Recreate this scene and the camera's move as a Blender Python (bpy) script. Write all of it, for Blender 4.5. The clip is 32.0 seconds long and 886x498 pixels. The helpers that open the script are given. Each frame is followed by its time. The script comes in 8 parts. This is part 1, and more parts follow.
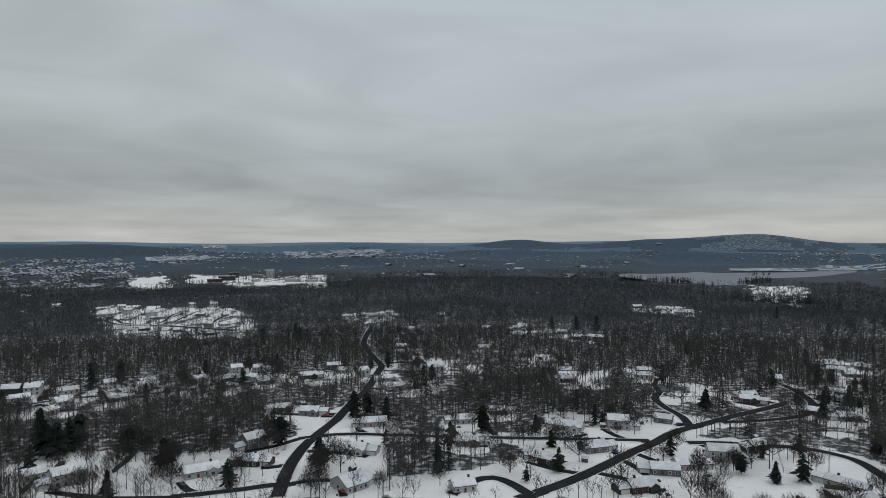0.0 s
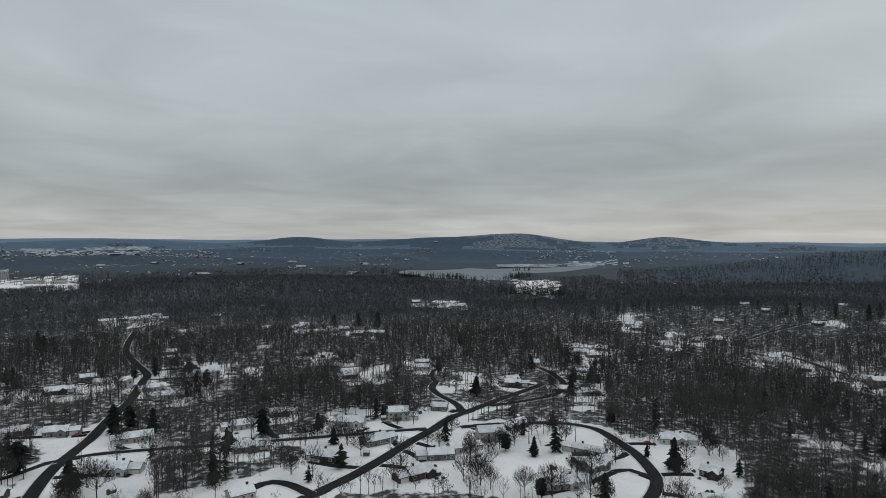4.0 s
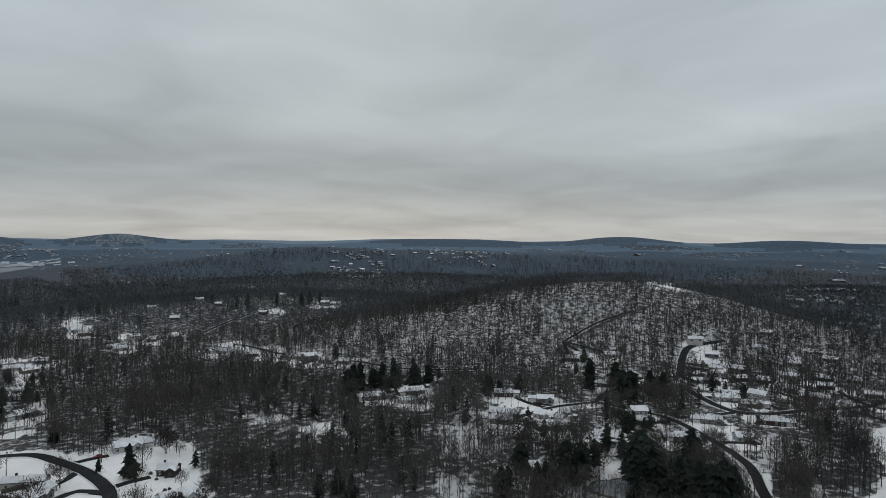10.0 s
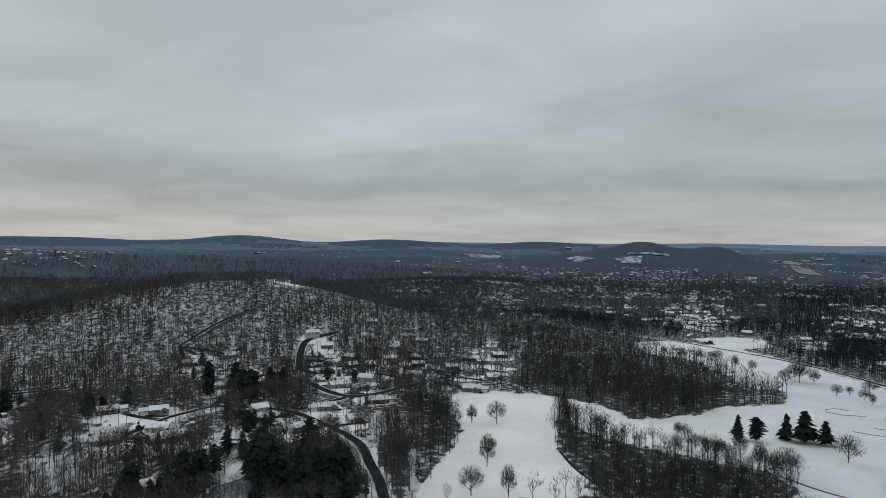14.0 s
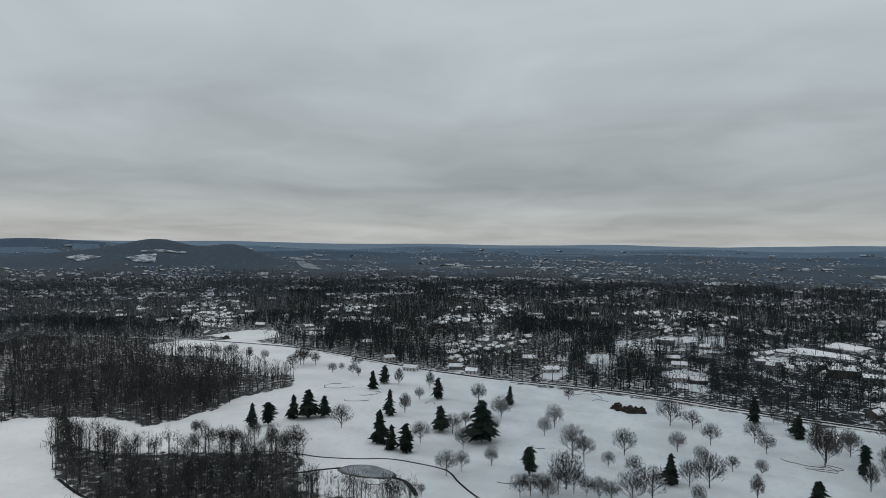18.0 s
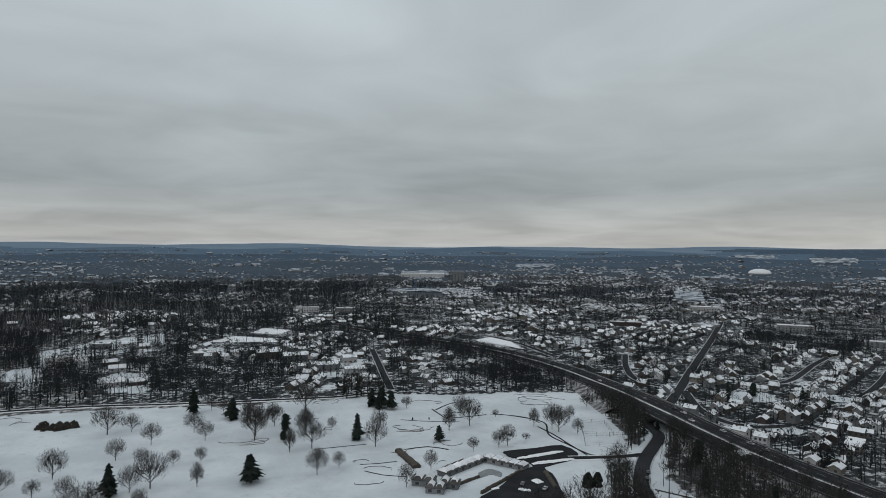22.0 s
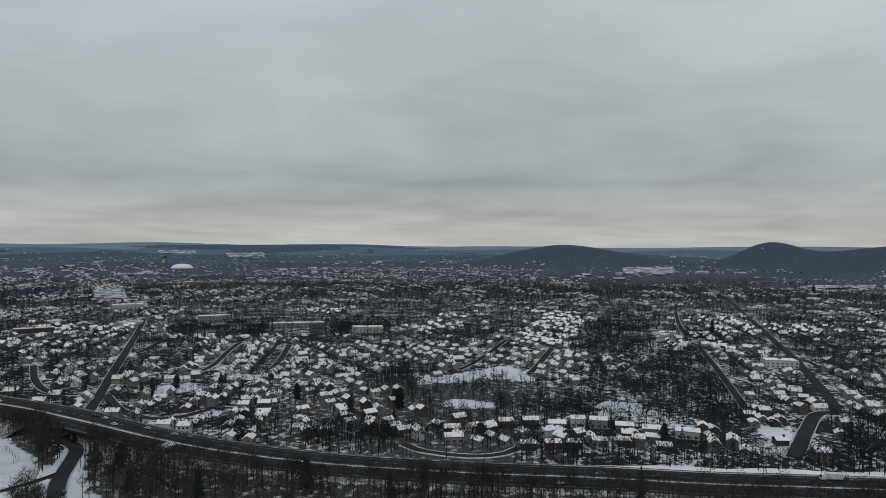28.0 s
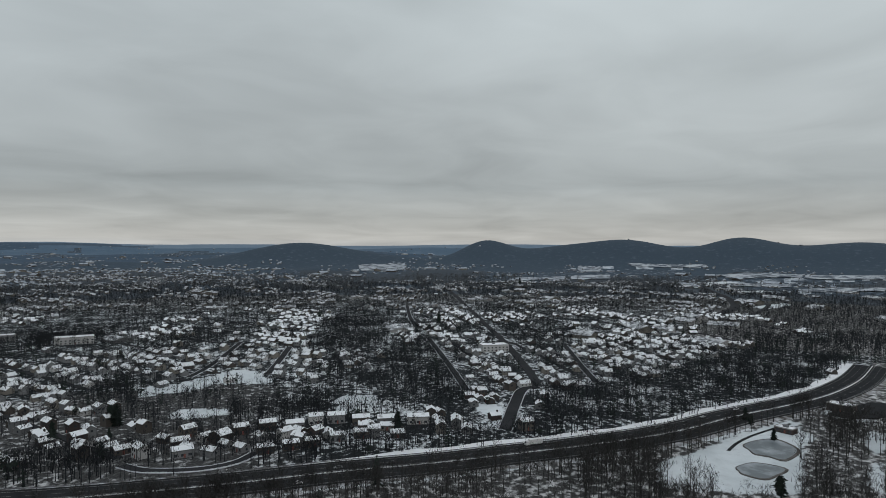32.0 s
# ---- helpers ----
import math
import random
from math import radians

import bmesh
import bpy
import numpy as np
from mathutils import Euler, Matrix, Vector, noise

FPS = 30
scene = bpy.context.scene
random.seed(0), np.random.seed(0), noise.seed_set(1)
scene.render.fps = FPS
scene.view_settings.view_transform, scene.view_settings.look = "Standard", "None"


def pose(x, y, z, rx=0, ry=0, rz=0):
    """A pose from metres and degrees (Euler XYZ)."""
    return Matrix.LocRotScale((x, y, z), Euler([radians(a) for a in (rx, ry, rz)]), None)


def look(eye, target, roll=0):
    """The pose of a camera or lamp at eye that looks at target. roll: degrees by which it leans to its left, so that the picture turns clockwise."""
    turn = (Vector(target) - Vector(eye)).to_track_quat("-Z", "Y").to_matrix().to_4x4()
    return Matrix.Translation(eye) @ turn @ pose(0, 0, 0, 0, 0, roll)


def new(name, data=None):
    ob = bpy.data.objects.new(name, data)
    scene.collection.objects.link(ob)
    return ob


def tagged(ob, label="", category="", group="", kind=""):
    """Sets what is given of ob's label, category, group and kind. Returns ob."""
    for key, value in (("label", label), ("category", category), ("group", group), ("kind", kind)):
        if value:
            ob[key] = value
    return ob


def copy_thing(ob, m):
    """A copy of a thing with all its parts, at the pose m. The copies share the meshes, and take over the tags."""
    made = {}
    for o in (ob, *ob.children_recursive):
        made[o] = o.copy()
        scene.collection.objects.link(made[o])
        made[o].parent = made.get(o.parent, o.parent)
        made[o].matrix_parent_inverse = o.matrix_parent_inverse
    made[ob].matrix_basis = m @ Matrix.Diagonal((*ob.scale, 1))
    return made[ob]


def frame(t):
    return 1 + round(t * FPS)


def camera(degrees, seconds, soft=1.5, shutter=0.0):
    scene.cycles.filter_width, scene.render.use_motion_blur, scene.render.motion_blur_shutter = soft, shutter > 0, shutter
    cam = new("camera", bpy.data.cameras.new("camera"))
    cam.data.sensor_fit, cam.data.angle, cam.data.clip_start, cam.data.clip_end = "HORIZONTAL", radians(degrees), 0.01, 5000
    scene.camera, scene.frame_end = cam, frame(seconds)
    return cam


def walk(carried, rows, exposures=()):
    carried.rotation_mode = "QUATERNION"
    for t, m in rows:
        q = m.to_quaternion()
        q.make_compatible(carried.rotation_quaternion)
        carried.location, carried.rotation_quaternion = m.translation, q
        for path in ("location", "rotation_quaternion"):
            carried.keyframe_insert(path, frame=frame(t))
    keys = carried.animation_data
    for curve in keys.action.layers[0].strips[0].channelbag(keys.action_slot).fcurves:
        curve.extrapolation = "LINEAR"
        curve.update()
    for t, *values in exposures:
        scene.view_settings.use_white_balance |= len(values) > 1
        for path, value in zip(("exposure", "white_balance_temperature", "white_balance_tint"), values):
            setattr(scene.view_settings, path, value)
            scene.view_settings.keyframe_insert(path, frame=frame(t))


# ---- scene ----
cam = camera(70.2, 32.0, soft=0.9)
PATH = [
    (0, pose(0, 0, 115, 89.49, 0.01, -0.00)),
    (0.5, pose(0, 0, 115, 89.47, 0.01, -1.34)),
    (1, pose(0, 0, 115, 89.46, -0.01, -2.62)),
    (1.5, pose(0, 0, 115, 89.43, -0.01, -4.42)),
    (2, pose(0, 0, 115, 89.42, -0.03, -7.21)),
    (2.5, pose(0, 0, 115, 89.40, -0.06, -10.24)),
    (3, pose(0, 0, 115, 89.38, -0.11, -13.18)),
    (3.5, pose(0, 0, 115, 89.34, -0.23, -16.24)),
    (5.5, pose(0, 0, 115, 89.28, -0.31, -31.02)),
    (6, pose(0, 0, 115, 89.27, -0.35, -35.22)),
    (6.5, pose(0, 0, 115, 89.29, -0.34, -39.38)),
    (7, pose(0, 0, 115, 89.29, -0.34, -43.73)),
    (7.5, pose(0, 0, 115, 89.32, -0.39, -48.61)),
    (8, pose(0, 0, 115, 89.31, -0.39, -53.54)),
    (8.5, pose(0, 0, 115, 89.32, -0.43, -57.26)),
    (9, pose(0, 0, 115, 89.34, -0.44, -59.94)),
    (9.5, pose(0, 0, 115, 89.33, -0.50, -62.89)),
    (10, pose(0, 0, 115, 89.37, -0.44, -66.28)),
    (10.5, pose(0, 0, 115, 89.37, -0.46, -69.96)),
    (11, pose(0, 0, 115, 89.40, -0.42, -73.82)),
    (11.5, pose(0, 0, 115, 89.41, -0.44, -77.83)),
    (12, pose(0, 0, 115, 89.43, -0.45, -81.91)),
    (12.5, pose(0, 0, 115, 89.45, -0.51, -86.15)),
    (13, pose(0, 0, 115, 89.48, -0.52, -90.49)),
    (13.5, pose(0, 0, 115, 89.49, -0.49, -95.12)),
    (14, pose(0, 0, 115, 89.49, -0.47, -99.83)),
    (14.5, pose(0, 0, 115, 89.52, -0.50, -104.67)),
    (16.5, pose(0, 0, 115, 89.62, -0.58, -125.66)),
    (17, pose(0, 0, 115, 89.63, -0.58, -130.95)),
    (17.5, pose(0, 0, 115, 89.63, -0.57, -136.31)),
    (18, pose(0, 0, 115, 89.65, -0.59, -141.79)),
    (18.5, pose(0, 0, 115, 89.68, -0.58, -147.28)),
    (19, pose(0, 0, 115, 89.71, -0.56, -153.02)),
    (19.5, pose(0, 0, 115, 89.73, -0.59, -158.80)),
    (20, pose(0, 0, 115, 89.73, -0.55, -164.63)),
    (20.5, pose(0, 0, 115, 89.80, -0.61, -170.40)),
    (21, pose(0, 0, 115, 89.82, -0.56, -176.58)),
    (21.5, pose(0, 0, 115, 89.83, -0.48, -183.06)),
    (22, pose(0, 0, 115, 89.86, -0.48, -189.73)),
    (22.5, pose(0, 0, 115, 89.88, -0.47, -196.52)),
    (23, pose(0, 0, 115, 89.91, -0.50, -203.58)),
    (23.5, pose(0, 0, 115, 89.94, -0.39, -210.95)),
    (24, pose(0, 0, 115, 89.95, -0.39, -215.24)),
    (24.5, pose(0, 0, 115, 89.95, -0.42, -218.39)),
    (25, pose(0, 0, 115, 89.92, -0.38, -221.75)),
    (25.5, pose(0, 0, 115, 89.89, -0.37, -224.88)),
    (27.5, pose(0, 0, 115, 89.82, -0.25, -235.76)),
    (28, pose(0, 0, 115, 89.82, -0.32, -238.90)),
    (28.5, pose(0, 0, 115, 89.80, -0.32, -242.23)),
    (29, pose(0, 0, 115, 89.81, -0.29, -245.86)),
    (29.5, pose(0, 0, 115, 89.79, -0.33, -249.63)),
    (30, pose(0, 0, 115, 89.77, -0.29, -252.42)),
    (30.5, pose(0, 0, 115, 89.76, -0.25, -254.96)),
    (31, pose(0, 0, 115, 89.77, -0.23, -257.75)),
    (31.5, pose(0, 0, 115, 89.75, -0.23, -260.41)),
    (32, pose(0, 0, 115, 89.74, -0.21, -262.42)),
]
walk(cam, PATH)


# ---- sky and light: an overcast winter day ----
world = bpy.data.worlds.new("world")
scene.world = world
world.use_nodes = True


def overcast():
    nt = world.node_tree
    nt.nodes.clear()

    def n(kind, **kw):
        node = nt.nodes.new(kind)
        for k, v in kw.items():
            node.inputs[k].default_value = v
        return node

    def math_node(op, a, b=None):
        node = nt.nodes.new("ShaderNodeMath")
        node.operation = op
        for i, v in enumerate((a, b)):
            if v is None:
                continue
            if isinstance(v, (int, float)):
                node.inputs[i].default_value = v
            else:
                nt.links.new(v, node.inputs[i])
        return node.outputs[0]

    co = n("ShaderNodeTexCoord")
    sep = n("ShaderNodeSeparateXYZ")
    nt.links.new(co.outputs["Generated"], sep.inputs[0])
    up = math_node("MAXIMUM", sep.outputs["Z"], 0.0)
    # the cloud sheet lies flat overhead, so its streaks crowd towards the horizon
    flat = n("ShaderNodeCombineXYZ")
    div = math_node("ADD", up, 0.10)
    nt.links.new(math_node("DIVIDE", sep.outputs["X"], div), flat.inputs[0])
    nt.links.new(math_node("DIVIDE", sep.outputs["Y"], div), flat.inputs[1])
    big = n("ShaderNodeTexNoise", Scale=0.42, Detail=3.0, Roughness=0.45, Distortion=0.6)
    small = n("ShaderNodeTexNoise", Scale=1.1, Detail=4.0, Roughness=0.5, Distortion=0.8)
    for t in (big, small):
        nt.links.new(flat.outputs[0], t.inputs["Vector"])
    cloud = math_node("ADD", math_node("MULTIPLY", big.outputs[0], 0.65), math_node("MULTIPLY", small.outputs[0], 0.35))
    cloud = math_node("ADD", math_node("MULTIPLY", cloud, 1.15), 0.435)
    ramp = n("ShaderNodeValToRGB")
    stops = [(0.0, (0.455, 0.47, 0.475)), (0.012, (0.455, 0.462, 0.452)), (0.045, (0.41, 0.43, 0.43)), (0.09, (0.35, 0.385, 0.40)),
             (0.17, (0.43, 0.475, 0.495)), (0.36, (0.48, 0.54, 0.57)), (0.6, (0.64, 0.70, 0.745)), (1.0, (0.86, 0.93, 0.99))]
    el = ramp.color_ramp.elements
    while len(el) < len(stops):
        el.new(0.5)
    for e, (p, c) in zip(el, stops):
        e.position, e.color = p, (*c, 1)
    nt.links.new(up, ramp.inputs[0])
    tint = n("ShaderNodeMixRGB")
    tint.blend_type = "MULTIPLY"
    tint.inputs[0].default_value = 1.0
    nt.links.new(ramp.outputs[0], tint.inputs[1])
    nt.links.new(cloud, tint.inputs[2])
    # the cloud is a little warmer in the west
    west = n("ShaderNodeMixRGB")
    west.inputs[1].default_value, west.inputs[2].default_value = (1, 1, 1, 1), (1.03, 1.01, 0.985, 1)
    nt.links.new(math_node("MAXIMUM", math_node("MULTIPLY", sep.outputs["X"], -1.0), 0.0), west.inputs[0])
    warm = n("ShaderNodeMixRGB")
    warm.blend_type = "MULTIPLY"
    warm.inputs[0].default_value = 1.0
    nt.links.new(tint.outputs[0], warm.inputs[1])
    nt.links.new(west.outputs[0], warm.inputs[2])
    tint = warm
    sky = nt.nodes.new("ShaderNodeTexSky")
    sky.sky_type, sky.sun_disc = "NISHITA", False
    sky.sun_elevation, sky.sun_rotation = radians(28), radians(60)
    veil = nt.nodes.new("ShaderNodeBackground")
    veil.inputs[1].default_value = SKY
    blue = nt.nodes.new("ShaderNodeBackground")
    blue.inputs[1].default_value = 0.05 * SKY
    nt.links.new(tint.outputs[0], veil.inputs[0])
    nt.links.new(sky.outputs[0], blue.inputs[0])
    both = nt.nodes.new("ShaderNodeMixShader")
    both.inputs[0].default_value = 0.06
    nt.links.new(veil.outputs[0], both.inputs[1])
    nt.links.new(blue.outputs[0], both.inputs[2])
    outp = nt.nodes.new("ShaderNodeOutputWorld")
    nt.links.new(both.outputs[0], outp.inputs[0])


SKY = 1.0
overcast()
sun = new("sun", bpy.data.lights.new("sun", "SUN"))
sun.data.energy, sun.data.angle, sun.data.color = 0.5, radians(25), (1.0, 0.96, 0.92)
sun.matrix_world = look((0, 0, 900), (-866 * 0.88, -500 * 0.88, 900 - 530))


# ---- materials ----
def mat(name, colour, rough=0.8, second=None, scale=1.0, detail=0.5, amount=0.5, bump=0.0, fine=12.0, metal=0.0, vary=0.0, spec=0.08, stretch=(1, 1, 1), island=0.0):
    """A surface of two colours in patches of `scale` metres with grain of its own, bump, and a shade that varies from piece to piece."""
    m = bpy.data.materials.new(name)
    m.use_nodes = True
    nt = m.node_tree
    b = nt.nodes["Principled BSDF"]
    b.inputs["Roughness"].default_value, b.inputs["Metallic"].default_value = rough, metal
    b.inputs["Specular IOR Level"].default_value = spec
    geo = nt.nodes.new("ShaderNodeNewGeometry")
    mp = nt.nodes.new("ShaderNodeMapping")
    mp.inputs["Scale"].default_value = stretch
    nt.links.new(geo.outputs["Position"], mp.inputs[0])
    coarse = nt.nodes.new("ShaderNodeTexNoise")
    coarse.inputs["Scale"].default_value, coarse.inputs["Detail"].default_value = 1.0 / scale, 5.0
    coarse.inputs["Roughness"].default_value = 0.6
    nt.links.new(mp.outputs[0], coarse.inputs["Vector"])
    ramp = nt.nodes.new("ShaderNodeValToRGB")
    w = 0.5 * (1 - detail) * 0.5 + 0.02
    ramp.color_ramp.elements[0].position = max(0.0, 1 - amount - w)
    ramp.color_ramp.elements[1].position = min(1.0, 1 - amount + w)
    ramp.color_ramp.elements[0].color = (*colour, 1)
    ramp.color_ramp.elements[1].color = (*(second or [c * 0.85 for c in colour]), 1)
    nt.links.new(coarse.outputs[0], ramp.inputs[0])
    grain = nt.nodes.new("ShaderNodeTexNoise")
    grain.inputs["Scale"].default_value, grain.inputs["Detail"].default_value = fine / scale, 3.0
    nt.links.new(mp.outputs[0], grain.inputs["Vector"])
    shade = nt.nodes.new("ShaderNodeMapRange")
    shade.inputs["To Min"].default_value, shade.inputs["To Max"].default_value = 0.86, 1.10
    nt.links.new(grain.outputs[0], shade.inputs[0])
    mix = nt.nodes.new("ShaderNodeMixRGB")
    mix.blend_type = "MULTIPLY"
    mix.inputs[0].default_value = 1.0
    nt.links.new(ramp.outputs[0], mix.inputs[1])
    nt.links.new(shade.outputs[0], mix.inputs[2])
    last = mix.outputs[0]
    for k, (kind, sock) in zip((vary, island), (("ShaderNodeObjectInfo", "Random"), ("ShaderNodeNewGeometry", "Random Per Island"))):
        if k:
            info = nt.nodes.new(kind)
            rng = nt.nodes.new("ShaderNodeMapRange")
            rng.inputs["To Min"].default_value, rng.inputs["To Max"].default_value = 1 - k, 1 + k
            nt.links.new(info.outputs[sock], rng.inputs[0])
            mul = nt.nodes.new("ShaderNodeMixRGB")
            mul.blend_type = "MULTIPLY"
            mul.inputs[0].default_value = 1.0
            nt.links.new(last, mul.inputs[1])
            nt.links.new(rng.outputs[0], mul.inputs[2])
            last = mul.outputs[0]
    nt.links.new(last, b.inputs["Base Color"])
    if bump:
        bp = nt.nodes.new("ShaderNodeBump")
        bp.inputs["Strength"].default_value, bp.inputs["Distance"].default_value = bump, 0.3 * scale / fine
        nt.links.new(grain.outputs[0], bp.inputs["Height"])
        nt.links.new(bp.outputs[0], b.inputs["Normal"])
    return m


SNOW = mat("snow", (0.74, 0.75, 0.762), 0.75, (0.62, 0.635, 0.655), 30, 0.2, 0.45, 0.25, 25)
FLOOR = mat("woodland_floor", (0.46, 0.47, 0.49), 0.9, (0.070, 0.064, 0.058), 6, 0.5, 0.54, 0.4, 7)
# Far ground colours: aerial haze is painted in, bluer and paler with distance.
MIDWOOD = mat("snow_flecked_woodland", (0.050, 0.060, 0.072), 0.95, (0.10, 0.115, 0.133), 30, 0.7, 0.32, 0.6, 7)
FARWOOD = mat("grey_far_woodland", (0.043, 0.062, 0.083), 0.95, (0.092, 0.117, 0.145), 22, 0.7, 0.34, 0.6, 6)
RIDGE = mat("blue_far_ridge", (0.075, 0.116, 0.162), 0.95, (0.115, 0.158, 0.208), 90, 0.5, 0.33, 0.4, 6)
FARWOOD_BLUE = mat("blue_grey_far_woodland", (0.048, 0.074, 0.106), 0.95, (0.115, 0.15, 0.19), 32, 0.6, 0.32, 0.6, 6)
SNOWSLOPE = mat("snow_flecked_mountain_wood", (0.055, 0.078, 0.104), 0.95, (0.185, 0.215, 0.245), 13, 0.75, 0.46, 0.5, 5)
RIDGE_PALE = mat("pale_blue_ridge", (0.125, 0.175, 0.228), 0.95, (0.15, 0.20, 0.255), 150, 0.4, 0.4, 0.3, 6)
# field snow greyed and blued by painted-in haze
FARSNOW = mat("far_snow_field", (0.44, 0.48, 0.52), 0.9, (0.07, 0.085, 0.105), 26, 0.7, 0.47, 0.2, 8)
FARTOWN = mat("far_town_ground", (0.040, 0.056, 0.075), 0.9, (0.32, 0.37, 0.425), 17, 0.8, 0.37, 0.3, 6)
ASPHALT = mat("wet_asphalt", (0.017, 0.018, 0.020), 0.9, (0.028, 0.029, 0.031), 9, 0.3, 0.5, 0.15, 30, spec=0.03)
OLDASPHALT = mat("salted_asphalt", (0.024, 0.025, 0.027), 0.9, (0.036, 0.037, 0.040), 20, 0.3, 0.5, 0.15, 30, spec=0.03)
SLUSH = mat("grey_slush", (0.50, 0.52, 0.55), 0.7, (0.30, 0.31, 0.33), 5, 0.4, 0.45, 0.4, 8)
PAINT = mat("road_paint", (0.28, 0.28, 0.27), 0.8, (0.10, 0.10, 0.10), 3, 0.5, 0.5)
ICE = mat("grey_lake_ice", (0.115, 0.135, 0.155), 0.6, (0.16, 0.18, 0.20), 90, 0.4, 0.5, 0.05, 20, spec=0.2, stretch=(0.4, 2.2, 1))
PONDICE = mat("thin_pond_ice", (0.10, 0.118, 0.130), 0.45, (0.30, 0.325, 0.35), 14, 0.6, 0.42, 0.05, 20, spec=0.3)
BROOK = mat("dark_brook_water", (0.016, 0.017, 0.018), 0.85, (0.05, 0.05, 0.05), 6, 0.4, 0.4, 0.1, 10, spec=0.03)
BARK = mat("bare_bark", (0.039, 0.0375, 0.036), 0.95, (0.061, 0.058, 0.055), 9, 0.3, 0.5, 0.3, 14, island=0.3, spec=0.02)
NEARCANOPY = mat("brown_grey_crown_twigs", (0.062, 0.058, 0.056), 0.95, (0.088, 0.082, 0.079), 45, 0.3, 0.5, 0.2, 8, island=0.25, spec=0.02)
NEARBARK = mat("grey_brown_bark", (0.042, 0.040, 0.039), 0.95, (0.066, 0.063, 0.061), 9, 0.3, 0.5, 0.3, 14, island=0.3, spec=0.02)
CANOPY = mat("grey_canopy_twigs", (0.055, 0.0525, 0.051), 0.95, (0.076, 0.073, 0.070), 45, 0.3, 0.5, 0.2, 8, island=0.25, spec=0.02)
# darker bark copy for trees beyond the golf lane, shade put into the colour
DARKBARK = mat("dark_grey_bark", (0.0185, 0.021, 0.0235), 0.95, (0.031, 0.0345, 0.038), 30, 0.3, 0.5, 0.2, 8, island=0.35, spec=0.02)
# bark tone tuned for the woods of one bearing sector
GREYBARK = mat("weathered_grey_bark", (0.032, 0.032, 0.032), 0.95, (0.052, 0.0515, 0.051), 30, 0.3, 0.5, 0.2, 8, island=0.35, spec=0.02)
BROWNBARK = mat("dull_brown_bark", (0.027, 0.0265, 0.026), 0.95, (0.045, 0.0435, 0.042), 30, 0.3, 0.5, 0.2, 8, island=0.35, spec=0.02)
# bark of farther woods, greyed and blued as painted haze
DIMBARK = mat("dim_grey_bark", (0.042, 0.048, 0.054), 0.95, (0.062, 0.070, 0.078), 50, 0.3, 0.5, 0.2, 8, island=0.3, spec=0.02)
# the same bark again with shade painted in, for the town's trees
SHADEBARK = mat("wet_dark_bark", (0.017, 0.0185, 0.021), 0.95, (0.029, 0.031, 0.034), 40, 0.3, 0.5, 0.2, 8, island=0.3, spec=0.02)
# bark of the farthest woods, with still more haze in its colour
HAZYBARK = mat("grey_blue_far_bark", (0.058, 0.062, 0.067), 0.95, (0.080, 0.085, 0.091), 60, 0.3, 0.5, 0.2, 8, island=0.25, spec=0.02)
TWIGS = mat("bare_twigs", (0.034, 0.032, 0.031), 0.95, (0.053, 0.050, 0.048), 6, 0.3, 0.5, 0.2, 12, vary=0.2, spec=0.02)
NEEDLES = mat("dark_conifer_needles", (0.011, 0.016, 0.014), 0.95, (0.020, 0.027, 0.022), 3, 0.4, 0.5, 0.4, 10, vary=0.25, spec=0.1)
SHINGLE = mat("dark_roof_shingle", (0.060, 0.058, 0.058), 0.9, (0.10, 0.095, 0.09), 3, 0.4, 0.5, 0.4, 20, vary=0.25)
ROOFSNOW = mat("roof_snow", (0.72, 0.73, 0.745), 0.8, (0.50, 0.52, 0.55), 4, 0.4, 0.45, 0.2, 12, vary=0.12)
PATCHYSNOW = mat("patchy_roof_snow", (0.68, 0.705, 0.725), 0.8, (0.09, 0.095, 0.10), 5, 0.7, 0.34, 0.2, 12)
# outer roof snow dulled and blued with distance: haze put into the colour
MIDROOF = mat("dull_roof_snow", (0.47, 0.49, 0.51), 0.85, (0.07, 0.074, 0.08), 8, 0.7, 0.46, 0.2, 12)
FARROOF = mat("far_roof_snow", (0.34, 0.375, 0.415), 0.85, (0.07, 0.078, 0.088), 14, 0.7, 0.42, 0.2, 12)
WALLS = {
    "white": mat("white_siding", (0.42, 0.42, 0.415), 0.7, (0.36, 0.36, 0.355), 2, 0.3, 0.5, 0.2, 14, vary=0.15, stretch=(1, 1, 6)),
    "grey": mat("grey_siding", (0.17, 0.175, 0.18), 0.75, (0.14, 0.143, 0.147), 2, 0.3, 0.5, 0.2, 14, vary=0.25, stretch=(1, 1, 6)),
    "brown": mat("brown_siding", (0.074, 0.066, 0.060), 0.8, (0.056, 0.050, 0.046), 2, 0.3, 0.5, 0.2, 14, vary=0.3, stretch=(1, 1, 6)),
    "brick": mat("red_brick", (0.058, 0.046, 0.043), 0.85, (0.046, 0.037, 0.035), 2, 0.3, 0.5, 0.3, 16, vary=0.25),
    "beige": mat("beige_siding", (0.18, 0.168, 0.15), 0.75, (0.15, 0.14, 0.125), 2, 0.3, 0.5, 0.2, 14, vary=0.2, stretch=(1, 1, 6)),
}
PANE = mat("dark_window_glass", (0.03, 0.035, 0.04), 0.15, (0.05, 0.055, 0.06), 1, 0.3, 0.5, spec=0.6)
TRIM = mat("white_trim", (0.62, 0.62, 0.61), 0.6, (0.55, 0.55, 0.54), 1, 0.3, 0.5)
DOORS = mat("painted_door", (0.16, 0.06, 0.05), 0.5, (0.13, 0.05, 0.045), 1, 0.3, 0.5, vary=0.5)
BRICK = WALLS["brick"]
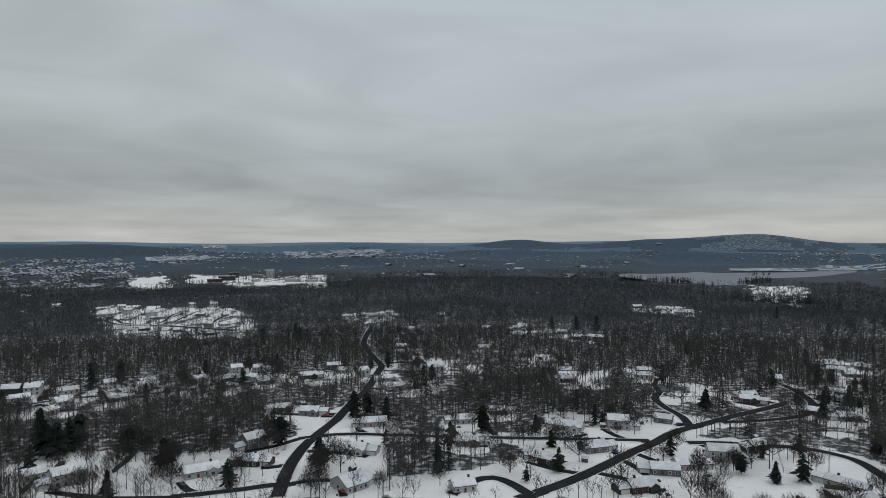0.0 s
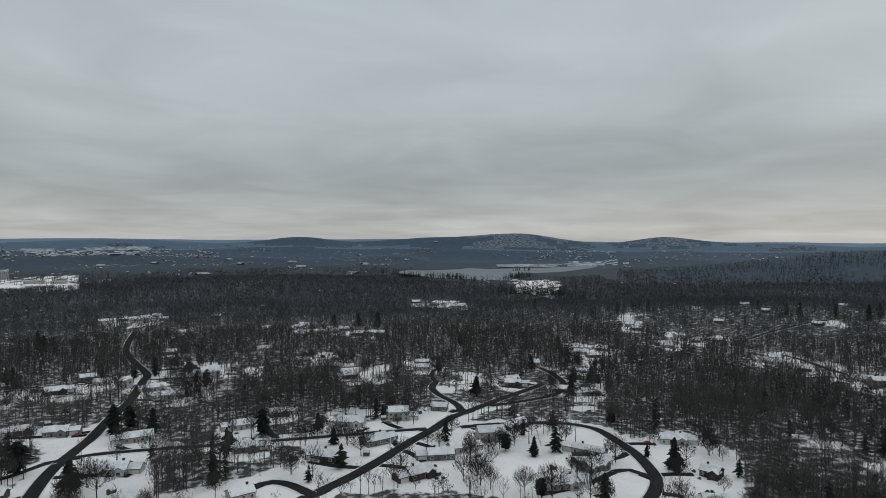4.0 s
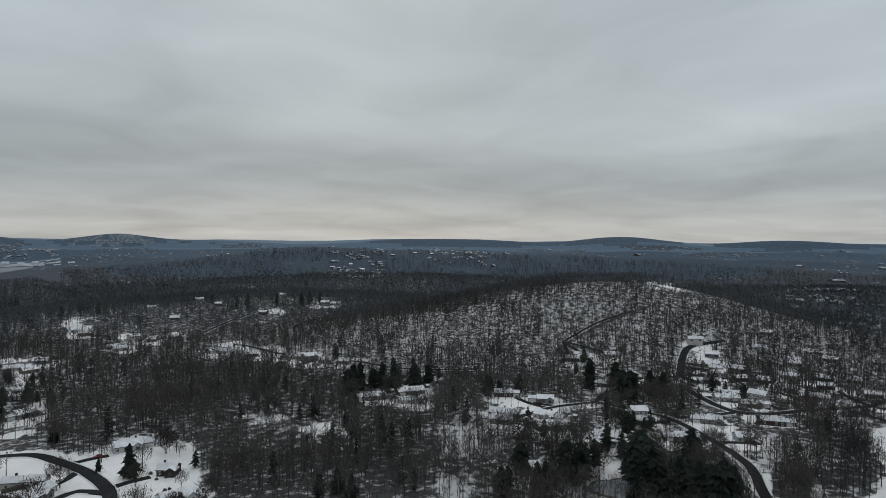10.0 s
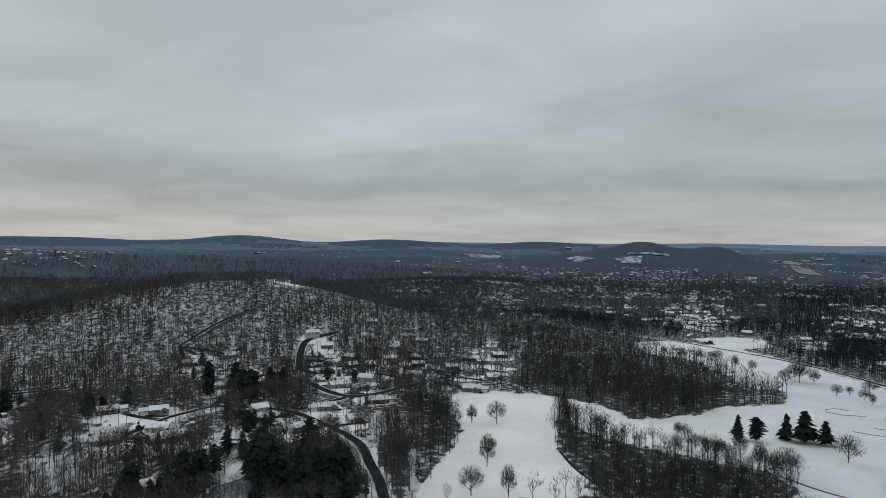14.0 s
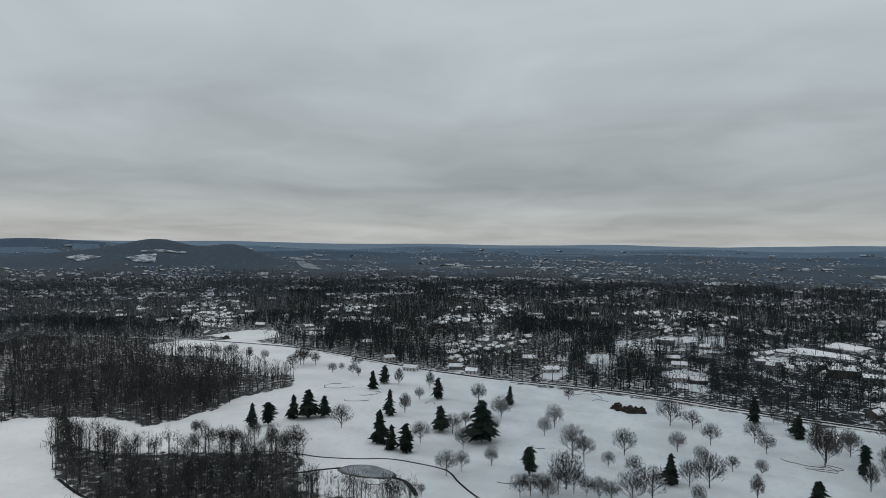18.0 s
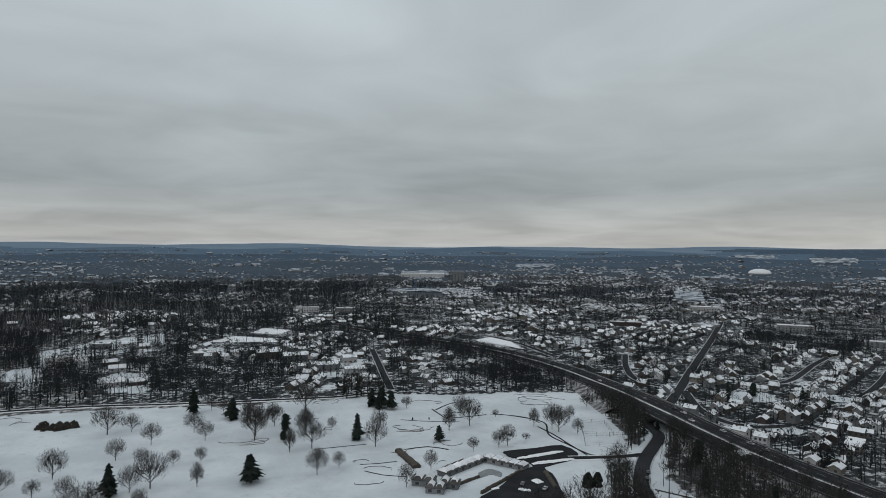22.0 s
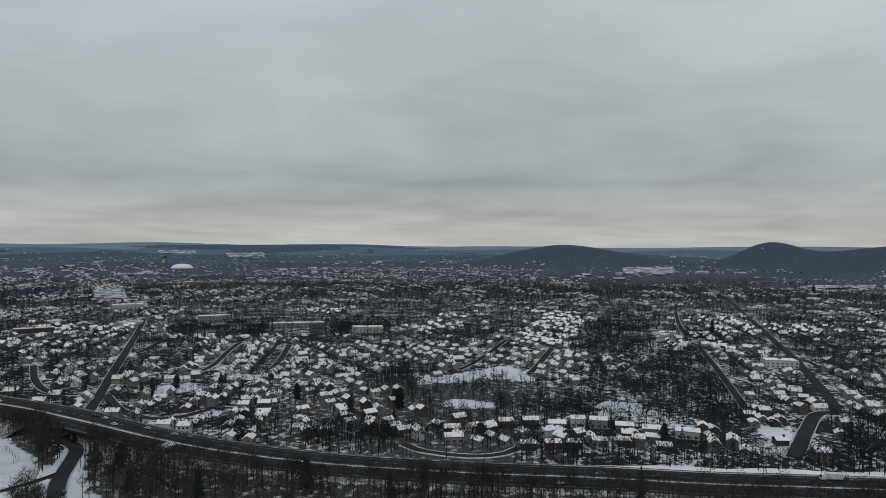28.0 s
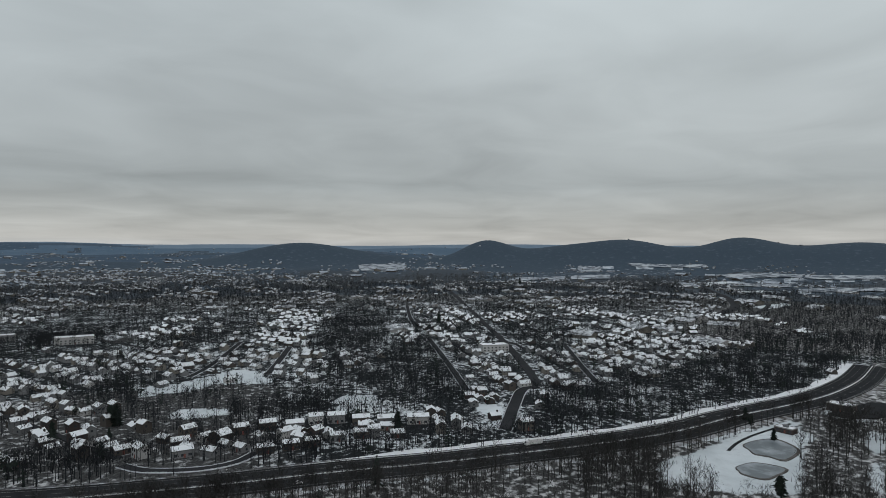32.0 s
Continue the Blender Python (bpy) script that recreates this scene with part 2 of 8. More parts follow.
CONCRETE = mat("weathered_concrete", (0.27, 0.265, 0.255), 0.85, (0.19, 0.185, 0.18), 4, 0.4, 0.45, 0.3, 14)
STEEL = mat("galvanised_steel", (0.20, 0.205, 0.21), 0.6, (0.14, 0.145, 0.15), 2, 0.3, 0.5, metal=0.5)
DARKSTEEL = mat("dark_steel_girder", (0.06, 0.065, 0.065), 0.6, (0.09, 0.08, 0.075), 3, 0.4, 0.45)
RUBBER = mat("tyre_rubber", (0.02, 0.02, 0.02), 0.9)
SAND = mat("frozen_bare_earth", (0.075, 0.068, 0.062), 0.95, (0.16, 0.15, 0.14), 5, 0.4, 0.45, 0.4, 10)
HEDGE = mat("dark_hedge", (0.05, 0.046, 0.040), 0.95, (0.085, 0.075, 0.064), 3, 0.4, 0.5, 0.5, 10)


def ground_material():
    """Near ground: clean snow where it lies open, snow with leaf litter and painted-in shade under trees, trodden snow
    and bare patches in the town.
    """
    m = bpy.data.materials.new("snowy_ground")
    m.use_nodes = True
    nt = m.node_tree
    b = nt.nodes["Principled BSDF"]
    b.inputs["Roughness"].default_value, b.inputs["Specular IOR Level"].default_value = 0.9, 0.04
    geo = nt.nodes.new("ShaderNodeNewGeometry")

    def noise_of(metres, detail):
        t = nt.nodes.new("ShaderNodeTexNoise")
        t.inputs["Scale"].default_value, t.inputs["Detail"].default_value, t.inputs["Roughness"].default_value = 1 / metres, detail, 0.62
        nt.links.new(geo.outputs["Position"], t.inputs["Vector"])
        return t.outputs[0]

    def step(value, lo, hi):
        r = nt.nodes.new("ShaderNodeMapRange")
        r.interpolation_type = "SMOOTHSTEP"
        r.inputs["From Min"].default_value, r.inputs["From Max"].default_value = lo, hi
        nt.links.new(value, r.inputs[0])
        return r.outputs[0]

    def mixed(fac, a, c):
        x = nt.nodes.new("ShaderNodeMixRGB")
        nt.links.new(fac, x.inputs[0])
        for k, v in ((1, a), (2, c)):
            if isinstance(v, tuple):
                x.inputs[k].default_value = (*v, 1)
            else:
                nt.links.new(v, x.inputs[k])
        return x.outputs[0]

    def attr(name):
        a = nt.nodes.new("ShaderNodeAttribute")
        a.attribute_name = name
        return a.outputs["Fac"]

    def plus(a, c, k):
        x = nt.nodes.new("ShaderNodeMath")
        x.operation = "MULTIPLY_ADD"
        nt.links.new(a, x.inputs[0])
        x.inputs[1].default_value = k
        nt.links.new(c, x.inputs[2])
        return x.outputs[0]

    broad, mid, fine = noise_of(38, 4), noise_of(5, 7), noise_of(1.6, 5)
    snow = mixed(step(broad, 0.35, 0.65), (0.675, 0.672, 0.67), (0.755, 0.748, 0.742))
    snow = mixed(step(mid, 0.56, 0.72), snow, (0.64, 0.64, 0.64))
    # same snow greyed and blued by bearing: dimmer light put into its colour
    worn = mixed(step(broad, 0.35, 0.65), (0.455, 0.492, 0.512), (0.555, 0.59, 0.61))
    worn = mixed(step(mid, 0.54, 0.70), worn, (0.445, 0.475, 0.495))
    snow = mixed(attr("thin"), snow, worn)
    snow = mixed(step(fine, 0.60, 0.80), snow, (0.53, 0.537, 0.545))
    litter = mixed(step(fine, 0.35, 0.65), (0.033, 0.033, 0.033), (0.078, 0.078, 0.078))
    # litter, spread further by "deep" to paint in the shade below the crowns
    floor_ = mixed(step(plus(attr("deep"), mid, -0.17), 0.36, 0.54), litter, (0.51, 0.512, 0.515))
    yard = mixed(step(plus(broad, plus(fine, mid, 0.5), 0.75), 1.12, 1.28), (0.018, 0.0205, 0.0225), (0.545, 0.575, 0.595))
    back = mixed(step(attr("town"), 0.3, 0.7), floor_, yard)
    openf = step(plus(mid, attr("open"), 0.8), 0.72, 0.98)
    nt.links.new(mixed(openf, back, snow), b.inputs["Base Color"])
    bp = nt.nodes.new("ShaderNodeBump")
    bp.inputs["Strength"].default_value, bp.inputs["Distance"].default_value = 0.35, 0.25
    nt.links.new(fine, bp.inputs["Height"])
    swell = nt.nodes.new("ShaderNodeBump")
    swell.inputs["Strength"].default_value, swell.inputs["Distance"].default_value = 0.5, 2.2
    nt.links.new(mid, swell.inputs["Height"])
    nt.links.new(swell.outputs[0], bp.inputs["Normal"])
    nt.links.new(bp.outputs[0], b.inputs["Normal"])
    return m


GROUND = ground_material()
CARPAINT = {k: mat(k + "_car_paint", c, 0.3, [v * 0.9 for v in c], 2, spec=0.5) for k, c in (("white", (0.6, 0.6, 0.6)), ("silver", (0.35, 0.36, 0.37)), ("grey", (0.12, 0.125, 0.13)), ("black", (0.02, 0.02, 0.022)), ("red", (0.30, 0.03, 0.03)), ("blue", (0.03, 0.07, 0.22)))}
FABRIC = mat("white_dome_fabric", (0.68, 0.69, 0.70), 0.6, (0.60, 0.61, 0.62), 12, 0.4, 0.5, 0.2, 10)
POOLCOVER = mat("grey_pool_cover", (0.15, 0.165, 0.17), 0.6, (0.22, 0.235, 0.24), 3, 0.4, 0.5, 0.1, 10)
TIMBER = mat("weathered_timber", (0.12, 0.10, 0.085), 0.85, (0.085, 0.072, 0.062), 1.5, 0.4, 0.5, 0.3, 12, vary=0.2)



# Hills: bearing (degrees clockwise from +y), distance, height, spread across, spread along, in metres.
HILLS = [
    (84, 860, 58, 190, 150), (70, 800, 30, 170, 150), (52, 2300, 60, 400, 400), (64, 2250, 44, 420, 380), (78, 2350, 40, 480, 360), (92, 2300, 22, 400, 300),
    (31, 1300, 6, 300, 150), (5, 1500, 22, 420, 240), (-20, 1250, 16, 300, 150), (36, 950, 10, 240, 120), (52, 1050, 22, 260, 130), (62, 1500, 26, 400, 200),
]
HILLS += [
    (101, 1500, 20, 260, 200), (26.8, 4150, 60, 290, 260), (22, 4180, 38, 300, 240), (39, 4250, 64, 250, 220), (7.3, 4300, 44, 260, 240), (-20.3, 4000, 22, 130, 180), (17, 4350, 34, 380, 200),
    (44, 4100, 22, 300, 200), (68, 4400, 44, 600, 220), (82, 4450, 58, 380, 220), (95, 4450, 44, 420, 220), (108, 4300, 30, 360, 200),
]
HILLS += [
    (123.5, 2720, 72, 130, 330), (117.5, 2780, 76, 170, 330), (112, 2800, 48, 240, 330), (250, 3050, 92, 340, 380), (266.3, 3100, 102, 165, 330), (278.4, 3100, 110, 300, 340),
    (272, 3120, 40, 200, 300), (287.6, 3150, 100, 200, 340), (296, 3200, 94, 330, 340), (310, 3400, 70, 400, 300), (330, 3800, 40, 400, 300),
    (195, 4450, 26, 700, 200), (225, 4400, 34, 700, 200), (160, 4500, 8, 800, 200), (-8, 4450, 20, 500, 200),
]

# Long ridges round the place: distance, height, breadth, and how often they rise and fall.
RIDGES = [(2350, 15, 120, 13, 29), (2950, 22, 140, 11, 31), (3600, 26, 160, 9, 23), (4250, 26, 170, 12, 27), (4750, 20, 110, 7, 19)]


def height(x, y):
    """Height of the ground at x, y (numbers or arrays)."""
    x, y = np.asarray(x, float), np.asarray(y, float)
    r = np.hypot(x, y)
    s = np.clip((r - 1500) / 3200, 0, 1.2)
    z = 108 * s ** 1.6
    a = np.arctan2(x, y)
    for d, h, w, f1, f2 in RIDGES:
        lift = 0.5 + 0.28 * np.sin(f1 * a + d) + 0.22 * np.sin(f2 * a + 2.0 * d + 0.6 * np.sin(5 * a))
        z = z + h * lift * np.exp(-((r - d - 60 * np.sin(f1 * a)) / w) ** 2)
    for b, d, h, across, along in HILLS:
        sb, cb = np.sin(radians(b)), np.cos(radians(b))
        u, v = x * cb - y * sb, x * sb + y * cb - d
        z = z + h * np.exp(-(u / across) ** 2 - (v / along) ** 2)
    bearing = np.degrees(np.arctan2(x, y))
    lake = np.clip((9.5 - np.abs(bearing - 26)) / 2, 0, 1) * np.clip((r - 1340) / 230, 0, 1) * np.clip((3600 - r) / 300, 0, 1)
    z = z * (1 - lake) + 17 * lake
    roll = np.sin(x / 95.0 + 1.3) * np.sin(y / 120.0) + 0.6 * np.sin(x / 43.0 - y / 61.0)
    return z + roll * 0.8 * (1 - lake) + (1 - lake) * np.clip((r - 1300) / 1500, 0, 1) * 6 * np.sin(x / 310.0 + 0.7) * np.sin(y / 270.0)


# ---- the plan: roads, fields, water, houses and trees, in metres ----
ROADS, FIELDS, PONDS, LAKES, LOTS, SUBURB, TERRACES, HALLS, SINGLE_TREES, CONIFERS, GROVES, FARFIELDS, YARDS, GLADES, DENSE, SNOWFIELDS = [], [], [], [], [], [], [], [], [], [], [], [], [], [], [], []
BUNKERS, MOUNDS, SHRUBS, DOMES, POOLS, WINGS, HEDGES, FENCES, ISLANDS, CARS, LORRIES, SHORES, GOLF_BORDER = [], [], [], [], [], [], [], [], [], [], [], [], []


ROADS.append(("road", "wet black asphalt road curving between houses", 6.5, [(-75, 284), (-79, 322), (-79, 354), (-76, 378), (-70, 411), (-66, 454), (-60, 497), (-58, 561), (-58, 591), (-71, 640), (-89, 713), (-96, 789), (-98, 869)]))
ROADS.append(("road", "narrow ploughed asphalt side street", 5.5, [(-85, 371), (-63, 379), (-28, 377), (0, 373), (38, 369), (71, 367), (101, 366), (120, 365)]))
ROADS.append(("road", "wet black asphalt road through snowy gardens", 6.5, [(34, 280), (58, 299), (79, 319), (104, 345), (122, 362), (143, 384), (171, 403), (194, 419), (219, 434), (245, 451)]))
ROADS.append(("road", "narrow dark street among bare trees", 5.5, [(155, 392), (158, 417), (155, 443), (157, 466), (167, 485)]))
ROADS.append(("road", "narrow dark street bending among bare trees", 5.5, [(179, 403), (218, 411), (245, 423), (265, 451), (274, 488), (274, 522)]))
ROADS.append(("road", "curved black asphalt street round snowy lawns", 6, [(141, 362), (161, 362), (182, 358), (203, 352), (218, 334), (217, 309), (213, 285), (205, 262), (197, 248), (184, 235), (169, 224)]))
ROADS.append(("road", "snow-edged black driveway", 4.5, [(199, 252), (195, 266), (186, 267)]))
ROADS.append(("road", "snow-edged black side street", 5.5, [(-124, 285), (-100, 291), (-81, 298), (-76, 298)]))
ROADS.append(("road", "short black driveway", 4.5, [(-75, 298), (-66, 302), (-53, 303)]))
ROADS.append(("road", "snow-lined residential street", 5.5, [(-305, 433), (-293, 450), (-273, 466), (-249, 474), (-210, 484), (-185, 509), (-170, 550), (-144, 564), (-112, 559), (-75, 580), (-60, 594)]))
ROADS.append(("road", "snow-lined cul-de-sac street", 5.5, [(-505, 963), (-487, 913), (-434, 873), (-380, 875), (-306, 845), (-246, 822), (-177, 810), (-102, 788)]))
ROADS.append(("road", "road along the wooded hill", 5.5, [(533, 519), (540, 474), (515, 408), (504, 343), (505, 305), (496, 261), (508, 216), (520, 195)]))
ROADS.append(("road", "snow-edged street below the wooded hill", 6.5, [(703, -6), (679, 17), (662, 28), (628, 31), (571, 30)]))
ROADS.append(("road", "snow-edged street in the hamlet", 6.5, [(529, 22), (501, 8), (478, -9), (479, -30), (497, -53), (516, -79), (531, -101)]))
ROADS.append(("road", "snow-edged street in the hamlet", 5.5, [(442, 24), (454, 11), (472, -9)]))
ROADS.append(("road", "black asphalt road beside the pine grove", 5, [(459, 81), (453, 61), (444, 38), (430, 22), (406, 7), (381, -7), (357, -16), (329, -19), (305, -22), (281, -23)]))
ROADS.append(("road", "curving snowy driveway", 4.5, [(392, 123), (410, 115), (433, 104), (459, 81)]))
ROADS.append(("track", "thin track on the wooded hill", 3, [(649, 133), (678, 120), (711, 103), (757, 71)]))
ROADS.append(("road", "lane with a hedge along the golf course", 5, [(852, -303), (814, -333), (763, -369), (704, -401), (637, -421), (559, -442), (497, -450), (434, -450), (375, -447), (337, -449), (298, -454), (255, -466), (209, -478), (163, -483), (124, -481), (91, -480), (55, -480), (21, -481), (-2, -483), (-25, -491)]))
ROADS.append(("path", "narrow dark golf path", 1.7, [(302, -204), (277, -220), (261, -225), (243, -236), (230, -247), (211, -252), (195, -253), (184, -246), (172, -239), (161, -234)]))
ROADS.append(("path", "small dark brook in the snow", 2.5, [(262, -188), (251, -200), (245, -212), (239, -221)]))
ROADS.append(("path", "small dark brook in the snow", 3.5, [(210, -228), (201, -228), (189, -221), (186, -218)]))
ROADS.append(("path", "narrow dark golf path", 1.7, [(-71, -440), (-84, -456), (-102, -467)]))
ROADS.append(("path", "narrow dark golf path", 1.7, [(-109, -426), (-123, -417), (-137, -399), (-131, -372), (-135, -352), (-141, -331), (-149, -326)]))
ROADS.append(("path", "narrow dark golf path", 1.7, [(-41, -358), (-54, -361), (-65, -354)]))
ROADS.append(("path", "narrow dark track between woods and field", 2.5, [(332, -124), (303, -122), (280, -124), (265, -123)]))
ROADS.append(("highway", "four-lane highway", 31, [(18, -940), (-21, -908), (-56, -853), (-107, -796), (-151, -727), (-185, -668), (-207, -610), (-218, -555), (-219, -477), (-216, -415), (-218, -378), (-222, -339), (-229, -303), (-236, -275), (-244, -245), (-254, -212), (-264, -186), (-282, -141), (-307, -93), (-330, -44), (-349, -10), (-373, 39), (-405, 93), (-448, 140), (-487, 191), (-523, 234), (-579, 281), (-659, 332)]))
ROADS.append(("street", "wide grey road passing under the highway", 7.2, [(-139, -247), (-142, -264), (-146, -281), (-156, -301), (-168, -320), (-183, -339), (-197, -359), (-205, -388), (-239, -425), (-279, -476), (-329, -543), (-390, -623), (-478, -739), (-608, -915)]))
ROADS.append(("street", "slip road behind a snowy triangle", 7, [(-171, -822), (-200, -785), (-220, -725), (-230, -668), (-234, -643)]))
ROADS.append(("path", "dark track through the wood", 2.0, [(-151, -278), (-164, -265), (-172, -258), (-192, -244)]))
ROADS.append(("street", "curving slip road beside the highway", 7, [(-278, -465), (-259, -416), (-257, -382), (-269, -368), (-294, -368)]))
ROADS.append(("street", "town street between snowy roofs", 5.5, [(-314, -646), (-283, -580), (-265, -527), (-266, -497), (-277, -481)]))
ROADS.append(("street", "town street between snowy roofs", 5.5, [(-519, -594), (-469, -556), (-412, -508), (-382, -490), (-353, -487)]))
ROADS.append(("street", "town street between snowy roofs", 6, [(-529, -525), (-473, -479), (-432, -448), (-407, -433)]))
ROADS.append(("street", "long straight town street", 8, [(-1603, -194), (-1198, -113), (-909, -56), (-738, -23), (-616, -2), (-559, 6), (-520, 9)]))
ROADS.append(("street", "wide town street end", 8, [(-520, 9), (-507, -3), (-463, -8), (-423, -11), (-397, -13)]))
ROADS.append(("street", "town street between snowy roofs", 5.5, [(-775, -121), (-681, -94), (-583, -68), (-503, -48)]))
ROADS.append(("street", "town street between snowy roofs", 6, [(-1202, -230), (-1001, -186), (-866, -152)]))
ROADS.append(("street", "town street between snowy roofs", 5.5, [(-743, 44), (-667, 49), (-601, 54), (-546, 59)]))
ROADS.append(("street", "access road below the terraces", 5, [(-300, -207), (-295, -190), (-300, -165), (-312, -151), (-329, -147)]))
ROADS.append(("street", "town street between snowy roofs", 5.5, [(-42, -711), (-43, -639), (-44, -550), (-45, -507)]))
ROADS.append(("street", "distant highway interchange lanes", 16, [(-2447, 878), (-2177, 605), (-2027, 488), (-1738, 469), (-1450, 439), (-1255, 390), (-1136, 325)]))
ROADS.append(("street", "distant highway interchange ramp", 9, [(-1450, 439), (-1391, 477), (-1334, 479), (-1193, 414), (-1106, 353)]))
ROADS.append(("track", "distant road climbing from the town", 10, [(245, -1525), (266, -1826), (290, -2241)]))
FIELDS.append([(469, -87), (483, -114), (470, -136), (425, -156), (341, -125), (266, -115), (278, -35), (345, -66), (382, -80), (423, -80)])
FIELDS.append([(383, -193), (388, -245), (406, -269), (399, -303), (408, -328), (451, -358), (454, -335), (509, -348), (589, -351), (625, -327), (696, -349), (700, -395), (659, -442), (556, -448), (442, -443), (248, -454), (204, -467), (160, -472), (121, -471), (89, -470), (53, -469), (21, -474), (-10, -480), (15, -465), (-48, -491), (-89, -484), (-143, -487), (-171, -485), (-194, -476), (-189, -425), (-173, -353), (-159, -318), (-136, -297), (-115, -263), (-11, -232), (91, -224), (170, -215), (110, -221), (193, -201), (231, -189), (267, -219), (312, -210), (342, -196), (376, -191)])
FIELDS.append([(714, -433), (715, -488), (692, -518), (639, -493), (634, -439)])
FIELDS.append([(710, -440), (694, -497), (638, -489), (626, -442)])
YARDS.append([(-201, 286), (-226, 321), (-220, 338), (-194, 347), (-150, 344), (-120, 349), (-107, 315), (-93, 285)])
YARDS.append([(-72, 283), (-75, 340), (-61, 368), (-32, 374), (-26, 305), (-26, 282)])
YARDS.append([(60, 299), (108, 340), (136, 356), (191, 353), (219, 324), (195, 252), (168, 225)])
YARDS.append([(250, 317), (266, 314), (268, 269), (236, 233), (199, 204), (175, 221)])
YARDS.append([(318, 288), (345, 273), (340, 231), (322, 201), (315, 241)])
YARDS.append([(405, 240), (432, 235), (484, 221), (475, 210), (420, 202), (397, 216)])
YARDS.append([(-528, 951), (-553, 1029), (-514, 1073), (-436, 1071), (-344, 1055), (-295, 984), (-239, 821), (-276, 760), (-374, 781), (-433, 813)])
YARDS.append([(-345, 467), (-290, 494), (-224, 515), (-203, 560), (-158, 600), (-128, 509), (-162, 471), (-206, 455), (-249, 417), (-300, 405)])
YARDS.append([(-63, 488), (-68, 614), (0, 639), (3, 499), (-27, 472)])
YARDS.append([(369, 628), (411, 609), (285, 417), (239, 406)])
YARDS.append([(539, 530), (577, 498), (518, 364), (475, 334), (463, 407)])
YARDS.append([(74, 435), (99, 425), (131, 412), (148, 387), (111, 350), (75, 361), (41, 311), (43, 362)])
YARDS.append([(314, 1063), (376, 1120), (430, 1043), (387, 960)])
YARDS.append([(502, 19), (657, 25), (685, 9), (600, 0), (499, -5), (477, -38), (454, -20)])
YARDS.append([(349, 59), (361, 37), (329, 28), (292, 22), (298, 62)])
YARDS.append([(820, 77), (857, 44), (823, 39), (806, 69)])
FIELDS.append([(-385, -464), (-402, -427), (-386, -417), (-365, -436)])
FIELDS.append([(-305, -471), (-349, -458), (-335, -426), (-303, -438)])
FIELDS.append([(-274, -383), (-303, -361), (-288, -346), (-265, -371)])
FIELDS.append([(-450, -139), (-474, -131), (-481, -110), (-442, -116), (-430, -128)])
FIELDS.append([(-324, 64), (-357, 82), (-383, 116), (-445, 171), (-407, 166), (-311, 127), (-314, 67)])
FIELDS.append([(-172, -350), (-159, -318), (-143, -314), (-156, -367)])
GROVES.append([(-661, -151), (-758, -124), (-543, -59), (-445, -42), (-413, -84), (-499, -131)])
GROVES.append([(-414, -293), (-498, -290), (-515, -163), (-475, -100), (-429, -94), (-376, -176), (-354, -223)])
GROVES.append([(-740, -271), (-794, -231), (-761, -155), (-668, -141), (-644, -223)])
GROVES.append([(-642, -929), (-782, -904), (-830, -658), (-790, -499), (-617, -525), (-536, -619), (-516, -724)])
GROVES.append([(805, -532), (754, -627), (508, -584), (360, -480), (474, -459), (662, -445)])
GROVES.append([(359, -698), (294, -721), (180, -490), (241, -470)])
GROVES.append([(221, -803), (170, -786), (119, -531), (172, -494), (195, -627)])
GROVES.append([(-500, 64), (-745, 232), (-853, 374), (-686, 317), (-539, 220), (-466, 126), (-408, 60)])
GROVES.append([(-1129, 441), (-1151, 600), (-549, 287), (-546, 269), (-756, 337)])
FARFIELDS.append([(-2253, -631), (-2523, -667), (-2625, -515), (-2357, -451), (-2276, -522)])
FARFIELDS.append([(-1389, 3612), (-1615, 4408), (-1490, 4331), (-1278, 3753)])
FARFIELDS.append([(-787, 3328), (-704, 3505), (-501, 3883), (-316, 3747), (-382, 3434), (-541, 2819)])
FARFIELDS.append([(2418, -915), (2403, -1006), (2236, -1118), (2222, -1272), (2160, -1178), (2199, -961)])
FARFIELDS.append([(3288, -690), (3390, -809), (3288, -903), (3038, -752)])
FARFIELDS.append([(-239, -2267), (-329, -2529), (-441, -2430), (-369, -2083), (-257, -2109)])
FARFIELDS.append([(-715, -1260), (-850, -1484), (-937, -1466), (-896, -1350), (-715, -1187)])
FARFIELDS.append([(-2509, 235), (-2660, 283), (-2627, 347), (-2331, 298)])
FARFIELDS.append([(-2581, 417), (-2656, 563), (-2607, 703), (-2559, 648), (-2520, 450)])
FARFIELDS.append([(-1991, 586), (-2156, 842), (-2244, 1169), (-2071, 1079), (-2024, 822), (-1877, 583)])
FARFIELDS.append([(-1615, 515), (-1778, 764), (-1849, 963), (-1720, 897), (-1631, 688)])
FARFIELDS.append([(1374, 2388), (1740, 2904), (1873, 2777), (1686, 2316), (1598, 2238), (1414, 2223)])
FARFIELDS.append([(2200, -1167), (2222, -1231), (2194, -1270), (2166, -1218)])
YARDS.append([(499, -5), (602, -37), (602, -92), (482, -119), (469, -89), (467, -46)])
YARDS.append([(403, 71), (433, 44), (416, 25), (363, 28), (358, 51)])
FIELDS.append([(-769, 1868), (-798, 2029), (-727, 1949), (-638, 1720), (-709, 1763)])
FIELDS.append([(-554, 1660), (-561, 1820), (-448, 1759), (-319, 1761), (-280, 1494), (-375, 1473), (-507, 1554)])
FIELDS.append([(-880, 1746), (-931, 1927), (-887, 2002), (-831, 1869), (-772, 1676), (-686, 1534), (-787, 1613)])
FIELDS.append([(292, -687), (300, -752), (269, -797), (219, -870), (208, -835), (252, -765), (275, -717), (276, -668)])
FIELDS.append([(296, -627), (282, -646), (257, -590), (274, -579)])
FIELDS.append([(185, -575), (164, -602), (157, -581), (177, -558)])
